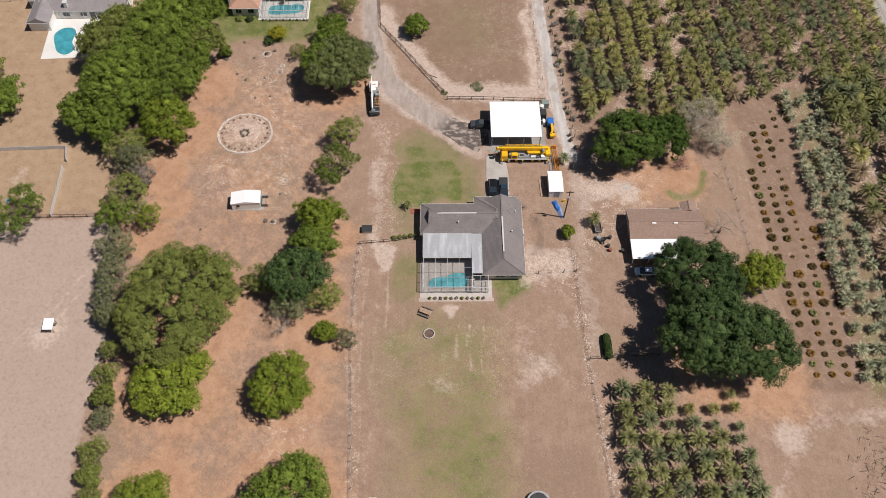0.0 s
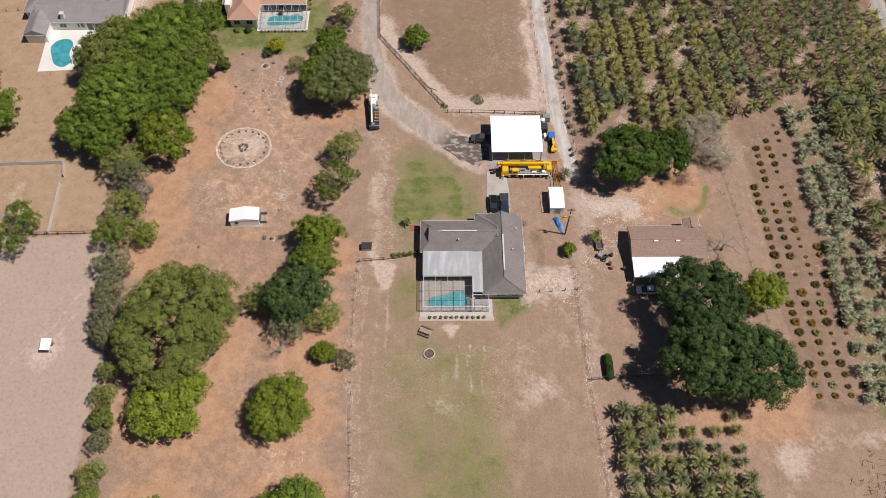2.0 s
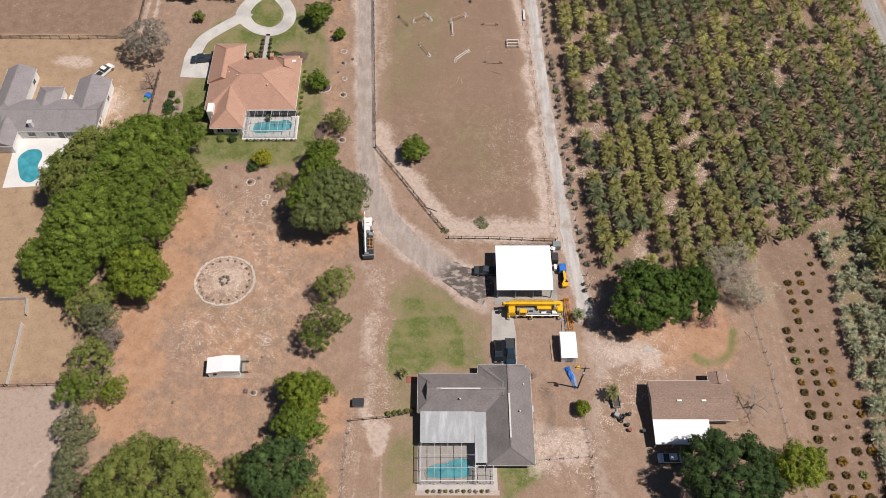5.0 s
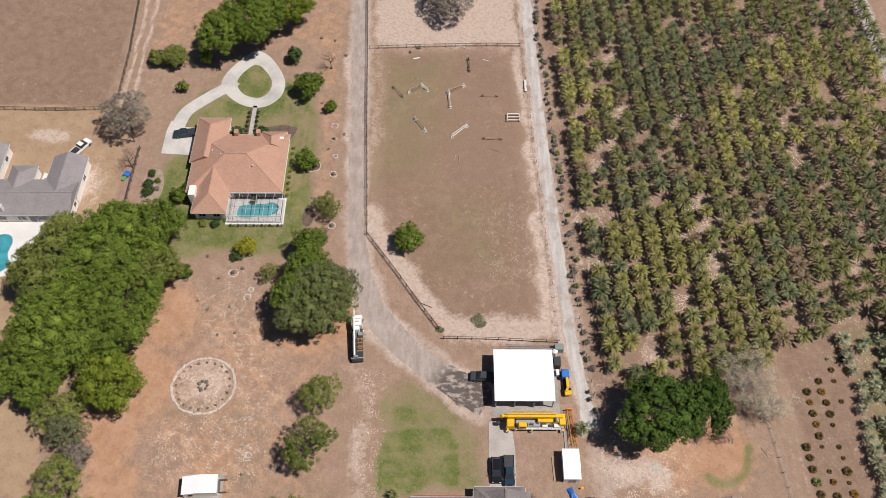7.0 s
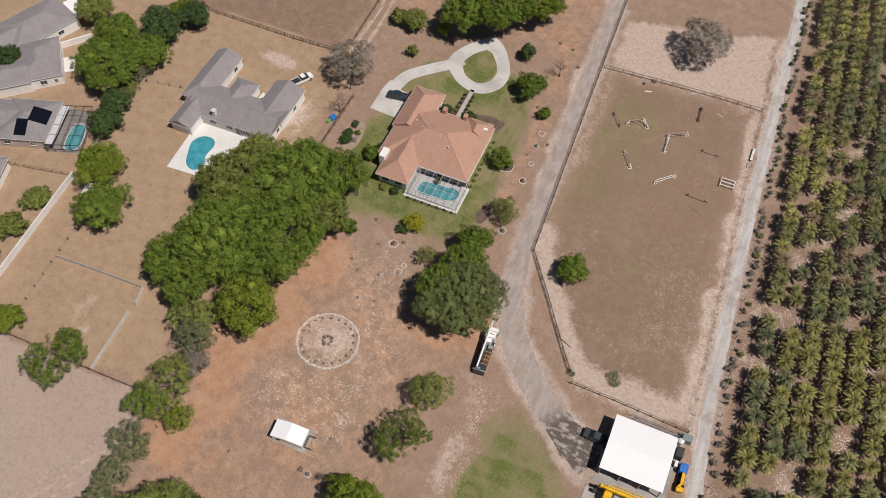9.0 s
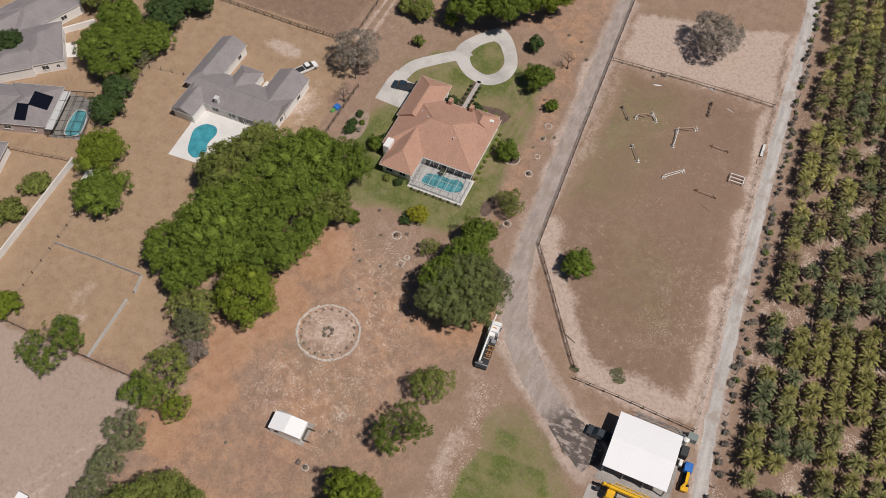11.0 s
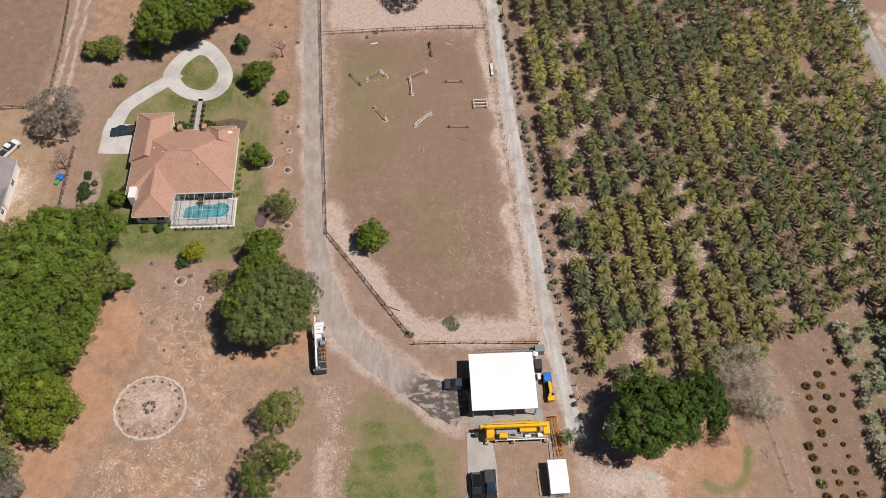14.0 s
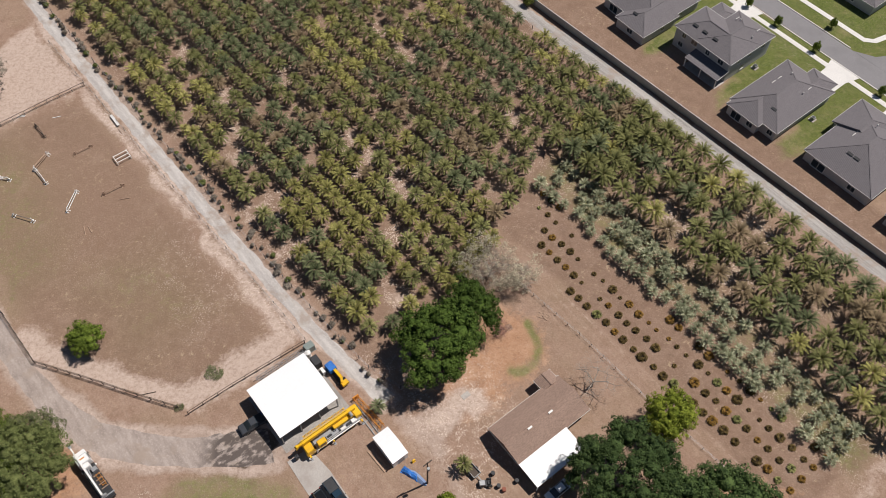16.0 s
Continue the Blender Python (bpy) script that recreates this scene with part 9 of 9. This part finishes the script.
# the hedge row along the west boundary
for i, (x, y, r, h, leaf) in enumerate(((-119.6, 158.4, 2.4, 3.6, L_OAK), (-120.3, 162.0, 2.2, 3.4, L_OLIVE), (-121.0, 166.6, 2.6, 3.8, L_GREY), (-121.2, 170.0, 2.2, 3.2, L_OLIVE), (-121.6, 174.0, 2.3, 3.4, L_GREY), (-122.0, 178.0, 2.6, 3.6, L_GREY),
                                        (-122.4, 181.4, 2.4, 3.2, L_OLIVE), (-122.9, 185.4, 2.5, 3.5, L_GREY), (-123.8, 189.2, 2.6, 4.4, L_OLIVE), (-124.4, 193.0, 2.9, 5.2, L_OAK), (-124.3, 197.2, 2.8, 5.0, L_BRIGHT), (-123.6, 201.0, 2.4, 4.2, L_OLIVE))):
    word = {L_OLIVE.name: "olive", L_GREY.name: "grey-green", L_BRIGHT.name: "bright green", L_OAK.name: "green"}[leaf.name]
    tree("small" if leaf.name != L_GREY.name else "thin", 1 + i % 3, leaf, x, y, r, h, f"{word} scrub in a boundary hedge row", "hedge_shrub", "boundary hedge")
cn = thing("garden_canopy", "white garden canopy under a green tree", "canopy", -110.9, 141.2, 0, 12)
part("roof", Geo().face_set([(-1.5, -1.5, 2.1), (1.5, -1.5, 2.1), (1.5, 1.5, 2.1), (-1.5, 1.5, 2.1), (0, 0, 2.9), (0, 0, 2.8)], [(0, 1, 4), (1, 2, 4), (2, 3, 4), (3, 0, 4), (1, 0, 5), (2, 1, 5), (3, 2, 5), (0, 3, 5)]), M_WHITE, cn)
for sx in (-1.4, 1.4):
    for sy in (-1.4, 1.4):
        part("leg", Geo().tube((sx, sy, 0), (sx, sy, 2.15), 0.04, 0.04, 6), M_WHITE, cn)
wt = thing("water_trough", "blue-grey water trough on dry grass", "trough", -95.6, 110.2, 0, 30)
part("basin", Geo().box(-0.75, 0.75, -0.45, 0.45, 0, 0.55, 0.06), M_CORRAL, wt)
part("water", Geo().box(-0.66, 0.66, -0.36, 0.36, 0.5, 0.555), M_POOL_TEAL, wt)
solid("bench", Geo().box(-1.3, 1.3, -0.2, 0.2, 0.4, 0.47, 0.02).box(-1.1, -1.0, -0.15, 0.15, 0, 0.4).box(1.0, 1.1, -0.15, 0.15, 0, 0.4), M_TIMBER, "pale plank bench on dry grass", "bench", at=pose(-108.9, 132.4, 0, 0, 0, 60))
